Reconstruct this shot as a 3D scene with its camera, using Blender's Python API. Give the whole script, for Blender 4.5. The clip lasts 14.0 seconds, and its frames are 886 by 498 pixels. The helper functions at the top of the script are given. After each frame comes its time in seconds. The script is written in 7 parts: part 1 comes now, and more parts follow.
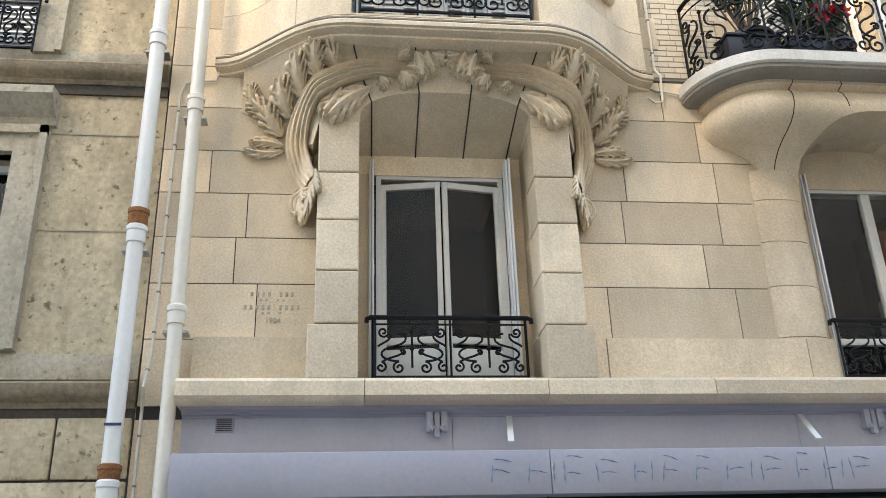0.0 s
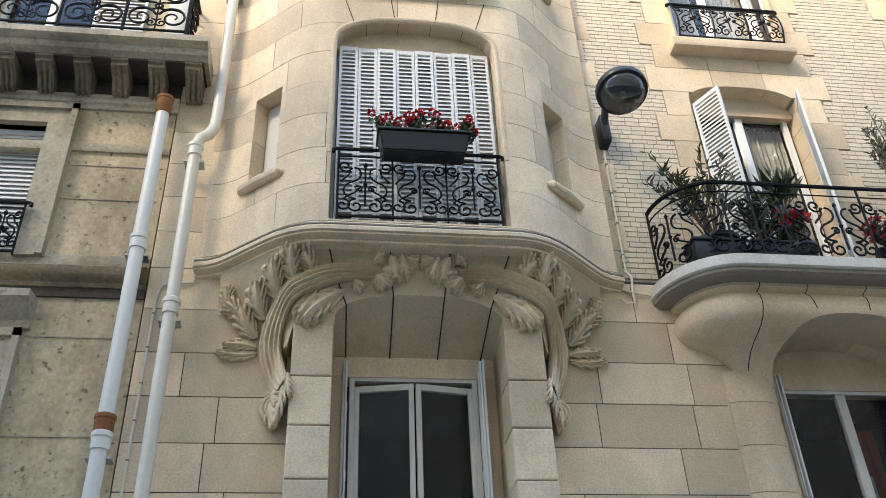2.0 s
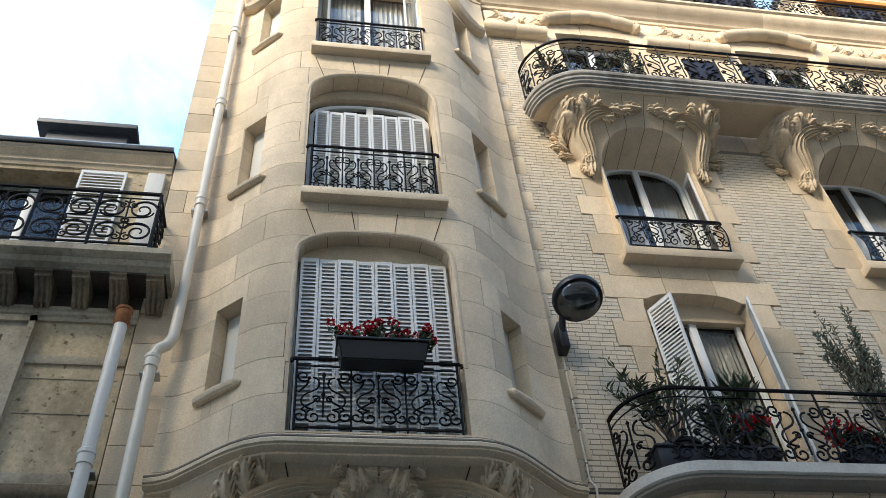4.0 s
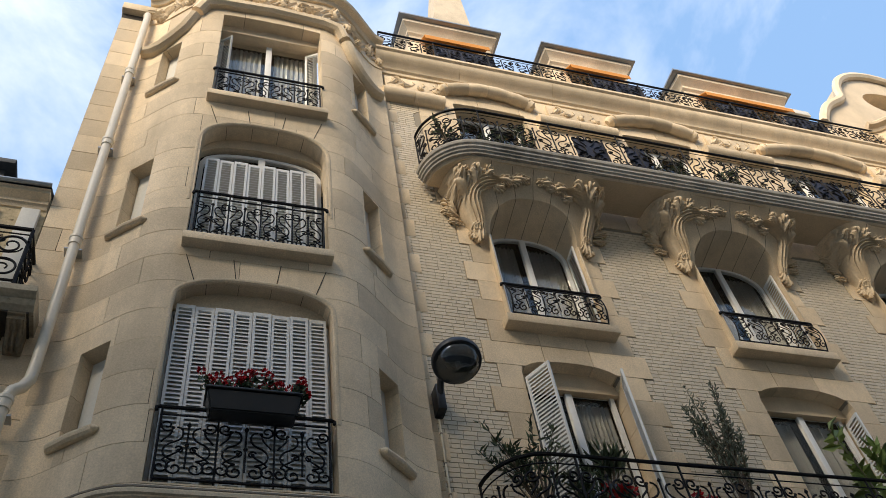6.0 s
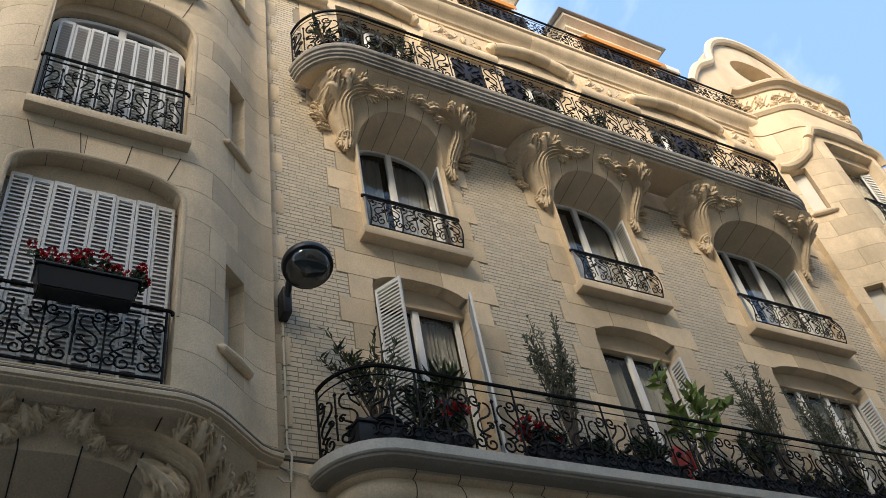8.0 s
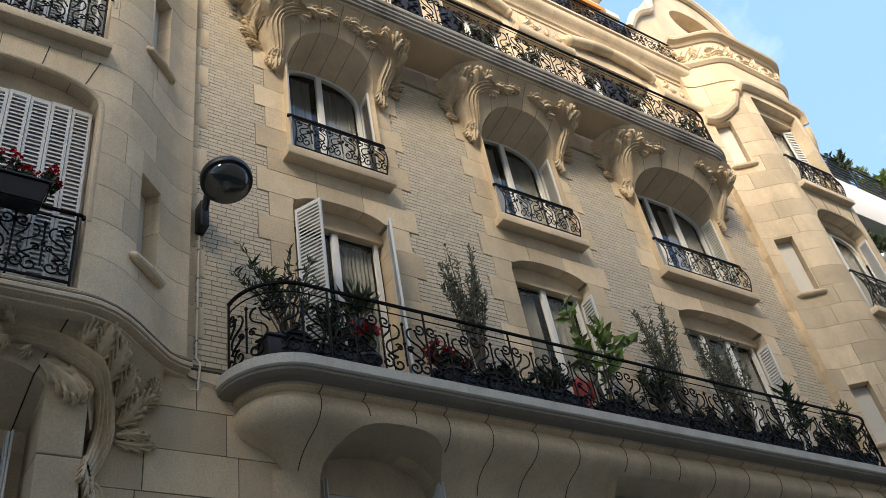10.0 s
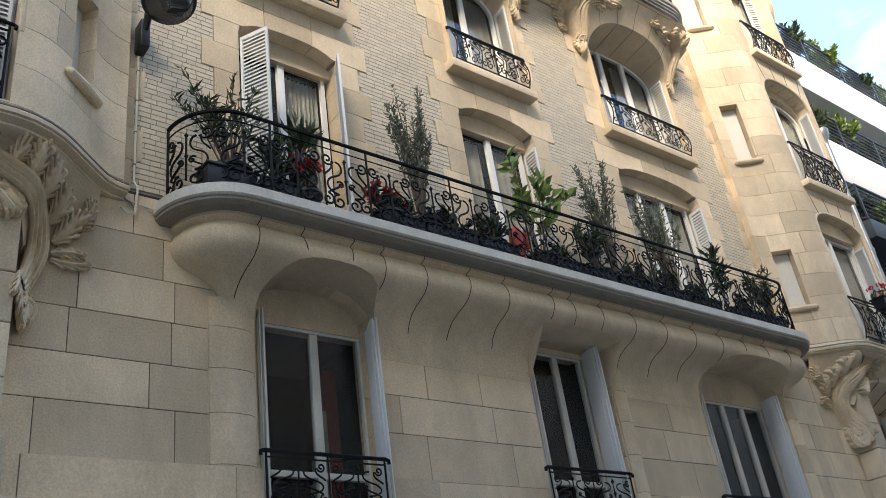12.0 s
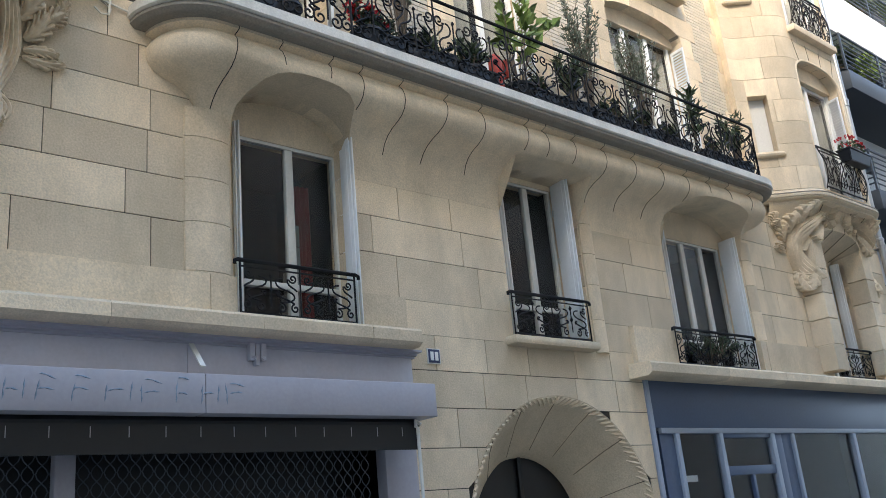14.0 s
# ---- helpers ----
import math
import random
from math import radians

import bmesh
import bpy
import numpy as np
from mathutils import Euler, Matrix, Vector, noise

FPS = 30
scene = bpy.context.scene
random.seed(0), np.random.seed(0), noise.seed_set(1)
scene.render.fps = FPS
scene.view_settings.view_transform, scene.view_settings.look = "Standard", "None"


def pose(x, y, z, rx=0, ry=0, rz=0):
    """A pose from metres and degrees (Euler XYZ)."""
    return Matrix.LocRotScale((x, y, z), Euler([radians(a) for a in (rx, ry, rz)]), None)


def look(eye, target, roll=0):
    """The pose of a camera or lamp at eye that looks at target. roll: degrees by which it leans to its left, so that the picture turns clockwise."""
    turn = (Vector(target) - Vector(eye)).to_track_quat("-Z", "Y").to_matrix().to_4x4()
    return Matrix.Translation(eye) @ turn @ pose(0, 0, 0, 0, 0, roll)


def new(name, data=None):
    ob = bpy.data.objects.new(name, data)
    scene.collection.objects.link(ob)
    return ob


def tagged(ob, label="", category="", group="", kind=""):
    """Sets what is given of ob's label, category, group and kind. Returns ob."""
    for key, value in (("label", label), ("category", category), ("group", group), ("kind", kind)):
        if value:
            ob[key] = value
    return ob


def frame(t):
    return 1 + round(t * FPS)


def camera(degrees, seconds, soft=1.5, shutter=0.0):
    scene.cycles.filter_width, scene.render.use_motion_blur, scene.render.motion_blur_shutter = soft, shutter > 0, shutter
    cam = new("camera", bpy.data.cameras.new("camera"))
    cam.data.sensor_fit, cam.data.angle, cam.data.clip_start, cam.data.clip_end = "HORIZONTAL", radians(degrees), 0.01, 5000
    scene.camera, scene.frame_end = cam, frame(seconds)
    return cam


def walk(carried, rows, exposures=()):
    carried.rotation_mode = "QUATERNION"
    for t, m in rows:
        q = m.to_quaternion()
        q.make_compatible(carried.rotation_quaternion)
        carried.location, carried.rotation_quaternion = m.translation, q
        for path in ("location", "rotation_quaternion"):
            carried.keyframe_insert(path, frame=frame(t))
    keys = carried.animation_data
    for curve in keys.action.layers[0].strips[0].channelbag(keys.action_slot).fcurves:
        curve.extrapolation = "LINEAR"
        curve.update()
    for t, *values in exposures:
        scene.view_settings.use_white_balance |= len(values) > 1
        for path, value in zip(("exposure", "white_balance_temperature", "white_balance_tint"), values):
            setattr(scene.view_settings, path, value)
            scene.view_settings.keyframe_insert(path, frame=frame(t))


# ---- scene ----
cam = camera(52.69, 14.0, soft=0.9)
# seconds, place, yaw, pitch, roll
ROWS = [
    (0.0, -0.840, -6.768, 1.596, -6.93, 23.11, -1.90),
    (0.5, -0.859, -6.779, 1.639, -7.53, 25.73, -2.10),
    (1.0, -0.831, -6.810, 1.693, -7.87, 28.39, -2.30),
    (1.5, -0.753, -6.857, 1.744, -7.83, 31.23, -2.30),
    (2.0, -0.745, -6.886, 1.776, -8.46, 34.37, -2.60),
    (2.5, -0.763, -6.898, 1.800, -9.40, 37.56, -3.20),
    (3.0, -0.745, -6.908, 1.809, -10.27, 40.80, -4.00),
    (3.5, -0.724, -6.927, 1.796, -11.33, 44.13, -4.80),
    (3.7, -0.714, -6.932, 1.792, -11.84, 45.41, -5.30),
    (4.2, -0.680, -6.913, 1.770, -13.34, 48.42, -6.44),
    (4.7, -0.646, -6.895, 1.749, -15.54, 50.64, -7.82),
    (5.2, -0.612, -6.876, 1.727, -18.32, 51.75, -9.18),
    (5.8, -0.571, -6.854, 1.701, -22.25, 51.14, -10.40),
    (6.0, -0.573, -6.839, 1.702, -23.85, 50.72, -10.90),
    (6.5, -0.558, -6.802, 1.714, -27.15, 49.00, -11.40),
    (7.0, -0.556, -6.752, 1.739, -30.57, 47.19, -11.80),
    (7.5, -0.543, -6.699, 1.753, -33.30, 45.48, -12.00),
    (7.7, -0.531, -6.698, 1.752, -34.00, 44.76, -12.10),
    (8.3, -0.492, -6.728, 1.693, -36.36, 43.24, -12.27),
    (8.9, -0.453, -6.759, 1.634, -37.80, 42.27, -12.23),
    (9.5, -0.414, -6.789, 1.574, -38.72, 40.99, -11.95),
    (10.0, -0.381, -6.814, 1.525, -39.38, 39.06, -11.50),
    (10.5, -0.377, -6.835, 1.490, -40.11, 36.77, -11.00),
    (11.0, -0.388, -6.826, 1.484, -40.77, 34.06, -10.40),
    (11.5, -0.386, -6.816, 1.477, -41.22, 31.42, -9.70),
    (12.0, -0.381, -6.824, 1.461, -41.58, 28.84, -8.80),
    (12.5, -0.392, -6.812, 1.440, -41.93, 26.30, -8.10),
    (13.0, -0.402, -6.813, 1.418, -42.06, 23.67, -7.30),
    (13.5, -0.437, -6.840, 1.415, -42.10, 20.64, -6.40),
    (14.0, -0.480, -6.866, 1.410, -42.17, 17.58, -5.50),
]
# seconds, stops, white balance
EXPOSURES = [
    (0.0, 2.97, 7000, 15), (1.0, 2.63, 6800, 14), (1.5, 2.45, 6600, 13), (2.5, 2.1, 6200, 12), (3.0, 1.96, 6050, 11), (3.5, 1.68, 5900, 10),
    (6.0, 0.65, 6500, 12), (7.5, 0.8, 6500, 12), (10.0, 1.0, 6400, 12), (11.0, 1.3, 6300, 12), (12.5, 1.95, 6300, 13), (14.0, 2.4, 6300, 13),
]


def aim(x, y, z, yaw, pitch, roll):
    a, b = radians(yaw), radians(pitch)
    return look((x, y, z), (x - math.sin(a) * math.cos(b), y + math.cos(a) * math.cos(b), z + math.sin(b)), roll)


walk(cam, [(t, aim(*row)) for t, *row in ROWS], EXPOSURES)

# ---- world and light ----
SUN_FROM = Vector((-0.54, -0.62, 0.56)).normalized()
world = bpy.data.worlds.new("sky")
scene.world = world
world.use_nodes = True
wn = world.node_tree.nodes
wl = world.node_tree.links
for n in list(wn):
    wn.remove(n)
w_out = wn.new("ShaderNodeOutputWorld")
w_bg = wn.new("ShaderNodeBackground")
w_bg.inputs["Strength"].default_value = 0.15
w_sky = wn.new("ShaderNodeTexSky")
w_sky.sky_type = "NISHITA"
w_sky.sun_disc = False
w_sky.sun_elevation = math.asin(SUN_FROM.z)
w_sky.sun_rotation = math.atan2(SUN_FROM.x, SUN_FROM.y)
w_sky.air_density = 1.0
w_sky.dust_density = 0.4
w_sky.ozone_density = 2.0
w_co = wn.new("ShaderNodeTexCoord")
w_map = wn.new("ShaderNodeMapping")
w_map.inputs["Scale"].default_value = (1.6, 1.6, 3.2)
w_no = wn.new("ShaderNodeTexNoise")
w_no.inputs["Scale"].default_value = 1.5
w_no.inputs["Detail"].default_value = 7.0
w_no.inputs["Roughness"].default_value = 0.6
w_no.inputs["Distortion"].default_value = 0.3
w_ra = wn.new("ShaderNodeValToRGB")
w_ra.color_ramp.elements[0].position = 0.46
w_ra.color_ramp.elements[1].position = 0.80
w_ra.color_ramp.elements[1].color = (0.8, 0.8, 0.8, 1)
w_mix = wn.new("ShaderNodeMixRGB")
w_mix.inputs["Color2"].default_value = (6.4, 6.5, 6.7, 1)
w_ra.color_ramp.elements[0].color = (0.0, 0.0, 0.0, 1)
wl.new(w_co.outputs["Generated"], w_map.inputs["Vector"])
wl.new(w_map.outputs["Vector"], w_no.inputs["Vector"])
wl.new(w_no.outputs["Fac"], w_ra.inputs["Fac"])
wl.new(w_ra.outputs["Color"], w_mix.inputs["Fac"])
w_haze = wn.new("ShaderNodeMixRGB")
w_haze.inputs["Fac"].default_value = 0.75
w_haze.inputs["Color2"].default_value = (1.7, 2.9, 4.7, 1)
wl.new(w_sky.outputs["Color"], w_haze.inputs["Color1"])
wl.new(w_haze.outputs["Color"], w_mix.inputs["Color1"])
wl.new(w_mix.outputs["Color"], w_bg.inputs["Color"])
wl.new(w_bg.outputs["Background"], w_out.inputs["Surface"])

sun = new("sun", bpy.data.lights.new("sun", "SUN"))
sun.data.energy = 3.3
sun.data.angle = radians(28)
sun.data.color = (1.0, 0.84, 0.60)
sun.matrix_world = look(SUN_FROM * 60, (0, 0, 0))


# ---- materials ----
def material(name, color, rough=0.7, metal=0.0, var=0.12, big=0.6, fine=40.0, bump=0.15, stain=None, stain_amt=0.0, rand=0.0, spots=0.0):
    m = bpy.data.materials.new(name)
    m.use_nodes = True
    nt = m.node_tree
    b = nt.nodes["Principled BSDF"]
    b.inputs["Roughness"].default_value = rough
    b.inputs["Metallic"].default_value = metal
    co = nt.nodes.new("ShaderNodeTexCoord")
    n1 = nt.nodes.new("ShaderNodeTexNoise")
    n1.inputs["Scale"].default_value = big
    n1.inputs["Detail"].default_value = 6.0
    n1.inputs["Roughness"].default_value = 0.65
    n2 = nt.nodes.new("ShaderNodeTexNoise")
    n2.inputs["Scale"].default_value = fine
    n2.inputs["Detail"].default_value = 4.0
    nt.links.new(co.outputs["Object"], n1.inputs["Vector"])
    nt.links.new(co.outputs["Object"], n2.inputs["Vector"])
    add = nt.nodes.new("ShaderNodeMath")
    add.operation = "ADD"
    nt.links.new(n1.outputs["Fac"], add.inputs[0])
    nt.links.new(n2.outputs["Fac"], add.inputs[1])
    mr = nt.nodes.new("ShaderNodeMapRange")
    mr.inputs["From Min"].default_value = 0.6
    mr.inputs["From Max"].default_value = 1.4
    mr.inputs["To Min"].default_value = 1 - var
    mr.inputs["To Max"].default_value = 1 + var
    nt.links.new(add.outputs["Value"], mr.inputs["Value"])
    val = mr.outputs["Result"]
    if rand:
        oi = nt.nodes.new("ShaderNodeObjectInfo")
        geo = nt.nodes.new("ShaderNodeNewGeometry")
        ad2 = nt.nodes.new("ShaderNodeMath")
        ad2.operation = "ADD"
        nt.links.new(oi.outputs["Random"], ad2.inputs[0])
        nt.links.new(geo.outputs["Random Per Island"], ad2.inputs[1])
        fr = nt.nodes.new("ShaderNodeMath")
        fr.operation = "FRACT"
        nt.links.new(ad2.outputs["Value"], fr.inputs[0])
        m2 = nt.nodes.new("ShaderNodeMapRange")
        m2.inputs["To Min"].default_value = 1 - rand
        m2.inputs["To Max"].default_value = 1 + rand
        nt.links.new(fr.outputs["Value"], m2.inputs["Value"])
        mu = nt.nodes.new("ShaderNodeMath")
        mu.operation = "MULTIPLY"
        nt.links.new(val, mu.inputs[0])
        nt.links.new(m2.outputs["Result"], mu.inputs[1])
        val = mu.outputs["Value"]
    hsv = nt.nodes.new("ShaderNodeHueSaturation")
    hsv.inputs["Color"].default_value = (*color, 1)
    nt.links.new(val, hsv.inputs["Value"])
    last = hsv.outputs["Color"]
    if stain:
        n3 = nt.nodes.new("ShaderNodeTexNoise")
        n3.inputs["Scale"].default_value = 1.3
        n3.inputs["Detail"].default_value = 8.0
        n3.inputs["Roughness"].default_value = 0.7
        mp = nt.nodes.new("ShaderNodeMapping")
        mp.inputs["Scale"].default_value = (1.0, 1.0, 0.35)
        nt.links.new(co.outputs["Object"], mp.inputs["Vector"])
        nt.links.new(mp.outputs["Vector"], n3.inputs["Vector"])
        rp = nt.nodes.new("ShaderNodeValToRGB")
        rp.color_ramp.elements[0].position = 0.47
        rp.color_ramp.elements[1].position = 0.72
        nt.links.new(n3.outputs["Fac"], rp.inputs["Fac"])
        am = nt.nodes.new("ShaderNodeMath")
        am.operation = "MULTIPLY"
        am.inputs[1].default_value = stain_amt
        nt.links.new(rp.outputs["Color"], am.inputs[0])
        mx = nt.nodes.new("ShaderNodeMixRGB")
        mx.inputs["Color2"].default_value = (*stain, 1)
        nt.links.new(am.outputs["Value"], mx.inputs["Fac"])
        nt.links.new(last, mx.inputs["Color1"])
        last = mx.outputs["Color"]
    if spots:
        n4 = nt.nodes.new("ShaderNodeTexNoise")
        n4.inputs["Scale"].default_value = 16.0
        n4.inputs["Detail"].default_value = 3.0
        nt.links.new(co.outputs["Object"], n4.inputs["Vector"])
        rp = nt.nodes.new("ShaderNodeValToRGB")
        rp.color_ramp.elements[0].position = 0.62
        rp.color_ramp.elements[1].position = 0.72
        nt.links.new(n4.outputs["Fac"], rp.inputs["Fac"])
        am = nt.nodes.new("ShaderNodeMath")
        am.operation = "MULTIPLY"
        am.inputs[1].default_value = spots
        nt.links.new(rp.outputs["Color"], am.inputs[0])
        mx = nt.nodes.new("ShaderNodeMixRGB")
        mx.inputs["Color2"].default_value = (0.10, 0.075, 0.04, 1)
        nt.links.new(am.outputs["Value"], mx.inputs["Fac"])
        nt.links.new(last, mx.inputs["Color1"])
        last = mx.outputs["Color"]
    nt.links.new(last, b.inputs["Base Color"])
    if bump:
        bp = nt.nodes.new("ShaderNodeBump")
        bp.inputs["Strength"].default_value = bump
        bp.inputs["Distance"].default_value = 0.01
        nt.links.new(n2.outputs["Fac"], bp.inputs["Height"])
        nt.links.new(bp.outputs["Normal"], b.inputs["Normal"])
    return m


STONE = material("limestone", (0.725, 0.585, 0.405), 0.85, var=0.26, big=1.4, fine=60, bump=0.35, stain=(0.43, 0.345, 0.22), stain_amt=0.6, rand=0.17)
STONE_CARVED = material("carved limestone", (0.725, 0.585, 0.405), 0.85, var=0.18, big=2.5, fine=30, bump=0.35, stain=(0.33, 0.26, 0.17), stain_amt=0.5)
MORTAR = material("dark joint mortar", (0.045, 0.038, 0.03), 0.95, var=0.3, big=3, fine=60)
BRICK = material("cream glazed brick", (0.65, 0.56, 0.42), 0.5, var=0.08, big=2, fine=50, bump=0.08, rand=0.06)
BRICK_JOINT = material("brick mortar", (0.30, 0.265, 0.21), 0.95, var=0.2, big=3, fine=70)
SLAB = material("grey weathered balcony stone", (0.68, 0.63, 0.54), 0.8, var=0.2, big=3, fine=50, bump=0.3, stain=(0.40, 0.36, 0.30), stain_amt=0.6)
SLAB_WORN = material("streaked balcony stone", (0.42, 0.39, 0.34), 0.85, var=0.3, big=4, fine=50, bump=0.3, stain=(0.10, 0.09, 0.075), stain_amt=0.8, spots=0.5)
SLAB_DARK = material("dark stone edge", (0.26, 0.225, 0.18), 0.9, var=0.25, big=3, fine=50, bump=0.3)
PLASTER = material("old stained render", (0.56, 0.46, 0.30), 0.95, var=0.35, big=1.3, fine=25, bump=0.5, stain=(0.25, 0.19, 0.115), stain_amt=0.95, spots=0.8)
TRIM_OLD = material("weathered stone trim", (0.47, 0.405, 0.295), 0.95, var=0.28, big=2.2, fine=30, bump=0.5, stain=(0.10, 0.08, 0.055), stain_amt=0.8, spots=0.5)
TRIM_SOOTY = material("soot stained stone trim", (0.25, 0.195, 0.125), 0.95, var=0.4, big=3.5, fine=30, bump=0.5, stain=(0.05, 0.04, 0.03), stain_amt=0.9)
# near-black for creases and undersides: soot plus the shade there, in one colour
SOOT_SHADE = material("soot and shade blackened stone", (0.075, 0.06, 0.045), 0.95, var=0.4, big=3, fine=30, bump=0.4)
WHITE = material("white paint", (0.80, 0.80, 0.78), 0.45, var=0.05, big=2, fine=40, bump=0.03)
WHITE_OLD = material("off-white paint", (0.66, 0.64, 0.58), 0.6, var=0.1, big=2, fine=40, bump=0.1)
PIPE = material("cream painted cast iron", (0.74, 0.68, 0.56), 0.4, var=0.08, big=2, fine=30, bump=0.08, stain=(0.5, 0.42, 0.3), stain_amt=0.3)
PIPE_GREY = material("pale grey plastic", (0.74, 0.71, 0.64), 0.4, var=0.07, big=2, fine=30, bump=0.05)
RUST = material("rusty iron", (0.26, 0.105, 0.035), 0.9, var=0.5, big=9, fine=60, bump=0.5)
IRON = material("black painted wrought iron", (0.005, 0.005, 0.0065), 0.6, metal=0.0, var=0.3, big=5, fine=60, bump=0.1)
BLACK = material("black plastic and shop shade", (0.006, 0.0065, 0.008), 0.4, var=0.2, big=5, fine=60, bump=0.05)
# shade of unlit interiors, put into the colour
ROOM_SHADE = material("near-black interior shade", (0.010, 0.009, 0.009), 0.9, var=0.3, big=1, fine=20)
CURTAIN = material("grey net curtain", (0.26, 0.255, 0.24), 0.9, var=0.1, big=3, fine=60)
SHOP_GREY = material("lilac grey painted metal", (0.50, 0.48, 0.51), 0.5, var=0.08, big=0.8, fine=30, bump=0.05, stain=(0.36, 0.33, 0.34), stain_amt=0.4)
SHOP_BOX = material("grey awning cassette paint", (0.37, 0.355, 0.385), 0.45, var=0.08, big=0.8, fine=30, bump=0.05, stain=(0.28, 0.27, 0.30), stain_amt=0.5)
GRAFFITI = material("faded teal ghost lettering", (0.17, 0.23, 0.29), 0.6, var=0.3, big=12, fine=40, bump=0.0)
BLUE = material("dark blue shopfront paint", (0.075, 0.105, 0.17), 0.4, var=0.12, big=0.8, fine=30, bump=0.05)
BLUE_TRIM = material("grey blue shopfront trim", (0.30, 0.34, 0.40), 0.45, var=0.08)
ZINC = material("zinc sheet", (0.30, 0.32, 0.34), 0.45, metal=0.6, var=0.15, big=2, fine=20)
SLATE = material("dark slate", (0.06, 0.065, 0.075), 0.6, var=0.3, big=4, fine=30)
ORANGE = material("orange awning cloth", (0.62, 0.25, 0.045), 0.85, var=0.1, big=4, fine=60)
ASPHALT = material("asphalt", (0.085, 0.083, 0.08), 0.9, var=0.25, big=2, fine=80, bump=0.4)
PAVING = material("grey pavement", (0.34, 0.32, 0.28), 0.9, var=0.2, big=2, fine=50, bump=0.3)
LEAF = material("olive green leaf", (0.06, 0.085, 0.04), 0.6, var=0.5, big=7, fine=40, bump=0.0, rand=0.35)
LEAF_GREY = material("silvery olive leaf", (0.17, 0.19, 0.135), 0.6, var=0.4, big=7, fine=40, bump=0.0, rand=0.35)
LEAF_LIGHT = material("bright green leaf", (0.16, 0.23, 0.05), 0.55, var=0.4, big=7, fine=40, bump=0.0, rand=0.3)
BARK = material("grey brown bark", (0.13, 0.10, 0.07), 0.9, var=0.3, big=9, fine=60)
RED = material("red geranium petal", (0.50, 0.008, 0.015), 0.6, var=0.25, big=20, fine=60, bump=0.0, rand=0.25)
RED_CLOTH = material("red painted metal", (0.45, 0.05, 0.03), 0.6, var=0.15)
POT = material("dark plant pot", (0.006, 0.007, 0.010), 0.5, var=0.2)
NAVY = material("navy canvas screen", (0.02, 0.025, 0.05), 0.8, var=0.3, big=3, fine=60)
MODERN = material("white facade panel", (0.72, 0.72, 0.72), 0.5, var=0.05)
CHARCOAL = material("charcoal metal", (0.045, 0.055, 0.07), 0.45, var=0.15)
STEEL = material("brushed steel", (0.42, 0.43, 0.44), 0.35, metal=0.9, var=0.1)
ENAMEL = material("blue enamel plate", (0.02, 0.035, 0.10), 0.3, var=0.1, bump=0.0)
LAMP_BODY = material("dark grey lamp metal", (0.014, 0.015, 0.019), 0.4, var=0.15)
IRON.node_tree.nodes["Principled BSDF"].inputs["Specular IOR Level"].default_value = 0.2
LAMP_INNER = material("grey green enamel", (0.76, 0.80, 0.76), 0.35, var=0.15)
# colour of the unseen far wall, pale to bounce light back
FARSIDE = material("cream bounce wall", (0.64, 0.57, 0.46), 0.9, var=0.15)
REDROOM = material("red curtain cloth", (0.22, 0.03, 0.03), 0.9, var=0.2)


def glass(name, tint, rough=0.02):
    m = bpy.data.materials.new(name)
    m.use_nodes = True
    b = m.node_tree.nodes["Principled BSDF"]
    b.inputs["Base Color"].default_value = (*tint, 1)
    b.inputs["Roughness"].default_value = rough
    b.inputs["Transmission Weight"].default_value = 1.0
    b.inputs["IOR"].default_value = 1.3
    return m


GLASS = glass("window glass", (0.90, 0.93, 0.93))


def thin_glass(name, tint):
    m = bpy.data.materials.new(name)
    m.use_nodes = True
    nt = m.node_tree
    nt.nodes.remove(nt.nodes["Principled BSDF"])
    clear, gloss, mix = (nt.nodes.new("ShaderNode" + k) for k in ("BsdfTransparent", "BsdfGlossy", "MixShader"))
    clear.inputs["Color"].default_value = (*tint, 1)
    gloss.inputs["Roughness"].default_value = 0.03
    mix.inputs[0].default_value = 0.12
    nt.links.new(clear.outputs[0], mix.inputs[1])
    nt.links.new(gloss.outputs[0], mix.inputs[2])
    nt.links.new(mix.outputs[0], nt.nodes["Material Output"].inputs["Surface"])
    return m


LAMP_GLASS = thin_glass("clear lamp bowl", (0.94, 0.97, 0.95))


# ---- mesh helpers ----
def link_mesh(name, bm, mat, parent=None, label="", smooth=35):
    bmesh.ops.recalc_face_normals(bm, faces=bm.faces)
    me = bpy.data.meshes.new(name)
    bm.to_mesh(me)
    bm.free()
    me.materials.append(mat)
    if smooth:
        for p in me.polygons:
            p.use_smooth = True
        me.set_sharp_from_angle(angle=radians(smooth))
    ob = new(name, me)
    if parent is not None:
        ob.parent = parent
    if label:
        ob["label"] = label
    return ob


def part(name, bm, mat, parent, label="", smooth=35):
    return link_mesh(name, bm, mat, parent, label, smooth)


def thing(name, label, category, group="", kind="", m=None):
    ob = new(name)
    ob.empty_display_size = 0.2
    if m is not None:
        ob.matrix_basis = m
    return tagged(ob, label, category, group, kind)


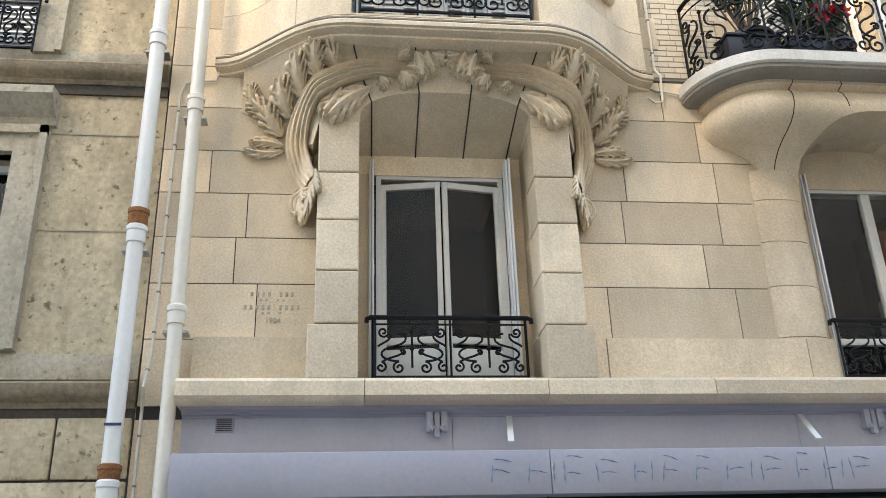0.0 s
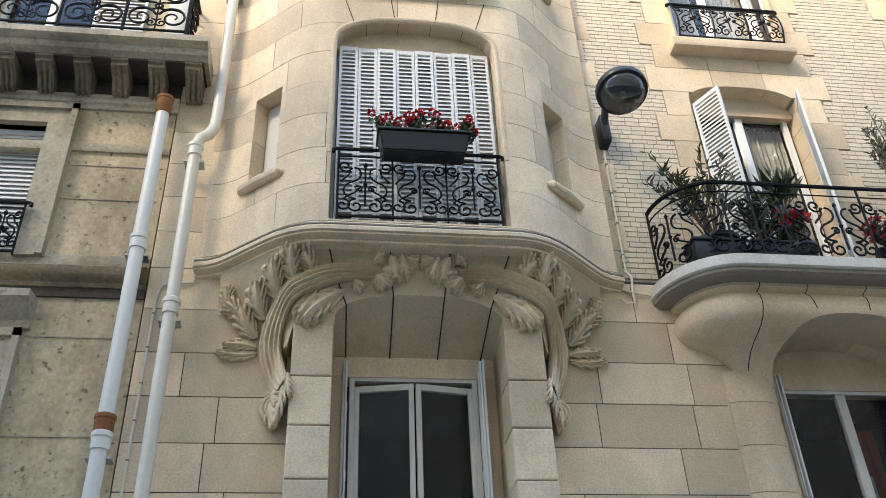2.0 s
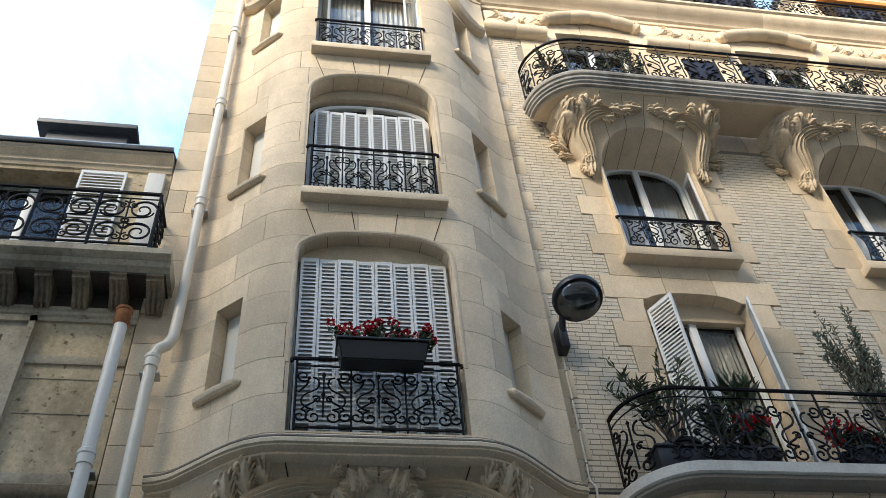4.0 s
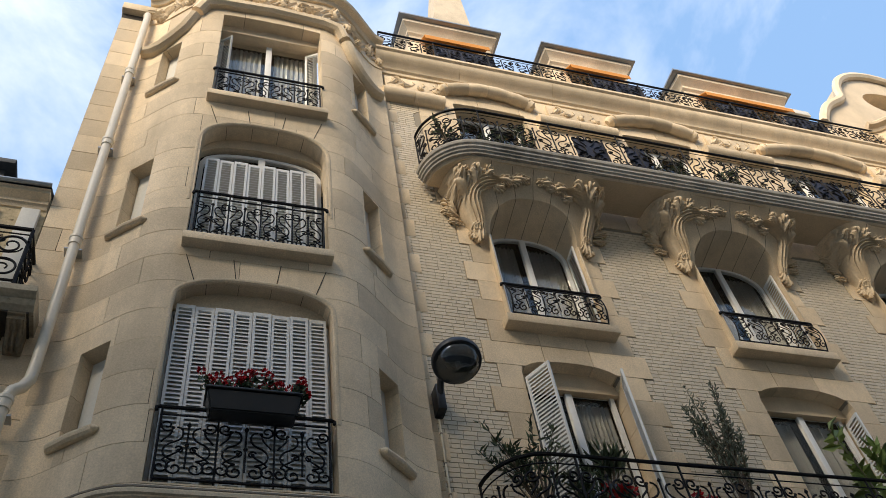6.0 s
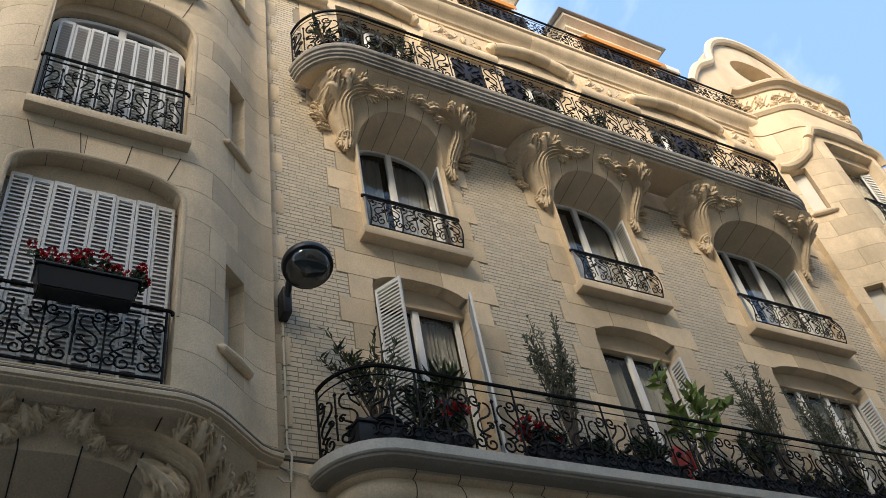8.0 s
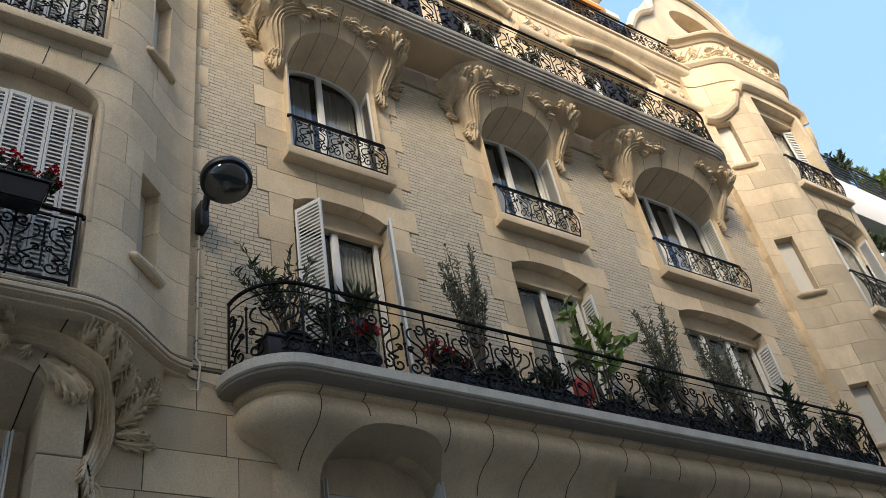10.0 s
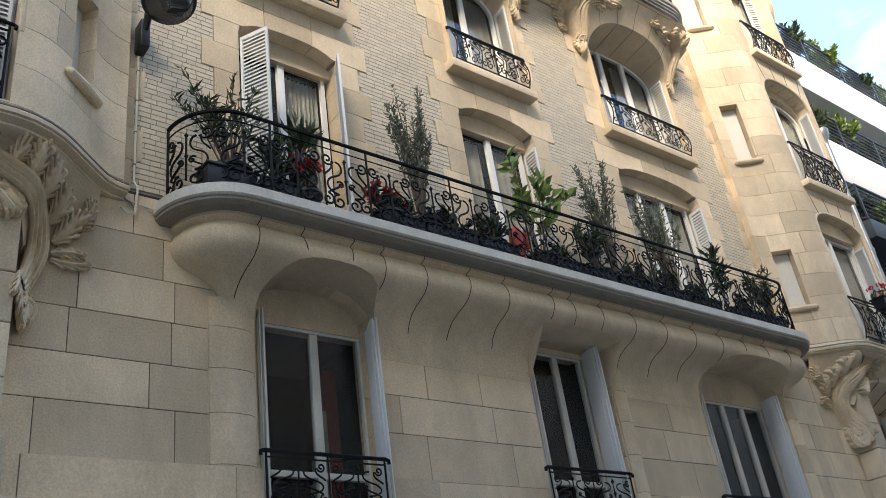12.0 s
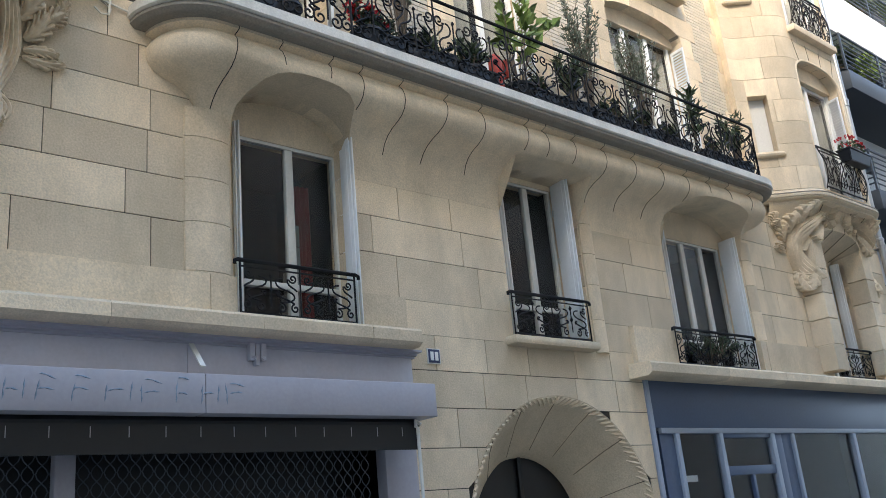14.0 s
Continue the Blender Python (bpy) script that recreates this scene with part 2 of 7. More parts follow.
def box(bm, x0, x1, y0, y1, z0, z1, bev=0.0):
    v = [bm.verts.new(p) for p in ((x0, y0, z0), (x1, y0, z0), (x1, y1, z0), (x0, y1, z0), (x0, y0, z1), (x1, y0, z1), (x1, y1, z1), (x0, y1, z1))]
    f = [bm.faces.new([v[i] for i in q]) for q in ((0, 1, 5, 4), (1, 2, 6, 5), (2, 3, 7, 6), (3, 0, 4, 7), (4, 5, 6, 7), (3, 2, 1, 0))]
    if bev:
        es = list({e for q in f for e in q.edges})
        bmesh.ops.bevel(bm, geom=es, offset=bev, segments=2, affect="EDGES", profile=0.5)


def bx(x0, x1, y0, y1, z0, z1, bev=0.0):
    bm = bmesh.new()
    box(bm, x0, x1, y0, y1, z0, z1, bev)
    return bm


def tube(bm, pts, radii, n=6, flat=None):
    """A tube along pts; flat: squash along this direction."""
    pts = [Vector(p) for p in pts]
    if not hasattr(radii, "__len__"):
        radii = [radii] * len(pts)
    rings = []
    ref = Vector((0.13, 0.97, 0.21))
    for i, p in enumerate(pts):
        d = (pts[min(i + 1, len(pts) - 1)] - pts[max(i - 1, 0)])
        if d.length < 1e-9:
            d = Vector((0, 0, 1))
        d.normalize()
        a = d.cross(ref)
        if a.length < 0.05:
            a = d.cross(Vector((1, 0, 0)))
        a.normalize()
        b = d.cross(a)
        rings.append([bm.verts.new(p + (a * math.cos(2 * math.pi * k / n) + b * math.sin(2 * math.pi * k / n)) * max(radii[i], 1e-4)) for k in range(n)])
    for r0, r1 in zip(rings, rings[1:]):
        for k in range(n):
            bm.faces.new((r0[k], r0[(k + 1) % n], r1[(k + 1) % n], r1[k]))
    bm.faces.new(rings[0][::-1])
    bm.faces.new(rings[-1])


def lathe(bm, profile, n=20, m=Matrix.Identity(4)):
    """Turn (r, z) pairs round the z axis."""
    rings = []
    for r, z in profile:
        rings.append([bm.verts.new(m @ Vector((r * math.cos(2 * math.pi * k / n), r * math.sin(2 * math.pi * k / n), z))) for k in range(n)])
    for r0, r1 in zip(rings, rings[1:]):
        for k in range(n):
            bm.faces.new((r0[k], r0[(k + 1) % n], r1[(k + 1) % n], r1[k]))
    bm.faces.new(rings[0][::-1])
    bm.faces.new(rings[-1])


class Path:
    """A plan line, walked from left to right; its outside is on the right hand (towards -y)."""

    def __init__(self, pts):
        self.p = [Vector((x, y)) for x, y in pts]
        self.s = [0.0]
        for a, b in zip(self.p, self.p[1:]):
            self.s.append(self.s[-1] + (b - a).length)
        self.n = []
        for i in range(len(self.p)):
            d = self.p[min(i + 1, len(self.p) - 1)] - self.p[max(i - 1, 0)]
            d.normalize()
            self.n.append(Vector((d.y, -d.x)))

    def at(self, s, out=0.0):
        s = min(max(s, 0.0), self.s[-1])
        for i in range(len(self.s) - 1):
            if s <= self.s[i + 1] + 1e-9:
                break
        t = (s - self.s[i]) / max(self.s[i + 1] - self.s[i], 1e-9)
        p = self.p[i].lerp(self.p[i + 1], t)
        n = self.n[i].lerp(self.n[i + 1], t).normalized()
        return p + n * out

    def s_of_x(self, x):
        for i in range(len(self.p) - 1):
            a, b = self.p[i].x, self.p[i + 1].x
            if a <= x <= b:
                return self.s[i] + (x - a) / max(b - a, 1e-9) * (self.s[i + 1] - self.s[i])
        return 0.0 if x < self.p[0].x else self.s[-1]


class Hole:
    """An opening in a wall: along the path from s0 to s1, from z0 to an arched or flat head."""

    def __init__(self, s0, s1, z0, z1, rise=0.0):
        self.s0, self.s1, self.z0, self.z1, self.rise = s0, s1, z0, z1, rise

    def grown(self, d):
        return Hole(self.s0 - d, self.s1 + d, self.z0 - d, self.z1 + d, self.rise)

    def head(self, s):
        u = 2 * (s - self.s0) / (self.s1 - self.s0) - 1
        u = max(-1, min(1, u))
        return self.z1 - self.rise * (1 - math.sqrt(max(0.0, 1 - abs(u) ** 2.6)))


def patch(bm, path, s0, s1, z0, z1, out, depth, holes=(), top=None):
    """A solid piece of wall along the path, holes cut out. top: function of s for an uneven head."""
    cuts = {s0, s1}
    for s in path.s:
        if s0 < s < s1:
            cuts.add(s)
    for h in holes:
        if h.s1 <= s0 or h.s0 >= s1 or h.z1 <= z0 or h.z0 >= z1:
            continue
        steps = 14 if h.rise else 1
        for k in range(steps + 1):
            u = -math.cos(math.pi * k / steps)
            s = h.s0 + (h.s1 - h.s0) * (u + 1) / 2
            if s0 < s < s1:
                cuts.add(s)
    cuts = sorted(cuts)
    cuts = [c for i, c in enumerate(cuts) if i == 0 or c - cuts[i - 1] > 1e-4]
    cells = []
    for a, b in zip(cuts, cuts[1:]):
        mid = (a + b) / 2
        ta = top(a) if top else z1
        tb = top(b) if top else z1
        solid = [((z0, z0), (ta, tb))]
        for h in holes:
            if not (h.s0 < mid < h.s1):
                continue
            ha, hb = h.head(a), h.head(b)
            nxt = []
            for (la, lb), (ua, ub) in solid:
                if h.z0 > min(la, lb) + 1e-4:
                    nxt.append(((la, lb), (min(ua, h.z0), min(ub, h.z0))))
                if max(ha, hb) < max(ua, ub) - 1e-4:
                    nxt.append(((max(la, ha), max(lb, hb)), (ua, ub)))
            solid = [q for q in nxt if q[1][0] - q[0][0] > 1e-4 or q[1][1] - q[0][1] > 1e-4]
        cells.append((a, b, solid))
    memo = {}

    def vert(s, z, o):
        key = (round(s, 5), round(z, 5), o)
        if key not in memo:
            q = path.at(s, o)
            memo[key] = bm.verts.new((q.x, q.y, z))
        return memo[key]

    def face(vs):
        vs = [v for i, v in enumerate(vs) if v not in vs[:i]]
        if len(vs) > 2:
            try:
                bm.faces.new(vs)
            except ValueError:
                pass

    o0, o1 = out, out - depth
    for i, (a, b, solid) in enumerate(cells):
        for (la, lb), (ua, ub) in solid:
            face([vert(a, la, o0), vert(b, lb, o0), vert(b, ub, o0), vert(a, ua, o0)])
            face([vert(a, la, o1), vert(a, ua, o1), vert(b, ub, o1), vert(b, lb, o1)])
            face([vert(a, la, o0), vert(a, la, o1), vert(b, lb, o1), vert(b, lb, o0)])
            face([vert(a, ua, o0), vert(b, ub, o0), vert(b, ub, o1), vert(a, ua, o1)])
            left = cells[i - 1][2] if i else []
            if not any(abs(q[0][1] - la) < 1e-4 and abs(q[1][1] - ua) < 1e-4 for q in left):
                face([vert(a, la, o0), vert(a, ua, o0), vert(a, ua, o1), vert(a, la, o1)])
            right = cells[i + 1][2] if i + 1 < len(cells) else []
            if not any(abs(q[0][0] - lb) < 1e-4 and abs(q[1][0] - ub) < 1e-4 for q in right):
                face([vert(b, lb, o0), vert(b, lb, o1), vert(b, ub, o1), vert(b, ub, o0)])
    return bool(memo)


def courses(path, s0, s1, levels, length, holes, parent, mat, out=0.0, depth=0.03, gap=0.009, seed=1, name="stone_block", skip=None):
    """Lay stones in courses along the path, each an object of its own, joints open between them."""
    rng = random.Random(seed)
    for k, (za, zb) in enumerate(zip(levels, levels[1:])):
        s = s0
        first = True
        while s < s1 - 1e-3:
            l = length * rng.uniform(0.75, 1.3)
            if first and k % 2:
                l *= 0.55
            first = False
            e = s + l
            if s1 - e < length * 0.4:
                e = s1
            if not (skip and skip((s + e) / 2, (za + zb) / 2)):
                bm = bmesh.new()
                if patch(bm, path, s + gap / 2, e - gap / 2, za + gap / 2, zb - gap / 2, out + rng.uniform(-0.0015, 0.0015), depth, holes):
                    part(name, bm, mat, parent, smooth=30)
                else:
                    bm.free()
            s = e


def sweep(bm, path, profile, closed=True, wall_y=None):
    """Sweep a profile of (out, z) along a plan path."""
    rows = []
    for i in range(len(path.p)):
        row = []
        for o, z in profile:
            q = path.p[i] + path.n[i] * o
            if wall_y is not None:
                q.y = min(q.y, wall_y)
            row.append(bm.verts.new((q.x, q.y, z)))
        rows.append(row)
    n = len(profile)
    for r0, r1 in zip(rows, rows[1:]):
        for k in range(n if closed else n - 1):
            bm.faces.new((r0[k], r1[k], r1[(k + 1) % n], r0[(k + 1) % n]))
    if closed:
        bm.faces.new(rows[0])
        bm.faces.new(rows[-1][::-1])


def arc(cx, cy, rx, ry, a0, a1, n):
    return [(cx + rx * math.cos(radians(a0 + (a1 - a0) * k / n)), cy + ry * math.sin(radians(a0 + (a1 - a0) * k / n))) for k in range(n + 1)]


def bez(p0, p1, p2, p3, n=10):
    out = []
    for k in range(n + 1):
        t = k / n
        out.append(tuple((1 - t) ** 3 * a + 3 * (1 - t) ** 2 * t * b + 3 * (1 - t) * t * t * c + t ** 3 * d for a, b, c, d in zip(p0, p1, p2, p3)))
    return out


def curl(cx, cz, r, a0, turns, n=16):
    """A spiral that starts on its rim at angle a0 and winds inward."""
    out = []
    for k in range(n + 1):
        t = k / n
        a = radians(a0 + 360 * turns * t)
        q = r * (1 - 0.8 * t)
        out.append((cx + q * math.cos(a), cz + q * math.sin(a)))
    return out


# ---- ground and the street's far side ----
def plain(name, bm, mat, label, category, smooth=0):
    return tagged(link_mesh(name, bm, mat, None, "", smooth), label, category, kind="structure")


plain("road", bx(-160, 160, -9.0, -2.2, -0.3, 0.0), ASPHALT, "grey asphalt street between the two rows", "road")
plain("ground", bx(-400, 400, -400, 400, -0.6, -0.31), ASPHALT, "dark town ground all round", "ground")
plain("pavement", bx(-160, 160, -2.2, 0.6, -0.3, 0.14), PAVING, "grey pavement along the old facades", "pavement")
plain("pavement", bx(-160, 160, -11.0, -9.0, -0.3, 0.14), PAVING, "grey pavement on the far side", "pavement")
# unseen, added: height keeps sun off the lower floors, face returns fill light
plain("wall_south", bx(-60, 60, -11.6, -11.0, -0.3, 21.6), FARSIDE, "unseen plain wall added across the street to shape the light", "wall")
# added behind the facade so that openings stay dark
plain("wall_inner", bx(-2.3, 17.1, 1.75, 1.9, 0.0, 16.0), ROOM_SHADE, "added near-black wall closing off the unlit interior", "wall")

# ---- openings, along the facade ----
CM, CN, CO, CE = 3.86, 7.12, 10.62, 14.75
FLOOR_X = ((CM, 0.66), (CN, 0.70), (CO, 1.0))
F1 = Path([(-2.35, 0.0), (17.1, 0.0)])
f1s = lambda x: x + 2.35
f1_holes = [
    Hole(f1s(-0.72), f1s(0.72), 3.31, 5.77, 0.22),
    Hole(f1s(3.21), f1s(4.52), 3.31, 5.66, 0.36),
    Hole(f1s(6.68), f1s(8.06), 3.44, 5.55, 0.03),
    Hole(f1s(9.86), f1s(11.88), 3.22, 5.66, 0.36),
    Hole(f1s(CE - 0.72), f1s(CE + 0.72), 3.22, 5.77, 0.22),
]


def wider(holes, d=0.012):
    out = []
    for h in holes:
        out.append(h.grown(d))
    return out


# first floor wall
wall_first = thing("wall_first_floor", "cream limestone ashlar wall with arched windows", "wall", kind="structure")
bm = bmesh.new()
patch(bm, F1, 0, f1s(17.1), 3.1, 6.25, -0.012, 0.33, wider(f1_holes))
part("wall_core", bm, MORTAR, wall_first, smooth=0)
courses(F1, 0.0, f1s(17.1), [3.72, 4.18, 4.58, 4.98, 5.38, 5.80, 6.22], 0.95, f1_holes, wall_first, STONE, out=0.0, depth=0.35, seed=4,
        skip=lambda s, z: False)

# plinth course under the windows
for x0, x1, holes in ((-1.97, 5.10, f1_holes), (8.80, 17.1, f1_holes)):
    courses(F1, f1s(x0), f1s(x1), [3.31 if x0 < 0 else 3.19, 3.72], 1.3, holes, wall_first, STONE, out=0.075, depth=0.3, seed=8, name="plinth_block")
part("plinth_block", bx(-2.345, -1.975, -0.004, 0.3, 3.2, 3.716, 0.006), STONE, wall_first)
bm = bmesh.new()
patch(bm, F1, f1s(5.10), f1s(8.80), 3.37, 3.72, 0.0, 0.35, f1_holes)
part("plinth_block", bm, STONE, wall_first, smooth=30)

# entrance wall between the two shops
DOOR_X, DOOR_R, DOOR_Z = 7.28, 1.54, 1.24


class RoundHole(Hole):
    def grown(self, d):
        return RoundHole(self.s0 - d, self.s1 + d, self.z0 - d, self.z1 + d, self.rise)

    def head(self, s):
        u = max(-1, min(1, 2 * (s - self.s0) / (self.s1 - self.s0) - 1))
        return DOOR_Z + DOOR_R * math.sqrt(max(0.0, 1 - u * u))


door_hole = RoundHole(f1s(DOOR_X - DOOR_R), f1s(DOOR_X + DOOR_R), -1.0, DOOR_Z + DOOR_R, 1.0)
wall_entry = thing("wall_entrance", "limestone wall round the arched house door", "wall", kind="structure")
bm = bmesh.new()
patch(bm, F1, f1s(5.12), f1s(8.92), 0.1, 3.2, -0.012, 0.33, wider([door_hole]))
part("wall_core", bm, MORTAR, wall_entry, smooth=0)
part("corner_pier", bx(-2.355, -1.975, 0.015, 0.4, 0.0, 3.2), STONE, wall_entry)
courses(F1, f1s(5.12), f1s(8.92), [0.14, 0.6, 1.02, 1.42, 1.82, 2.22, 2.62, 3.0, 3.37], 0.85, [door_hole], wall_entry, STONE, depth=0.35, seed=12)

# splayed door surround with carved rim
bm = bmesh.new()
rings = []
for r, y in ((DOOR_R + 0.012, -0.005), (DOOR_R - 0.03, 0.02), (DOOR_R - 0.20, 0.22), (DOOR_R - 0.54, 0.55), (DOOR_R - 0.60, 0.75)):
    ring = [bm.verts.new((DOOR_X + r * math.cos(math.pi * k / 28), y, DOOR_Z + r * math.sin(math.pi * k / 28))) for k in range(29)]
    ring = [bm.verts.new((DOOR_X + r, y, 0.14))] + ring + [bm.verts.new((DOOR_X - r, y, 0.14))]
    rings.append(ring)
for a, b in zip(rings, rings[1:]):
    for k in range(len(a) - 1):
        bm.faces.new((a[k], a[k + 1], b[k + 1], b[k]))
surround = part("door_surround", bm, STONE, wall_entry, "splayed stone arch with carved rim")
bm = bmesh.new()
rng = random.Random(3)
for k in range(64):
    a = math.pi * (k + 0.5) / 64
    c = Vector((DOOR_X + DOOR_R * math.cos(a), 0, DOOR_Z + DOOR_R * math.sin(a)))
    inw = Vector((-math.cos(a), 0, -math.sin(a)))
    tan = Vector((-math.sin(a), 0, math.cos(a))) * (1 if k < 32 else -1)
    l = rng.uniform(0.06, 0.11)
    tube(bm, [c + inw * 0.005 + Vector((0, 0.0, 0)), c + inw * l * 0.5 + tan * 0.05 + Vector((0, 0.03, 0)), c + inw * l + tan * 0.13 + Vector((0, 0.12, 0))], [0.012, 0.02, 0.004], 5)
part("carved_rim", bm, STONE_CARVED, wall_entry)
for k in range(7):
    a = math.pi * (0.12 + 0.76 * k / 6)
    bm = bmesh.new()
    tube(bm, [(DOOR_X + r * math.cos(a), y, DOOR_Z + r * math.sin(a)) for r, y in ((DOOR_R - 0.035, 0.02), (DOOR_R - 0.195, 0.215), (DOOR_R - 0.535, 0.545))], 0.0045, 4)
    part("arch_joint", bm, MORTAR, wall_entry)
door = thing("door_1", "very dark recessed house door under a stone arch", "door", kind="structure")
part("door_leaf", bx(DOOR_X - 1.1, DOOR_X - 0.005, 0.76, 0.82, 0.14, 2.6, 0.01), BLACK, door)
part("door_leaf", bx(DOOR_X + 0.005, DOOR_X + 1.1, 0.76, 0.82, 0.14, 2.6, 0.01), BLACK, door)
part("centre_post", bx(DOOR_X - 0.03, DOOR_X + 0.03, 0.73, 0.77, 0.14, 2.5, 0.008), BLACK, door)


# ---- string ledges over the shops ----
def ledge(x0, x1, joints, z):
    l = thing("ledge", "weathered cream stone ledge over a shopfront", "ledge", kind="structure")
    xs = [x0] + joints + [x1]
    for a, b in zip(xs, xs[1:]):
        bm = bmesh.new()
        sweep(bm, Path([(a + 0.002, 0.0), (b - 0.002, 0.0)]), [(0.0, z - 0.17), (0.30, z - 0.17), (0.33, z - 0.15), (0.36, z - 0.13), (0.36, z - 0.025), (0.34, z), (0.10, z + 0.012), (0.0, z + 0.012)])
        part("ledge_stone", bm, STONE, l)


ledge(-2.02, 5.04, [-0.67, 0.70, 2.0, 3.3, 4.45], 3.32)
ledge(8.66, 17.1, [10.4, 11.9, 13.4, 14.9, 16.2], 3.20)

# ---- upper brick wall ----
UP = Path([(1.80, 0.12), (13.2, 0.12)])
ups = lambda x: x - 1.80
up_holes = []
for c, h in FLOOR_X:
    up_holes.append(Hole(ups(c - h), ups(c + h), 6.30, 9.06, 0.24))
    up_holes.append(Hole(ups(c - h), ups(c + h), 9.66, 12.00, 0.46))
    up_holes.append(Hole(ups(c - h), ups(c + h), 12.45, 15.22, 0.04))
wall_up = thing("wall_upper_floors", "cream brick wall with stone window surrounds", "wall", kind="structure")
bm = bmesh.new()
patch(bm, UP, 0, ups(13.2), 6.1, 15.95, -0.010, 0.26, wider(up_holes))
part("wall_core", bm, BRICK_JOINT, wall_up, smooth=0)
SURROUNDS = []
for c, h in FLOOR_X:
    lv = [6.30 + 0.376 * k for k in range(17)]
    rng = random.Random(int(c * 10))
    for k, (za, zb) in enumerate(zip(lv, lv[1:])):
        w = h + (0.44 if k % 2 else 0.30)
        SURROUNDS.append((c - w, c + w, za, zb))
        for a, b in ((c - w, c - 0.32), (c - 0.32, c + 0.32), (c + 0.32, c + w)):
            bm = bmesh.new()
            if patch(bm, UP, ups(a) + 0.004, ups(b) - 0.004, za + 0.004, zb - 0.004, 0.007 + rng.uniform(-0.002, 0.002), 0.30, up_holes):
                part("surround_block", bm, STONE, wall_up, smooth=30)
            else:
                bm.free()
# stone storey above the brick
courses(UP, ups(2.55), ups(13.2), [12.10, 12.75, 13.2, 13.65, 14.1, 14.55, 15.0, 15.42, 15.82], 0.9, up_holes, wall_up, STONE, out=0.006, depth=0.3, seed=31)

# the strip beside the old house and the corner quoins
EDGE = Path([(-2.35, 0.0), (-1.90, 0.0)])
wall_edge = thing("wall_edge", "narrow limestone strip beside the bay", "wall", kind="structure")
bm = bmesh.new()
patch(bm, EDGE, 0, 0.45, 6.2, 16.2, -0.012, 1.5)
part("wall_core", bm, MORTAR, wall_edge, smooth=0)
courses(EDGE, 0, 0.45, [6.22 + 0.40 * k for k in range(25)], 0.5, [], wall_edge, STONE, depth=1.2, seed=2)
bm = bx(-2.37, -1.85, -0.10, 0.3, 16.0, 16.22, 0.02)
part("coping", bm, STONE, wall_edge)

# ---- windows ----
def window(name, m, w, z1, leaves=2, rise=0.0, transom=0.0, ajar=0, label="white framed casement window", curtain=False, deep=0.8, fw=0.055, paint=None):
    """A casement, sill at the origin, facing -y, its head flat or arched."""
    win = thing(name, label, "window", group="casement windows", kind="structure", m=m)
    hw = w / 2
    path = Path([(-hw, 0.0), (hw, 0.0)])
    hole = Hole(fw, w - fw, fw, z1 - fw, rise)
    outer = Hole(0, w, 0, z1, rise)
    bm = bmesh.new()
    patch(bm, path, 0, w, 0, z1, 0.0, 0.06, [hole], top=outer.head if rise else None)
    part("window_frame", bm, paint or WHITE, win)
    xs = [-hw + fw + (w - 2 * fw) * k / leaves for k in range(leaves + 1)]
    if ajar:
        for sx in (-1, 1):
            lw = w / 2 - fw
            turn = pose(sx * (hw - fw), 0.03, 0, 0, 0, sx * ajar)
            bm = bmesh.new()
            for a0, a1, c0, c1 in ((0, 0.045, fw, z1 - fw - 0.05), (lw - 0.045, lw, fw, z1 - fw - 0.05), (0.045, lw - 0.045, fw, fw + 0.30), (0.045, lw - 0.045, fw + 0.34, fw + 0.40), (0.045, lw - 0.045, z1 - fw - 0.11, z1 - fw - 0.05)):
                box(bm, min(-sx * a0, -sx * a1), max(-sx * a0, -sx * a1), -0.02, 0.02, c0, c1, 0.005)
            bm.transform(turn)
            lf = part("casement", bm, paint or WHITE, win, "white casement leaf standing ajar")
            bm = bx(min(-sx * 0.05, -sx * (lw - 0.05)), max(-sx * 0.05, -sx * (lw - 0.05)), -0.003, 0.003, fw + 0.3, z1 - fw - 0.10)
            bm.transform(turn)
            gl = part("pane", bm, GLASS, lf)
            gl.visible_shadow = False
        xs = []
    for k, (a, b) in enumerate(zip(xs, xs[1:])):
        if k:
            part("mullion", bx(a - 0.045, a + 0.045, -0.015, 0.05, fw, z1 - fw - 0.01, 0.008), paint or WHITE, win)
        gl = part("pane", bx(a + 0.02, b - 0.02, 0.022, 0.028, fw, z1 - fw - 0.005), GLASS, win)
        gl.visible_shadow = False
    if transom:
        part("transom", bx(-hw + fw, hw - fw, -0.01, 0.05, transom - 0.03, transom + 0.03, 0.006), paint or WHITE, win)
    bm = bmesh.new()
    # a shallow box behind the panes, the room's shade painted near-black
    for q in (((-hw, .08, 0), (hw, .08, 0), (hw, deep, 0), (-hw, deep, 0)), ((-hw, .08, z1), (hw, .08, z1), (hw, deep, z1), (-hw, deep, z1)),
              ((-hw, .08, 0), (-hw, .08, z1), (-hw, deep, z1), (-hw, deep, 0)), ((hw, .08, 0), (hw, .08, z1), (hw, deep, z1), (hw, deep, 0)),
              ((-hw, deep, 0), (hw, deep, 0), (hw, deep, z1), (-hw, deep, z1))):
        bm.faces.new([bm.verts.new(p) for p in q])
    part("room", bm, ROOM_SHADE, win, "dark unlit room", smooth=0)
    if curtain:
        for sx in (-1, 1):
            bm = bmesh.new()
            n = 26
            lo, hi = (-hw + 0.05, -0.10) if sx < 0 else (0.10, hw - 0.05)
            top = [bm.verts.new((lo + (hi - lo) * k / n, 0.13 + 0.02 * math.sin(k * 1.9), z1 - 0.1)) for k in range(n + 1)]
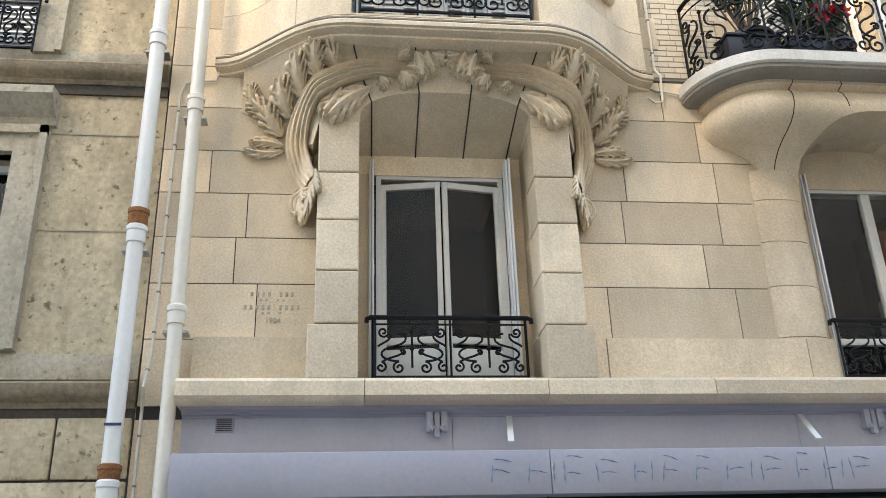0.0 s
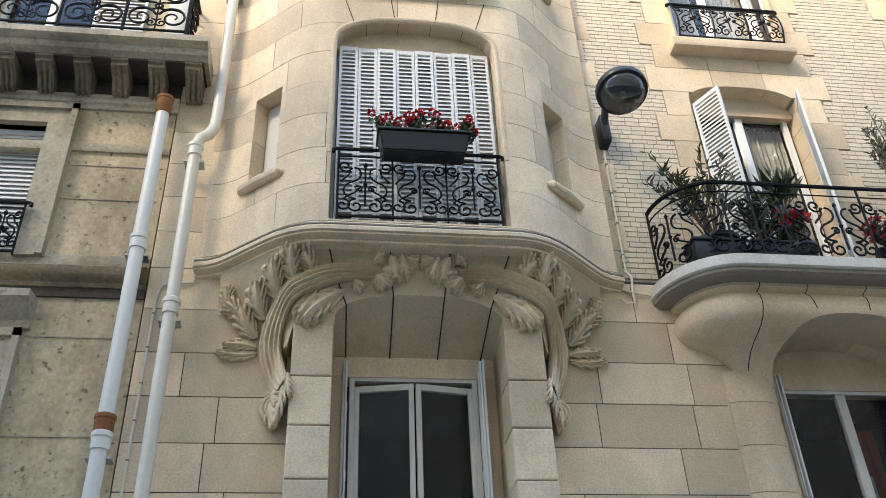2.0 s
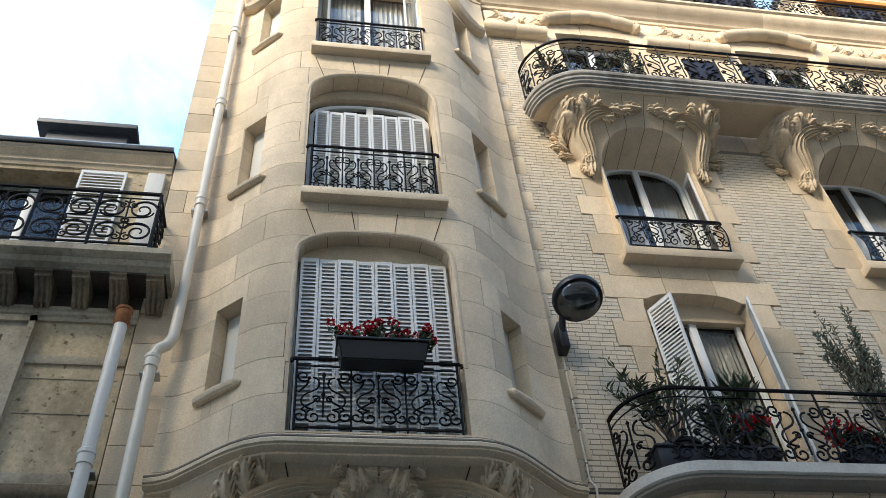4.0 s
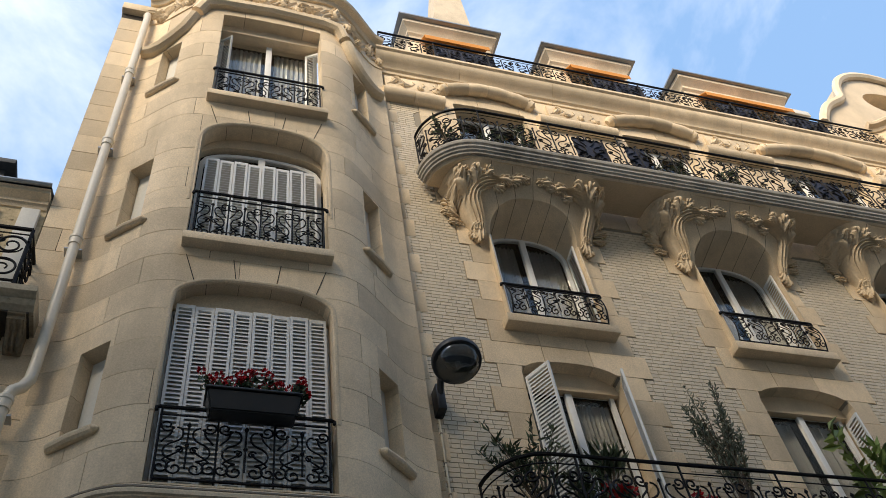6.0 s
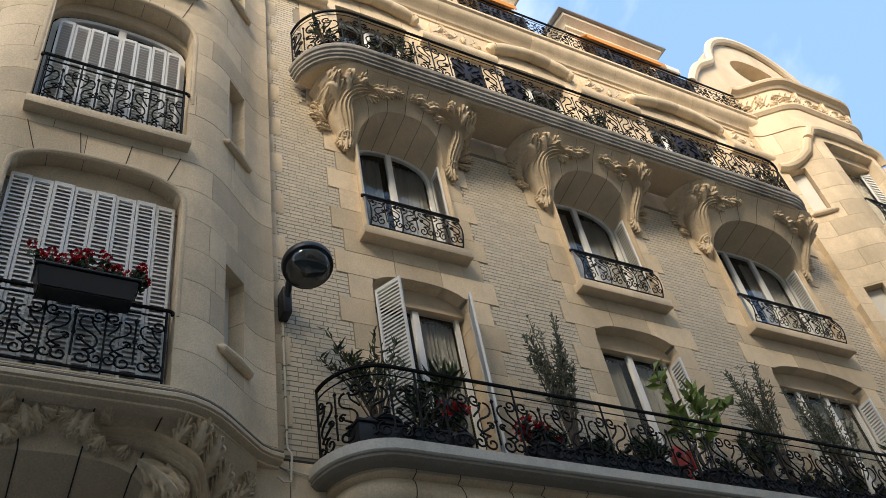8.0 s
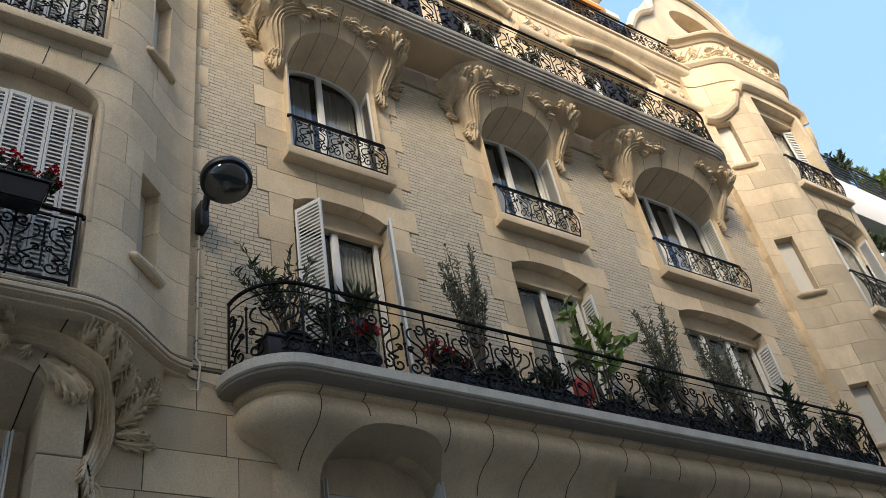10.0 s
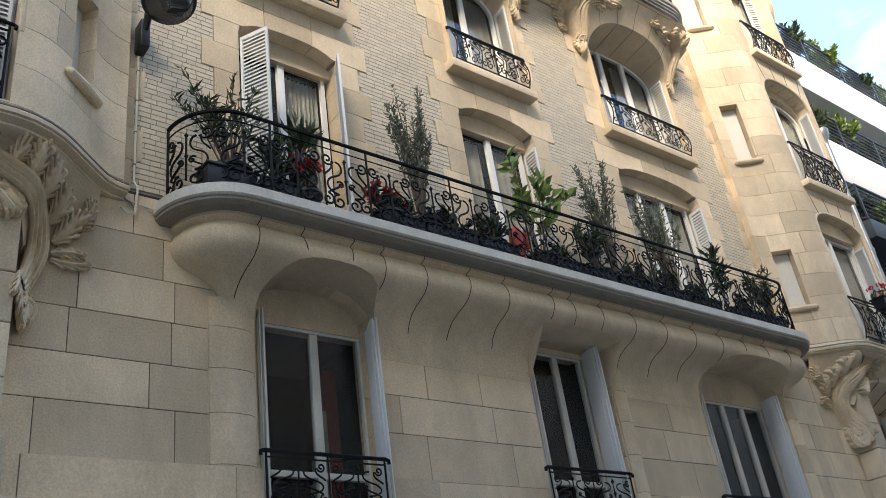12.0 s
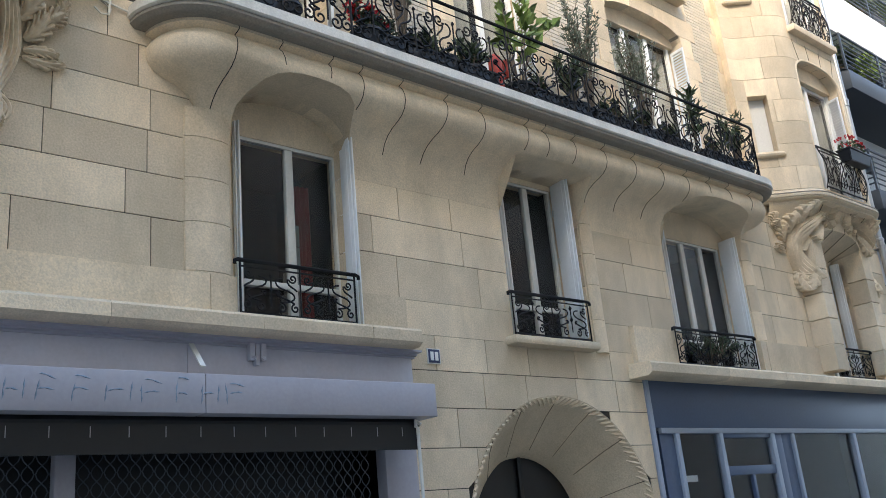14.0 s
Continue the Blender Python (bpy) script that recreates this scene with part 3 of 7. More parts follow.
            bot = [bm.verts.new((lo + (hi - lo) * k / n, 0.13 + 0.03 * math.sin(k * 1.9), 0.05)) for k in range(n + 1)]
            for k in range(n):
                bm.faces.new((top[k], top[k + 1], bot[k + 1], bot[k]))
            part("curtain", bm, CURTAIN, win, "grey net curtain")
    return win


def shutter_leaf(parent, x0, x1, z0, z1, y=0.0, m=None, panels=1, top=None):
    """One louvred leaf: a frame and slanting slats."""
    bm = bmesh.new()
    s = 0.028
    for a, b, c, d in ((x0, x0 + s, z0, z1), (x1 - s, x1, z0, z1), (x0 + s, x1 - s, z0, z0 + 0.05), (x0 + s, x1 - s, z1 - 0.05, z1)):
        box(bm, a, b, y - 0.014, y + 0.014, c, d)
    if m is not None:
        bm.transform(m)
    leaf = part("shutter_leaf", bm, WHITE, parent, smooth=0)
    bm = bmesh.new()
    n = int((z1 - z0 - 0.1) / 0.052)
    for k in range(n):
        z = z0 + 0.055 + (z1 - z0 - 0.11) * (k + 0.5) / n
        vs = [(x0 + s, y - 0.013, z - 0.025), (x1 - s, y - 0.013, z - 0.025), (x1 - s, y + 0.009, z + 0.016), (x0 + s, y + 0.009, z + 0.016)]
        lo = [bm.verts.new(v) for v in vs]
        hi = [bm.verts.new((v[0], v[1], v[2] + 0.007)) for v in vs]
        bm.faces.new(lo[::-1])
        bm.faces.new(hi)
        bm.faces.new((lo[0], lo[1], hi[1], hi[0]))
        bm.faces.new((lo[2], lo[3], hi[3], hi[2]))
    if m is not None:
        bm.transform(m)
    part("slats", bm, WHITE, leaf, smooth=0)
    return leaf


def closed_shutters(m, w, z1, leaves, label, y=0.0, cut=0.0):
    sh = thing("shutter", label, "shutter", group="louvred window shutters", m=m)
    for k in range(leaves):
        a = -w / 2 + w * k / leaves
        b = a + w / leaves
        u = abs((a + b) / w)
        shutter_leaf(sh, a + 0.003, b - 0.003, 0.0, z1 - cut * u * u * 2.4, y + (0.006 if k % 2 else -0.006))
    bm = bx(-w / 2, w / 2, y + 0.03, y + 0.05, 0, z1 - cut * 2.3)
    part("backing", bm, WHITE_OLD, sh, smooth=0)
    return sh


# ---- wrought iron ----
def scroll_lines(w, h):
    """Lines of one scrolled panel, w wide and h high, its middle at 0."""
    L = []
    for s in (-1, 1):
        f = lambda pts: [(s * x, z) for x, z in pts]
        L.append(f(curl(0.17 * w, 0.16 * h, 0.115 * h, 90, -1.3)[::-1] + bez((0.17 * w, 0.275 * h), (0.46 * w, 0.30 * h), (0.46 * w, 0.50 * h), (0.22 * w, 0.56 * h), 8) + bez((0.22 * w, 0.56 * h), (0.02 * w, 0.62 * h), (0.05 * w, 0.80 * h), (0.20 * w, 0.80 * h), 6)))
        L.append(f(curl(0.37 * w, 0.82 * h, 0.10 * h, 200, 1.3)[::-1] + bez((0.28 * w, 0.79 * h), (0.25 * w, 0.65 * h), (0.40 * w, 0.62 * h), (0.44 * w, 0.55 * h), 6)))
        L.append(f(curl(0.40 * w, 0.17 * h, 0.10 * h, 100, 1.2)[::-1] + bez((0.385 * w, 0.27 * h), (0.30 * w, 0.36 * h), (0.16 * w, 0.36 * h), (0.10 * w, 0.46 * h), 6)))
        L.append(f(curl(0.12 * w, 0.44 * h, 0.06 * h, 30, 1.1, 9)))
    L.append([(0, 0.16 * h), (0, 0.84 * h)])
    return L


def scrollwork(bm, w, h, x=0.0, z=0.0, r=0.0105, to3=None, n=4):
    for line in scroll_lines(w, h):
        pts = [(x + a, z + b) for a, b in line]
        tube(bm, [to3(a, b) if to3 else (a, 0.0, b) for a, b in pts], r, n)
    for zz in (0.52, 0.84):
        p = (x, z + zz * h)
        q = to3(*p) if to3 else (p[0], 0.0, p[1])
        tube(bm, [(q[0], q[1], q[2] - 0.035), q, (q[0], q[1], q[2] + 0.035)], [0.003, 0.022, 0.003], 5)


def guard_rail(w, h, m, panels=3, label="black wrought iron window rail with scrolls", belly=0.0, over=0.05, group="window rails"):
    """A window guard, its foot in the middle at the origin, standing in the xz plane."""
    rail = thing("window_rail", label, "railing", group=group, m=m)
    out = lambda z: -belly * math.sin(math.pi * min(1, max(0, 1 - z / h)) * 0.9) ** 1.2 if belly else 0.0
    to3 = lambda x, z: (x, out(z), z)
    bm = bmesh.new()
    tube(bm, [(-w / 2 - over, 0.0, h - 0.03), (-w / 2 - over, 0, h), (-w / 2 - over + 0.03, 0, h + 0.012), (w / 2 + over - 0.03, 0, h + 0.012), (w / 2 + over, 0, h), (w / 2 + over, 0, h - 0.03)], 0.019, 6)
    part("handrail", bm, IRON, rail)
    bm = bmesh.new()
    box(bm, -w / 2, w / 2, out(0.04) - 0.012, out(0.04) + 0.012, 0.028, 0.044)
    part("bottom_bar", bm, IRON, rail, smooth=0)
    bm = bmesh.new()
    box(bm, -w / 2, w / 2, out(h * 0.9) - 0.008, out(h * 0.9) + 0.008, h * 0.9, h * 0.9 + 0.012)
    part("upper_bar", bm, IRON, rail, smooth=0)
    for k in range(panels + 1):
        x = -w / 2 + w * k / panels
        bm = bmesh.new()
        tube(bm, [to3(x, h * t / 8) for t in range(9)], 0.0115 if k in (0, panels) else 0.009, 4)
        part("post", bm, IRON, rail)
    for k in range(panels):
        bm = bmesh.new()
        scrollwork(bm, w / panels, h * 0.86, -w / 2 + w * (k + 0.5) / panels, 0.04, 0.0088, to3)
        part("scroll_panel", bm, IRON, rail)
    return rail


# ---- carving ----
def curve2(line, n):
    """Points on a smooth line through the given ones."""
    out = []
    m = len(line) - 1
    for k in range(n + 1):
        q = min(m - 1e-6, m * k / n)
        i = int(q)
        t = q - i
        p0, p1, p2, p3 = line[max(0, i - 1)], line[i], line[i + 1], line[min(m, i + 2)]
        out.append(tuple(0.5 * (2 * b + (c - a) * t + (2 * a - 5 * b + 4 * c - d) * t * t + (3 * b - a - 3 * c + d) * t ** 3) for a, b, c, d in zip(p0, p1, p2, p3)))
    return out


def sheet(bm, rows):
    vs = [[bm.verts.new(p) for p in row] for row in rows]
    for r0, r1 in zip(vs, vs[1:]):
        for k in range(len(r0) - 1):
            bm.faces.new((r0[k], r0[k + 1], r1[k + 1], r1[k]))


def band(bm, P, line, width, height, flutes):
    """A swelling scroll with flutes along it, laid on the surface P."""
    n = 5 * (len(line) - 1)
    pts = curve2(line, n)
    cols = [-1.05] + [k / 10 for k in range(-10, 11)] + [1.05]
    rows = []
    for i, (u, v) in enumerate(pts):
        t = i / n
        a, b = pts[max(0, i - 1)], pts[min(n, i + 1)]
        d = Vector((b[0] - a[0], b[1] - a[1])).normalized()
        env = (0.30 + 0.70 * math.sin(math.pi * (0.10 + 0.80 * t)) ** 0.9) * (1.12 - 0.35 * t)
        row = []
        for c in cols:
            w = width * env * c
            deep = -0.03 if abs(c) > 1 else height * env * (0.30 + 0.70 * max(0.0, 1 - c * c) ** 0.6) + 0.16 * width * math.cos(2 * math.pi * flutes * c / 1.2)
            row.append(P(u - d.y * w, v + d.x * w, deep))
        rows.append(row)
    sheet(bm, rows)


def acan(bm, P, u, v, ang, length, width, turn, high):
    """An acanthus leaf in relief: lobed edge, fluted blade, a tip that rolls over."""
    n = 22
    high *= 1.3
    p = [u, v]
    rows = []
    cols = [-1.06] + [k / 8 for k in range(-8, 9)] + [1.06]
    for i in range(n + 1):
        t = i / n
        a = radians(ang + turn * t)
        d = (math.cos(a), math.sin(a))
        env = math.sin(math.pi * (0.14 + 0.80 * t)) ** 0.75
        row = []
        for c in cols:
            lobe = abs(math.cos(math.pi * (4.0 * (t - 0.22 * abs(c)) + 0.1))) ** 0.7
            side = min(1.0, max(0.0, (abs(c) - 0.2) / 0.5))
            w = width * env * c * (1 - 0.42 * (1 - lobe) * abs(c) ** 1.5)
            ahead = 0.70 * width * abs(c) ** 1.3 * env
            mid = 0.20 * width * math.cos(2.6 * math.pi * c) * (0.5 + 0.5 * t)
            deep = high * (0.30 + 0.70 * math.sin(0.60 * math.pi * t)) * (1 - 0.40 * c * c) * (1 - 0.75 * side * (1 - lobe)) + mid
            if abs(c) > 1 or i == n:
                deep = -0.02
            row.append(P(p[0] - d[1] * w + d[0] * ahead, p[1] + d[0] * w + d[1] * ahead, deep))
        rows.append(row)
        step = length / n
        p = [p[0] + d[0] * step, p[1] + d[1] * step]
    sheet(bm, rows)


def flame(bm, pts, r):
    """A swelling lobe that tapers at both ends, rounded through its points."""
    pts = [Vector(p) for p in pts]
    n = len(pts) - 1
    sub_n = 3 if n < 6 else 2
    line = []
    for i in range(n):
        p0, p1, p2, p3 = pts[max(0, i - 1)], pts[i], pts[i + 1], pts[min(n, i + 2)]
        for j in range(sub_n):
            t = j / sub_n
            line.append(0.5 * (2 * p1 + (p2 - p0) * t + (2 * p0 - 5 * p1 + 4 * p2 - p3) * t * t + (3 * p1 - p0 - 3 * p2 + p3) * t ** 3))
    line.append(pts[-1])
    m = len(line) - 1
    tube(bm, line, [max(r * 0.12, r * math.sin(math.pi * (0.10 + 0.86 * k / m)) ** 0.8) for k in range(m + 1)], 6)


# ---- the bay: a canted stone tower on a carved corbel ----
half = [(-1.95, 0.0), (-1.82, -0.03), (-1.70, -0.09), (-1.58, -0.19), (-1.30, -0.44), (-1.20, -0.52), (-1.09, -0.585), (-0.97, -0.63), (-0.85, -0.65)]
BAY = Path(half + [(-x, y) for x, y in reversed(half)])


def bay_window(m, slot=(1.56, 1.30), rise=0.0):
    bay = thing("bay_tower", "canted limestone bay tower above a carved corbel", "bay window", group="stone bay towers", kind="structure", m=m)
    S = BAY.s_of_x
    holes = [
        Hole(S(-0.80), S(0.80), 6.36, 8.93, 0.34),
        Hole(S(-0.78), S(0.78), 9.50, 12.08, 0.44),
        Hole(S(-0.76), S(0.76), 12.62, 15.30, 0.05),
    ]
    slots = []
    for z0, z1 in ((7.02, 8.10), (10.0, 11.28), (13.25, 14.50)):
        for sx in (-1, 1):
            a, b = sorted((S(sx * slot[0]), S(sx * slot[1])))
            h = Hole(a, b, z0, z1, 0.0)
            slots.append((sx, h))
            holes.append(h)
    total = BAY.s[-1]
    bm = bmesh.new()
    patch(bm, BAY, 0.015, total - 0.015, 6.2, 15.7, -0.012, 0.21, wider(holes))
    part("tower_core", bm, MORTAR, bay, smooth=0)
    lv = [6.34 + 0.415 * k for k in range(22)] + [15.7]
    courses(BAY, 0, total, lv, 1.0, holes, bay, STONE, depth=0.24, gap=0.006, seed=21, name="bay_stone")
    # inner lintels of the flat headed openings
    for z0, z1, y1 in ((8.62, 9.0, -0.36), (15.10, 15.60, -0.20)):
        part("lintel", bx(-0.84, 0.84, -0.46, y1, z0, z1, 0.01), STONE, bay)
    for hole in holes[:2]:
        bm = bmesh.new()
        line = []
        for k in range(25):
            x = -0.798 * math.cos(math.pi * k / 24)
            z = hole.head(S(x))
            line.append([bm.verts.new((x, y, z + dz)) for y, dz in ((-0.642, -0.005), (-0.40, -0.005), (-0.40, 0.004), (-0.642, 0.004))])
        for r0, r1 in zip(line, line[1:]):
            for j in range(4):
                bm.faces.new((r0[j], r1[j], r1[(j + 1) % 4], r0[(j + 1) % 4]))
        part("arch_soffit", bm, STONE, bay)
        bm = bmesh.new()
        edge_line = [(-0.80 - 0.02, hole.z0 + 0.75), (-0.82, hole.z1 - hole.rise - 0.10)]
        edge_line += [(-0.815 * math.cos(math.pi * k / 24), hole.head(S(-0.798 * math.cos(math.pi * k / 24))) + 0.015) for k in range(1, 24)]
        edge_line += [(0.82, hole.z1 - hole.rise - 0.10), (0.82, hole.z0 + 0.75)]
        tube(bm, [(x, -0.628, z) for x, z in edge_line], 0.032, 10)
        part("arch_moulding", bm, STONE, bay)
        for x in (-0.5, -0.17, 0.17, 0.5):
            bm = bmesh.new()
            z = hole.head(S(x)) - 0.005
            tube(bm, [(x, -0.64, z), (x * 0.98, -0.41, z)], 0.003, 4)
            part("arch_joint", bm, MORTAR, bay)
    ring = Path([(-0.86, -0.395), (0.86, -0.395)])
    bm = bmesh.new()
    patch(bm, ring, 0, 1.72, 11.2, 12.4, 0.0, 0.10, [Hole(0.08, 1.64, 10.0, 11.88, 0.30)])
    part("inner_arch", bm, STONE, bay)
    # window sills
    for z in (9.38, 12.50):
        bm = bx(-0.81, 0.81, -0.79, -0.55, z, z + 0.12, 0.012)
        part("window_sill", bm, STONE, bay)
    # slanting sills and panes of the side slots
    for sx, h in slots:
        bm = bmesh.new()
        pts = [BAY.at(h.s0 - 0.10, 0.0), BAY.at(h.s0 - 0.06, 0.02), BAY.at((h.s0 + h.s1) / 2, 0.03), BAY.at(h.s1 + 0.06, 0.02), BAY.at(h.s1 + 0.10, 0.0)]
        tube(bm, [(p.x, p.y, h.z0 - 0.045) for p in pts], [0.02, 0.05, 0.055, 0.05, 0.02], 10)
        part("slot_sill", bm, STONE, bay)
        bm = bmesh.new()
        patch(bm, BAY, h.s0 + 0.01, h.s1 - 0.01, h.z0 + 0.01, h.z1 - 0.01, -0.17, 0.03)
        part("slot_pane", bm, WHITE_OLD, bay, "white blind of a slot window", smooth=0)
    # cornice at the foot of the tower
    bm = bmesh.new()
    sweep(bm, BAY, [(-0.20, 6.11), (-0.01, 6.11), (0.01, 6.12), (0.01, 6.14), (0.05, 6.15), (0.075, 6.165), (0.075, 6.18), (0.095, 6.19), (0.095, 6.225), (0.08, 6.24), (0.03, 6.275), (0.0, 6.335), (-0.20, 6.34)])
    part("foot_cornice", bm, STONE, bay)
    bm = bmesh.new()
    sweep(bm, BAY, [(0.075, 6.247), (0.089, 6.247), (0.089, 6.261), (0.075, 6.261)])
    part("cornice_cable", bm, SLAB_DARK, bay, "thin dark cable along the cornice")
    # roll moulding over the top storey, with its rounded shoulders
    bm = bmesh.new()
    for sx in (-1, 1):
        pts = [BAY.at(S(sx * x), 0.03) for x in (1.85, 1.70, 1.58, 1.45, 1.30, 1.18)]
        zs = [14.62, 14.60, 14.62, 14.70, 14.86, 15.2]
        tube(bm, [(p.x, p.y, z) for p, z in zip(pts, zs)], [0.10, 0.12, 0.12, 0.12, 0.12, 0.11], 10)
    pts = [(-1.16, -0.60, 15.25), (-1.05, -0.66, 15.48), (-0.8, -0.68, 15.55), (0, -0.68, 15.62), (0.8, -0.68, 15.55), (1.05, -0.66, 15.48), (1.16, -0.60, 15.25)]
    tube(bm, pts, [0.11] + [0.12] * 5 + [0.11], 10)
    part("roll_moulding", bm, STONE, bay)
    # carved frieze and top cornice
    bm = bmesh.new()
    patch(bm, BAY, 0, total, 15.7, 16.35 + rise, 0.02, 0.3)
    part("frieze", bm, STONE, bay, smooth=30)
    bm = bmesh.new()
    for k in range(30):
        a = total * (k + 0.5) / 30
        P = lambda u, v, d=0.0: Vector((*BAY.at(u, 0.02 + d), v + rise))
        acan(bm, P, a, 15.92 + 0.10 * (k % 2), 35 + 110 * (k % 3), 0.24, 0.085, 70 if k % 2 else -70, 0.06)
        band(bm, P, [(a - 0.14, 15.86), (a - 0.04, 15.95), (a + 0.06, 16.10), (a + 0.15, 16.20)], 0.025, 0.04, 1)
    part("carved_frieze", bm, STONE_CARVED, bay, smooth=60)
    if rise:
        bm = bmesh.new()
        sweep(bm, BAY, [(0.0, 15.74 + rise - 0.14), (0.05, 15.74 + rise - 0.14), (0.11, 15.74 + rise - 0.07), (0.11, 15.74 + rise - 0.02), (0.0, 15.74 + rise)])
        part("frieze_moulding", bm, STONE, bay)
    bm = bmesh.new()
    sweep(bm, BAY, [(o, z + rise) for o, z in ((-0.2, 16.35), (0.06, 16.35), (0.10, 16.42), (0.20, 16.46), (0.22, 16.52), (0.20, 16.56), (-0.2, 16.58))])
    part("top_cornice", bm, STONE, bay)
    # voussoir joints over the arches
    for zt in (8.93, 12.08):
        for x0, x1 in ((-0.62, -0.74), (-0.21, -0.25), (0.21, 0.25), (0.62, 0.74)):
            bm = bmesh.new()
            z0 = zt - (0.34 if zt < 10 else 0.44) * (1 - math.sqrt(1 - abs(x0 / 0.8) ** 2.6))
            tube(bm, [(x0, -0.6525, z0 + 0.012), (x1, -0.6525, zt + 0.33)], 0.0045, 4)
            part("arch_joint", bm, MORTAR, bay)
    # pillars that carry the corbel, either side of the window below
    for sx in (-1, 1):
        lv = [3.31, 3.74, 4.17, 4.60, 5.02, 5.50]
        for za, zb in zip(lv, lv[1:]):
            wide = 0.05 if za < 3.5 else 0.0
            bm = bx(-0.165, 0.165 + wide, -0.345, 0.18, za + 0.004, zb - 0.004, 0.012)
            bm.transform(Matrix.Translation((0.885, 0, 0)) if sx > 0 else Matrix.Translation((-0.885, 0, 0)) @ Matrix.Diagonal((-1, 1, 1, 1)))
            part("pillar_stone", bm, STONE, bay, smooth=0)
    # corbel: a spandrel over the arch that leans out to the cornice, hollow flanks beside it
    spandrel_z = [5.2, 5.5, 5.7, 5.85, 5.95, 6.04, 6.10, 6.13]
    spandrel_o = [0.345, 0.345, 0.355, 0.375, 0.405, 0.45, 0.51, 0.58]

    def low(x):
        return 5.30 + 0.50 * min(1.0, max(0.0, x - 1.05) / 0.7) ** 0.8

    def out_at(x, z):
        x = abs(x)
        front = float(np.interp(z, spandrel_z, spandrel_o))
        edge = -BAY.at(S(min(1.94, x))).y
        flank = edge * max(0.0, min(1.0, (z - low(x)) / (6.12 - low(x)))) ** 1.25 + 0.012
        f = min(1.0, max(0.0, (x - 1.03) / 0.20))
        f = f * f * (3 - 2 * f)
        return min(front * (1 - f) + flank * f, max(edge, 0.03) + 0.02)

    arch = Hole(-0.72, 0.72, 3.0, 5.79, 0.24)
    xs = sorted({sx * q for sx in (-1, 1) for q in (0.7205, 0.85, 0.98, 1.05, 1.10, 1.16, 1.23, 1.32, 1.42, 1.52, 1.62, 1.72)} | {-0.72 * math.cos(math.pi * k / 20) for k in range(21)})
    bm = bmesh.new()
    rows = []
    for x in xs:
        inside = abs(x) <= 0.7201
        z0 = arch.head(x) if inside else (5.49 if abs(x) < 1.051 else low(abs(x)) - 0.03)
        row = [bm.verts.new((x, 0.22 if inside else 0.02, 5.475 if inside else z0))]
        for k in range(13):
            z = z0 + (6.13 - z0) * k / 12
            row.append(bm.verts.new((x, -out_at(x, z), z)))
        rows.append(row)
    for r0, r1 in zip(rows, rows[1:]):
        for k in range(len(r0) - 1):
            bm.faces.new((r0[k], r1[k], r1[k + 1], r0[k + 1]))
    bmesh.ops.remove_doubles(bm, verts=bm.verts, dist=0.0005)
    part("corbel", bm, STONE, bay, "curved stone corbel", smooth=22)
    for x, lean in ((-0.62, 0.16), (-0.22, 0.04), (0.22, 0.04), (0.62, 0.16)):
        bm = bmesh.new()
        z = arch.head(x)
        top = [(x + math.copysign(lean, x) * t, z + (6.12 - z) * t) for t in (0.0, 0.25, 0.5, 0.75, 1.0)]
        tube(bm, [(x * 0.97, 0.2, 5.472)] + [(a, -out_at(a, b) - 0.001, b - (0.004 if k == 0 else 0)) for k, (a, b) in enumerate(top)], 0.006, 4)
        part("arch_joint", bm, MORTAR, bay)
    # carved scrollwork: a ribbed scroll from the tassel over the pillar to the crown, acanthus on both sides of it
    for sx in (-1, 1):
        bm = bmesh.new()
        P = lambda u, v, d=0.0: Vector((sx * u, -out_at(u, v) - d, v - 0.22 * d))
        band(bm, P, [(1.13, 4.98), (1.20, 5.18), (1.245, 5.40), (1.22, 5.59), (1.12, 5.745), (0.95, 5.86), (0.74, 5.94), (0.52, 5.965), (0.34, 5.96)], 0.105, 0.17, 3)
        band(bm, P, [(1.04, 5.80), (0.90, 5.925), (0.74, 5.975), (0.58, 5.985), (0.46, 5.99)], 0.028, 0.05, 1)
        for u, v, ang, l, w, turn, h in (
                (0.64, 5.80, -28, 0.46, 0.12, -30, 0.10), (0.88, 5.80, -72, 0.30, 0.10, 20, 0.09), (0.56, 5.93, 250, 0.13, 0.07, -40, 0.06), (0.42, 5.98, 215, 0.20, 0.09, 30, 0.07), (0.34, 5.98, 175, 0.16, 0.06, 50, 0.06),
                (0.40, 6.03, 120, 0.10, 0.06, 60, 0.06), (0.26, 6.09, 235, 0.20, 0.085, 40, 0.08), (0.16, 6.10, 262, 0.18, 0.075, -30, 0.07), (0.12, 6.09, 215, 0.12, 0.05, -40, 0.05),
                (0.92, 5.93, 75, 0.17, 0.10, -40, 0.09), (1.05, 5.86, 62, 0.25, 0.105, 35, 0.11), (1.18, 5.78, 58, 0.28, 0.11, 35, 0.12), (1.30, 5.66, 55, 0.29, 0.11, 35, 0.12), (1.36, 5.52, 42, 0.30, 0.105, 35, 0.10),
                (1.36, 5.43, 14, 0.28, 0.065, -25, 0.06), (1.36, 5.38, -18, 0.34, 0.055, 40, 0.045), (1.50, 5.66, 62, 0.24, 0.09, -30, 0.08), (1.62, 5.80, 70, 0.18, 0.07, 20, 0.06),
                (1.16, 5.06, -60, 0.22, 0.07, -60, 0.09), (1.20, 5.02, -80, 0.34, 0.075, -35, 0.10), (1.12, 5.02, -95, 0.36, 0.06, 25, 0.10), (1.08, 5.06, -92, 0.24, 0.045, -20, 0.08)):
            acan(bm, P, u, v, ang, l, w, turn, h)
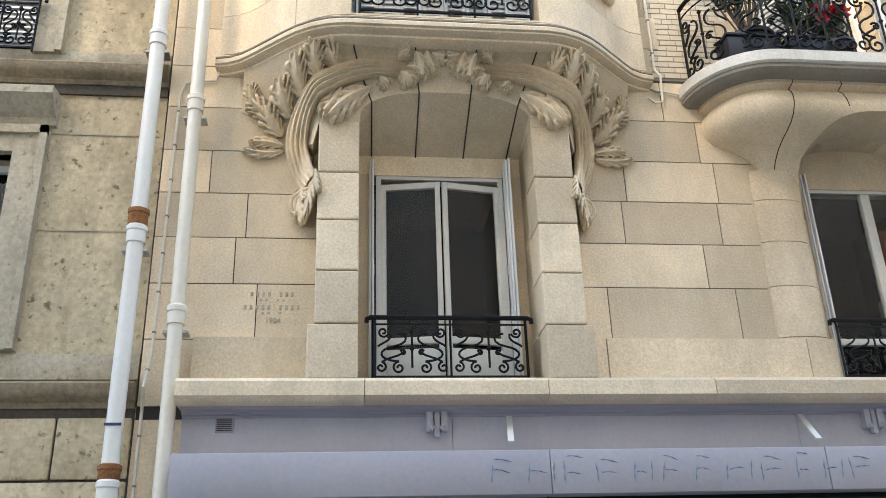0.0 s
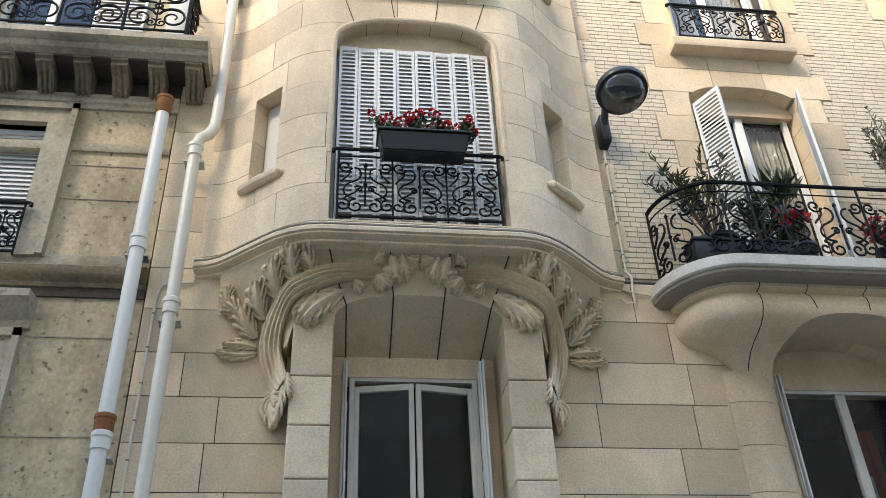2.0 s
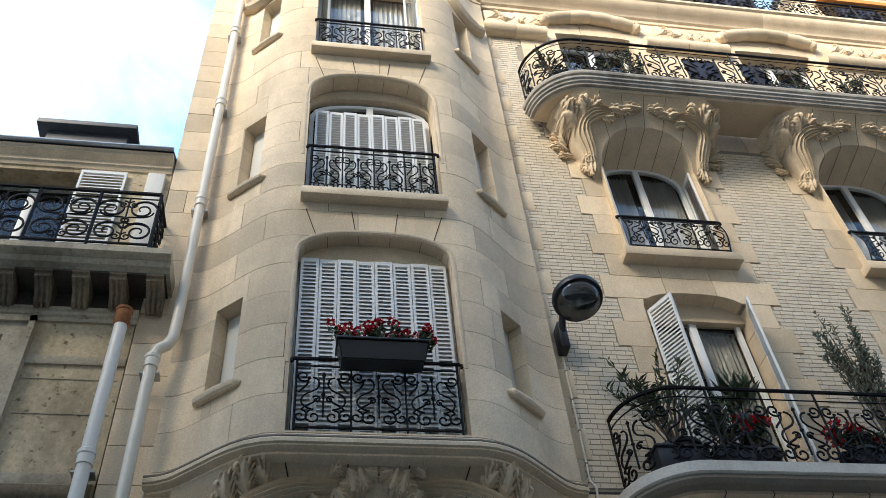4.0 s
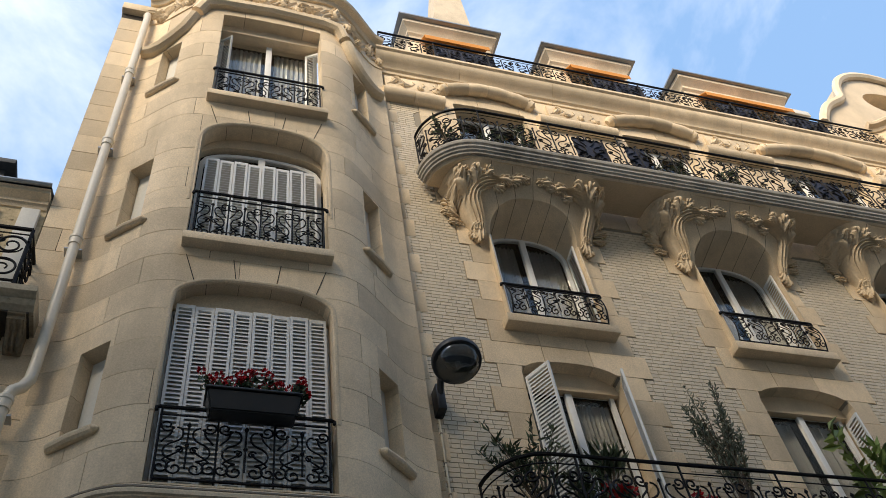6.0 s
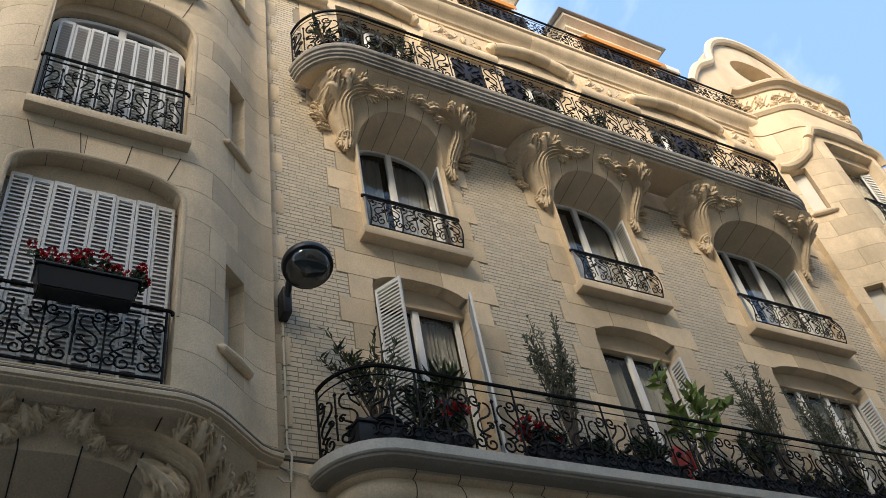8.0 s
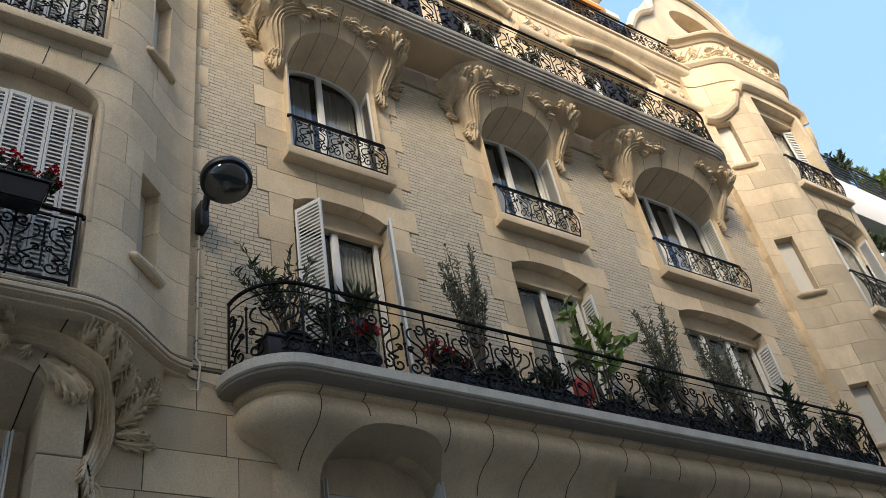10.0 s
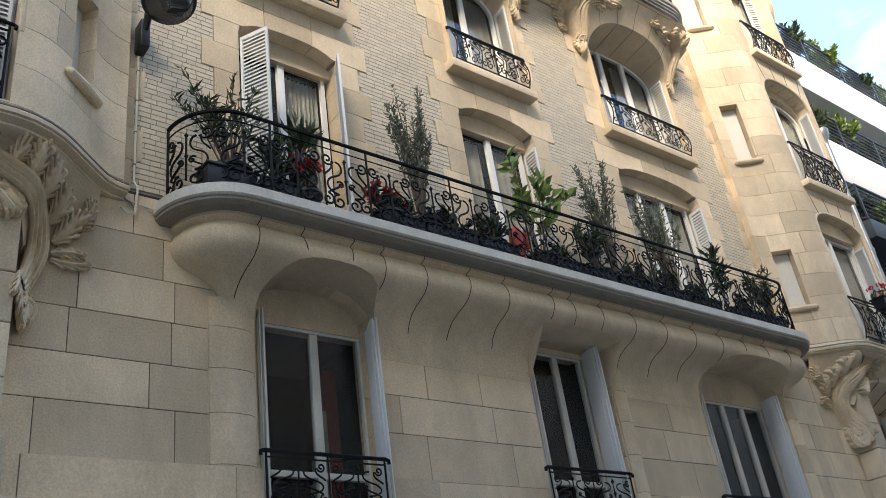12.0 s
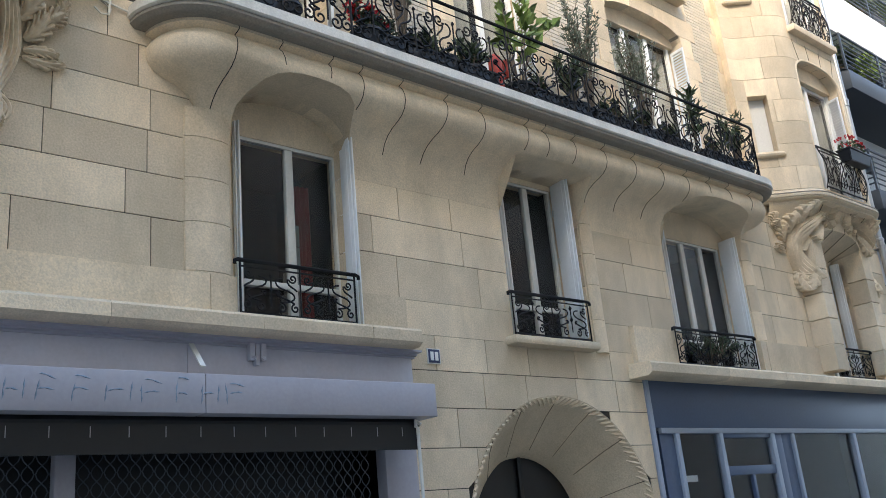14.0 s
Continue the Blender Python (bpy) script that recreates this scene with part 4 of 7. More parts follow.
        for r in (0.085, 0.05):
            flame(bm, [P(1.19 + r * math.cos(radians(a)), 4.86 + 1.2 * r * math.sin(radians(a)), 0.07 + 0.3 * (0.085 - r)) for a in range(-110, 210, 32)], 0.022)
        part("acanthus_carving", bm, STONE_CARVED, bay, "carved acanthus scroll and leaves", smooth=60)
    return bay


bay_a = bay_window(pose(0, 0, 0))
bay_e = bay_window(pose(CE, 0, 0), (1.70, 1.44), 0.70)

# ---- long balconies ----
def slab_path(x0, x1, d, r, ends=True):
    left = arc(x0 + r, -d + d, r, d, 180, 270, 10)
    right = arc(x1 - r, -d + d, r, d, 270, 360, 10)
    return Path(left + right)


LOW = slab_path(2.30, 12.48, 0.62, 0.60)
balcony_low = thing("balcony_1", "long stone balcony with grey weathered edge", "balcony", kind="structure")
bm = bmesh.new()
sweep(bm, LOW, [(-0.6, 6.155), (0.05, 6.155), (0.075, 6.14), (0.08, 6.035), (0.06, 6.02), (-0.6, 6.02)], wall_y=0.1)
part("slab", bm, SLAB, balcony_low)
# moulding below the slab, in a darker colour than the slab
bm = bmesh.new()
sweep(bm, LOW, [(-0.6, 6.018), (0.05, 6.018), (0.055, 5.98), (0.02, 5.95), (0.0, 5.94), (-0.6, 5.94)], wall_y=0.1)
part("slab_edge", bm, SLAB_DARK, balcony_low, "dark moulding under the slab")
# the stone cove under it, openings cut through
prof = [(0.002, 4.95), (0.015, 5.14), (0.045, 5.27), (0.10, 5.37), (0.17, 5.44), (0.26, 5.49), (0.36, 5.525), (0.44, 5.565), (0.495, 5.62), (0.525, 5.69), (0.525, 5.76), (0.50, 5.83), (0.45, 5.885), (0.53, 5.91), (0.53, 5.94)]
cut = [Hole(3.21, 4.52, 3, 5.66, 0.36), Hole(6.68, 8.06, 3, 5.55, 0.03), Hole(9.86, 11.88, 3, 5.66, 0.36)]
xs = set()
for x in np.linspace(2.9, 11.8, 40):
    xs.add(round(float(x), 3))
for h in cut:
    xs |= {round(h.s0 + (h.s1 - h.s0) * (1 - math.cos(math.pi * k / 14)) / 2, 4) for k in range(15)}
    xs |= {h.s0 - 0.001, h.s1 + 0.001}
xs = sorted(xs)
cols = [(Vector(p), n) for p, n in zip(LOW.p[:11], LOW.n[:11])] + [(Vector((x, -0.62)), Vector((0, -1))) for x in xs if 2.9 <= x < 11.885] + [(Vector(p), n) for p, n in zip(LOW.p[11:], LOW.n[11:])]
bm = bmesh.new()
rows = []
for p, n in cols:
    head = 0.0
    for h in cut:
        if h.s0 <= p.x <= h.s1:
            head = h.head(p.x)
    row = []
    zs = [q[1] for q in prof]
    os_ = [q[0] for q in prof]
    pts = [(o, z) if z >= head else (float(np.interp(head, zs, os_)), head) for o, z in prof]
    yb = 0.2 if head else 0.05
    q = p + n * (-0.62)
    row.append(bm.verts.new((q.x if abs(n.y) < 0.999 else p.x, yb, pts[0][1])))
    for o, z in pts:
        q = p + n * (o - 0.62)
        row.append(bm.verts.new((q.x, min(q.y, 0.004), z)))
    rows.append(row)
for r0, r1 in zip(rows, rows[1:]):
    for k in range(len(r0) - 1):
        bm.faces.new((r0[k], r1[k], r1[k + 1], r0[k + 1]))
bmesh.ops.remove_doubles(bm, verts=bm.verts, dist=0.0004)
part("cove", bm, STONE, balcony_low, "swelling stone cove under the balcony", smooth=28)
for x in (3.0, 3.55, 4.0, 4.42, 4.95, 5.5, 6.1, 6.75, 7.15, 7.6, 8.2, 8.8, 9.4, 10.0, 10.5, 11.1, 11.6):
    bm = bmesh.new()
    head = max([h.head(x) for h in cut if h.s0 <= x <= h.s1] + [0])
    dx = 0.05 * math.sin(x * 5)
    tube(bm, [(x + dx * (z - 5.5) * 3, -o - 0.004, z) for o, z in prof if z >= max(head, 5.27)], 0.0045, 4)
    part("cove_joint", bm, MORTAR, balcony_low)

# rounded pillars beside the windows below the cove
for x, w in ((2.97, 0.235), (8.20, 0.13), (12.04, 0.155)):
    lv = [3.33, 3.74, 4.19, 4.60, 5.0, 5.30]
    for za, zb in zip(lv, lv[1:]):
        bm = bmesh.new()
        sweep(bm, Path([(x - w, 0.06), (x - w * 0.9, -0.02), (x - w * 0.55, -0.055), (x, -0.065), (x + w * 0.55, -0.055), (x + w * 0.9, -0.02), (x + w, 0.06)]), [(-0.05, za + 0.003), (0, za + 0.003), (0, zb - 0.003), (-0.05, zb - 0.003)])
        part("jamb_stone", bm, STONE, wall_first)

UPB = slab_path(2.28, 12.2, 0.70, 0.8)
balcony_up = thing("balcony_2", "upper stone balcony carried by carved consoles", "balcony", kind="structure")
bm = bmesh.new()
sweep(bm, UPB, [(-0.7, 12.64), (0.0, 12.64), (0.02, 12.63), (0.025, 12.59), (0.015, 12.56), (-0.01, 12.55), (-0.012, 12.52), (0.005, 12.50), (0.005, 12.47), (-0.02, 12.45), (-0.025, 12.42), (-0.05, 12.405), (-0.055, 12.37), (-0.7, 12.37)], wall_y=0.11)
part("slab", bm, SLAB_WORN, balcony_up)
bm = bmesh.new()
sweep(bm, UPB, [(-0.7, 12.366), (-0.10, 12.366), (-0.12, 12.33), (-0.7, 12.33)], wall_y=0.11)
part("slab_edge", bm, STONE, balcony_up)


def balcony_rail(path, z, h, pitch, label, inset=0.06):
    rail = thing("balcony_railing", label, "railing", group="long balcony railings")
    line = Path([tuple(path.at(s, -inset)) for s in np.linspace(0, path.s[-1], 140)])
    L = line.s[-1]
    n = int(L / pitch)
    at3 = lambda s, zz: (line.at(s).x, line.at(s).y, z + zz)
    bm = bmesh.new()
    tube(bm, [at3(L * k / 150, h) for k in range(151)], 0.022, 6)
    part("handrail", bm, IRON, rail)
    bm = bmesh.new()
    tube(bm, [at3(L * k / 150, 0.045) for k in range(151)], 0.011, 4)
    part("bottom_bar", bm, IRON, rail)
    bm = bmesh.new()
    tube(bm, [at3(L * k / 150, h - 0.11) for k in range(151)], 0.008, 4)
    part("upper_bar", bm, IRON, rail)
    for k in range(n + 1):
        s = L * k / n
        if k % 2 == 0:
            bm = bmesh.new()
            tube(bm, [at3(s, 0.0), at3(s, h)], 0.014, 4)
            part("post", bm, IRON, rail)
    for k in range(n):
        bm = bmesh.new()
        scrollwork(bm, L / n, (h - 0.15), L * (k + 0.5) / n, 0.045, 0.0115, at3)
        part("scroll_panel", bm, IRON, rail)
    return rail


balcony_rail(LOW, 6.155, 0.90, 0.56, "black wrought iron railing of scrolls along the planted balcony")
balcony_rail(UPB, 12.64, 0.98, 0.56, "black wrought iron railing of scrolls along the upper balcony")
TOP = Path([(1.95, -0.10), (13.05, -0.10)])
balcony_rail(TOP, 16.36, 0.72, 0.52, "black wrought iron railing on the roof cornice", 0.03)

# carved consoles round the third floor windows
def console(c, h):
    con = thing("carved_console", "carved limestone arch with acanthus consoles", "carving", group="carved window consoles", kind="structure", m=pose(c, 0, 0))
    front = Hole(-h, h, 9, 11.92, 0.52)
    inner = Hole(-h, h, 9, 11.80, 0.44)
    zs = [11.15, 11.32, 11.6, 11.8, 12.0, 12.11, 12.19, 12.26, 12.31, 12.335]
    os_ = [-0.04, 0.06, 0.20, 0.31, 0.42, 0.48, 0.53, 0.58, 0.63, 0.66]
    ws = [0.14, 0.20, 0.27, 0.34, 0.43, 0.50, 0.55, 0.59, 0.62, 0.62]
    out = lambda z: float(np.interp(z, zs, os_))
    wid = lambda z: float(np.interp(z, zs, ws))

    swell = [-0.04, 0.05, 0.17, 0.28, 0.39, 0.48, 0.56, 0.63, 0.69, 0.71]

    def surf(x, z):
        q = max(0.0, (abs(x) - h) / wid(z))
        f = min(1.0, max(0.0, (abs(x) - h + 0.16) / 0.30))
        f = f * f * (3 - 2 * f)
        o = out(z) * (1 - f) + float(np.interp(z, zs, swell)) * f
        return 0.095 - o * max(0.0, 1 - min(1, q) ** 2.4) ** 0.42

    inner_x = [h * math.sin(math.pi * k / 20 - math.pi / 2) for k in range(21)]
    side = [0.0, 0.12, 0.26, 0.42, 0.58, 0.74, 0.86, 0.95, 1.0]
    bm = bmesh.new()
    cols = []
    for k in reversed(side):
        cols.append([bm.verts.new((-h - k * wid(z), surf(-h - k * wid(z), z), z)) for z in zs])
    left = cols
    right = [[bm.verts.new((-v.co.x, v.co.y, v.co.z)) for v in col] for col in reversed(left)]
    mid = []
    for x in inner_x:
        az = front.head(x)
        iz = min(inner.head(x), az - 0.012)
        col = [bm.verts.new((x, 0.40, iz)), bm.verts.new((x, surf(x, az) + 0.03, az - 0.004))]
        for z in zs:
            zz = max(z, az + 0.012)
            col.append(bm.verts.new((x, surf(x, zz), zz)))
        mid.append(col)
    for group in (left, right, mid):
        for r0, r1 in zip(group, group[1:]):
            for k in range(len(r0) - 1):
                bm.faces.new((r0[k], r1[k], r1[k + 1], r0[k + 1]))
    bmesh.ops.remove_doubles(bm, verts=bm.verts, dist=0.0005)
    part("console_body", bm, STONE, con, smooth=22)
    # jambs of the splayed opening
    for sx in (-1, 1):
        part("jamb_block", bx(min(sx * h, sx * (h + 0.02)), max(sx * h, sx * (h + 0.02)), 0.02, 0.42, 9.7, 11.7), STONE, con)
    # joints between the arch stones
    for f in (-0.80, -0.40, 0.0, 0.40, 0.80):
        x = f * h
        az = front.head(x)
        bm = bmesh.new()
        line = [(x * 0.97, 0.38, inner.head(x) - 0.004), (x, surf(x, az) + 0.02, az - 0.006)]
        line += [(x * (1 + 0.25 * t), surf(x * (1 + 0.25 * t), az + 0.012 + (12.31 - az) * t) - 0.002, az + 0.012 + (12.31 - az) * t) for t in (0.0, 0.25, 0.5, 0.75, 1.0)]
        tube(bm, line, 0.0028, 4)
        part("arch_joint", bm, MORTAR, con)
    for sx in (-1, 1):
        bm = bmesh.new()
        P = lambda u, z, d=0.0: Vector((sx * (h + u), surf(h + u, min(z, 12.32)) - 0.8 * d, z - 0.6 * d))
        band(bm, P, [(0.15, 11.42), (0.17, 11.58), (0.215, 11.74), (0.25, 11.88), (0.215, 12.00), (0.10, 12.07), (-0.04, 12.10), (-0.16, 12.11)], 0.125, 0.10, 3)
        for u, v, ang, l, w, turn, hi in (
                (0.22, 11.98, 95, 0.26, 0.12, -50, 0.10), (0.31, 11.92, 72, 0.34, 0.13, -40, 0.12), (0.40, 11.86, 58, 0.32, 0.12, 35, 0.11), (0.38, 11.78, 18, 0.24, 0.10, 40, 0.08), (0.33, 11.68, -25, 0.20, 0.08, 45, 0.06),
                (0.46, 12.06, 80, 0.22, 0.11, 40, 0.10), (0.10, 12.10, 110, 0.17, 0.08, 60, 0.07),
                (-0.02, 12.07, 215, 0.20, 0.08, -45, 0.06), (-0.10, 12.13, 165, 0.24, 0.085, 50, 0.07), (-0.24, 12.16, 205, 0.22, 0.075, -50, 0.06), (-0.32, 12.17, 160, 0.22, 0.075, 45, 0.06), (-0.44, 12.19, 195, 0.17, 0.06, -30, 0.05),
                (0.12, 11.50, -100, 0.24, 0.06, 25, 0.07), (0.16, 11.50, -85, 0.28, 0.06, -10, 0.08), (0.20, 11.52, -72, 0.24, 0.06, -25, 0.07)):
            acan(bm, P, u, v, ang, l, w, turn, hi)
        for r in (0.08, 0.045):
            flame(bm, [P(0.17 + r * math.cos(radians(a)), 11.47 + r * math.sin(radians(a)), 0.06 + 0.25 * (0.08 - r)) for a in range(-100, 250, 35)], 0.02)
        part("acanthus_carving", bm, STONE_CARVED, con, "carved acanthus scroll and leaves", smooth=60)
    part("window_sill", bx(-h - 0.10, h + 0.10, -0.07, 0.2, 9.52, 9.66, 0.012), STONE, con)
    return con


for c, h in FLOOR_X:
    console(c, h)

# ---- windows and rails of the main facade ----
def folded_shutter(x, z, w, high, ang):
    """Two flat metal leaves folded together against the reveal."""
    sh = thing("shutter", "flat white metal shutter folded into the window reveal", "shutter", group="folded shutters", m=pose(x, 0.19, z, 0, 0, ang))
    for k in range(2):
        leaf = part("shutter_leaf", bx(0.0, w - 0.03 * k, -0.008 - 0.022 * k, 0.008 - 0.022 * k, 0.0, high, 0.003), WHITE, sh)
        part("stiffener", bx(0.03, w - 0.05 - 0.03 * k, -0.014 - 0.022 * k, -0.0085 - 0.022 * k, 0.08, high - 0.08, 0.002), WHITE, leaf)
    for q in (0.2, 0.5, 0.8):
        part("hinge", bx(-0.012, 0.02, -0.04, 0.012, high * q - 0.04, high * q + 0.04, 0.004), WHITE_OLD, sh)


for c, w, lv, z0, z1 in ((0.0, 1.12, 2, 3.36, 5.30), (3.966, 1.14, 2, 3.36, 5.26), (7.39, 0.95, 2, 3.46, 5.49), (10.92, 1.50, 3, 3.25, 5.22), (CE, 1.12, 2, 3.25, 5.30)):
    # frames are white; the duller paint puts the reveal's shade into their colour
    window("window_1", pose(c, 0.22, z0), w, z1 - z0, lv, transom=0.42 if c else 0.0, deep=1.2, ajar=10 if abs(c) < 0.1 else 0, label="white framed casement with dark room behind", fw=0.042, paint=WHITE_OLD)
    folded_shutter(c - w / 2 - 0.03, z0 + 0.02, 0.08, z1 - z0 + 0.08, -91)
    folded_shutter(c + w / 2 + 0.03, z0 + 0.02, 0.16 if c < 1 or c > 14 else 0.30, z1 - z0 + 0.08, -89 if c < 1 or c > 14 else -97)
    # the head of the opening over the casement
    hd = thing("lintel", "plain stone lintel over a casement window", "lintel", kind="structure")
    for sx in (-1, 1):
        a, b = sorted((c + sx * (w / 2 + 0.035), c + sx * (w / 2 + 0.30)))
        part("jamb_stone", bx(a, b, 0.20, 0.40, z0 - 0.05, z1, 0.004), STONE, hd)
    part("lintel_stone", bx(c - w / 2 - 0.2, c + w / 2 + 0.2, 0.205, 0.40, z1 - 0.01, 6.0), STONE, hd)
drape = thing("curtain", "red curtain and stacked papers behind the pane", "curtain")
bm = bmesh.new()
tops = [bm.verts.new((4.30 + 0.016 * k, 0.66 + 0.02 * math.sin(k * 1.7), 5.05)) for k in range(12)]
feet = [bm.verts.new((4.30 + 0.016 * k, 0.66 + 0.03 * math.sin(k * 1.7), 3.37)) for k in range(12)]
for k in range(11):
    bm.faces.new((tops[k], tops[k + 1], feet[k + 1], feet[k]))
part("cloth", bm, REDROOM, drape)
for k in range(5):
    part("paper_stack", bx(4.10 + 0.03 * k, 4.27, 0.55, 0.72, 3.37 + 0.24 * k, 3.60 + 0.24 * k, 0.006), CURTAIN, drape)
for c, w, z in ((0.0, 1.20, 3.345), (3.815, 1.22, 3.345), (CE, 1.20, 3.23)):
    guard_rail(w, 0.50, pose(c, -0.14, z), 2)
guard_rail(1.30, 0.50, pose(7.265, -0.10, 3.42), 2)
guard_rail(1.95, 0.50, pose(10.62, -0.12, 3.23), 4, label="black iron window rail grown over by small plants")
sill = thing("window_sill", "rounded projecting stone sill over the house door", "sill", kind="structure")
part("sill_stone", bx(6.54, 8.0, -0.17, 0.1, 3.325, 3.43, 0.035), STONE, sill)

for c, h in FLOOR_X:
    lv = 2 if h < 0.8 else 3
    window("window_2", pose(c, 0.36, 6.32), 2 * h - 0.1, 2.52, lv, label="white framed balcony window", curtain=True)
    window("window_3", pose(c, 0.36, 9.68), 2 * h - 0.04, 2.14, lv, rise=0.38, label="white framed arched window with curtains", curtain=True)
    window("window_4", pose(c, 0.36, 12.52), 2 * h - 0.06, 2.60, lv, label="white framed attic storey window")
    guard_rail(2 * h - 0.02, 0.62, pose(c, 0.0, 9.66), 3 if h < 0.8 else 4, belly=0.10, label="bellied black wrought iron window rail")
    for sx in (-1, 1):
        sh = thing("shutter", "white louvred shutter folded in the arched reveal", "shutter", group="folded shutters", m=pose(c + sx * (h - 0.01), 0.0, 9.70))
        shutter_leaf(sh, 0.0, 0.26, 0, 1.75, m=pose(0, 0.34, 0, 0, 0, -90 - sx * 6))
    hd = thing("lintel", "plain stone lintel over a balcony window", "lintel", kind="structure")
    part("lintel_stone", bx(c - h - 0.02, c + h + 0.02, 0.30, 0.40, 8.78, 9.2), STONE, hd)

for cx, first in ((0.0, True), (CE, False)):
    fr = thing("shutter_frame", "white painted frame round the bay opening", "frame", kind="structure", m=pose(cx, -0.385, 6.37))
    part("post", bx(-0.805, -0.765, -0.03, 0.05, 0.0, 2.27, 0.004), WHITE, fr)
    part("post", bx(0.765, 0.805, -0.03, 0.05, 0.0, 2.27, 0.004), WHITE, fr)
    if first:
        closed_shutters(pose(cx, -0.49, 6.38), 1.52, 2.26, 8, "closed white louvred shutters of the bay window")
    else:
        window("window_7", pose(cx, -0.36, 6.38), 1.56, 2.24, 2, label="white framed bay window with grey blind", curtain=True)
        for zz in (6.40, 9.54):
            sh = thing("shutter", "white louvred shutter folded into the bay window reveal", "shutter", group="folded shutters", m=pose(cx + 0.77, -0.38, zz))
            shutter_leaf(sh, -0.24, 0.0, 0, 2.1, m=pose(0, 0, 0, 0, 0, 78))
    window("window_5", pose(cx, -0.33, 9.52), 1.54, 2.30, 2, rise=0.30, label="white framed arched bay window", curtain=not first)
    if first:
        closed_shutters(pose(cx, -0.42, 9.52), 1.40, 1.96, 8, "closed white shutters in an arched window")
    window("window_6", pose(cx, -0.30, 12.64), 1.52, 2.56, 2, label="white framed window with net curtains", curtain=True)
    for sx in (-1, 1):
        sh = thing("shutter", "white shutter standing open in the top bay window", "shutter", group="folded shutters", m=pose(cx + sx * 0.68, -0.36, 12.68))
        shutter_leaf(sh, -0.12, 0.12, 0, 2.35, m=pose(0, 0, 0, 0, 0, -38 if sx < 0 else -28))
    guard_rail(1.46, 0.78, pose(cx, -0.64, 6.37), 3, belly=0.0 if first else 0.10, label="black wrought iron rail with heart scrolls")
    guard_rail(1.44, 0.88, pose(cx, -0.67, 9.50), 4, belly=0.0 if first else 0.10, label="black wrought iron rail with heart scrolls")
    guard_rail(1.44, 0.80, pose(cx, -0.67, 12.62), 4, belly=0.0 if first else 0.10, label="black wrought iron rail with heart scrolls")


# ---- cornice, attic and roof ----
cornice = thing("cornice", "moulded cream stone roof cornice", "cornice", kind="structure")
xs = [1.85, 3.4, 5.2, 7.2, 9.2, 11.2, 13.2]
for a, b in zip(xs, xs[1:]):
    bm = bmesh.new()
    sweep(bm, Path([(a + 0.002, 0.12), (b - 0.002, 0.12)]), [(0.0, 15.82), (0.03, 15.82), (0.04, 15.88), (0.08, 15.91), (0.10, 15.98), (0.16, 16.03), (0.22, 16.10), (0.25, 16.16), (0.25, 16.24), (0.29, 16.27), (0.29, 16.33), (0.26, 16.36), (-0.3, 16.37), (-0.3, 15.82)])
    part("cornice_stone", bm, STONE, cornice)
# rolls between and over the attic windows, stepping up at each opening
edges = [1.93]
for c, h in FLOOR_X:
    edges += [c - h - 0.20, c + h + 0.20]
edges.append(13.1)
for k in range(0, len(edges), 2):
    a, b = edges[k], edges[k + 1]
    n = max(2, int((b - a) / 0.75))
    for j in range(n):
        x0, x1 = a + (b - a) * j / n, a + (b - a) * (j + 1) / n
        bm = bmesh.new()
        tube(bm, [(x0 + 0.003, 0.08, 15.0), (x1 - 0.003, 0.08, 15.0)], 0.15, 14)
        part("roll_moulding", bm, STONE, cornice)
    xm = (a + b) / 2
    w = min(0.46, (b - a) / 2 - 0.05)
    rng = random.Random(int(xm * 10))
    part("carved_panel", bx(xm - w, xm + w, 0.055, 0.13, 15.26, 15.66, 0.008), STONE, cornice)
    bm = bmesh.new()
    Q = lambda u, v, d=0.02: Vector((u, 0.06 - 0.45 * d, v))
    for q in range(5):
        u = xm - w + 0.09 + (2 * w - 0.18) * q / 4
        acan(bm, Q, u, 15.40 + 0.08 * (q % 2), 30 + 70 * q, 0.17, 0.06, 50, 0.09)
        tube(bm, [Q(u - 0.06, 15.36), Q(u, 15.42), Q(u + 0.07, 15.52), Q(u + 0.03, 15.58)], [0.006, 0.014, 0.012, 0.004], 5)
    part("leaf_carving", bm, STONE_CARVED, cornice)
for c, h in FLOOR_X:
    pts = [(c - h - 0.22, 0.10, 15.46), (c - h - 0.10, 0.05, 15.53), (c - h * 0.55, 0.02, 15.62), (c, 0.01, 15.66), (c + h * 0.55, 0.02, 15.62), (c + h + 0.10, 0.05, 15.53), (c + h + 0.22, 0.10, 15.46)]
    for j in range(6):
        bm = bmesh.new()
        p0, p1 = Vector(pts[j]), Vector(pts[j + 1])
        d = (p1 - p0).normalized() * 0.002
        tube(bm, [p0 + d, p0.lerp(p1, 0.5), p1 - d], [0.11 if 0 < j else 0.07, 0.125, 0.11 if j < 5 else 0.07], 12)
        part("arch_roll", bm, STONE, cornice)
plain("roof", bx(-2.3, 17.1, 0.9, 9.0, 15.6, 16.3), ZINC, "grey zinc roof terrace behind the cornice", "roof")


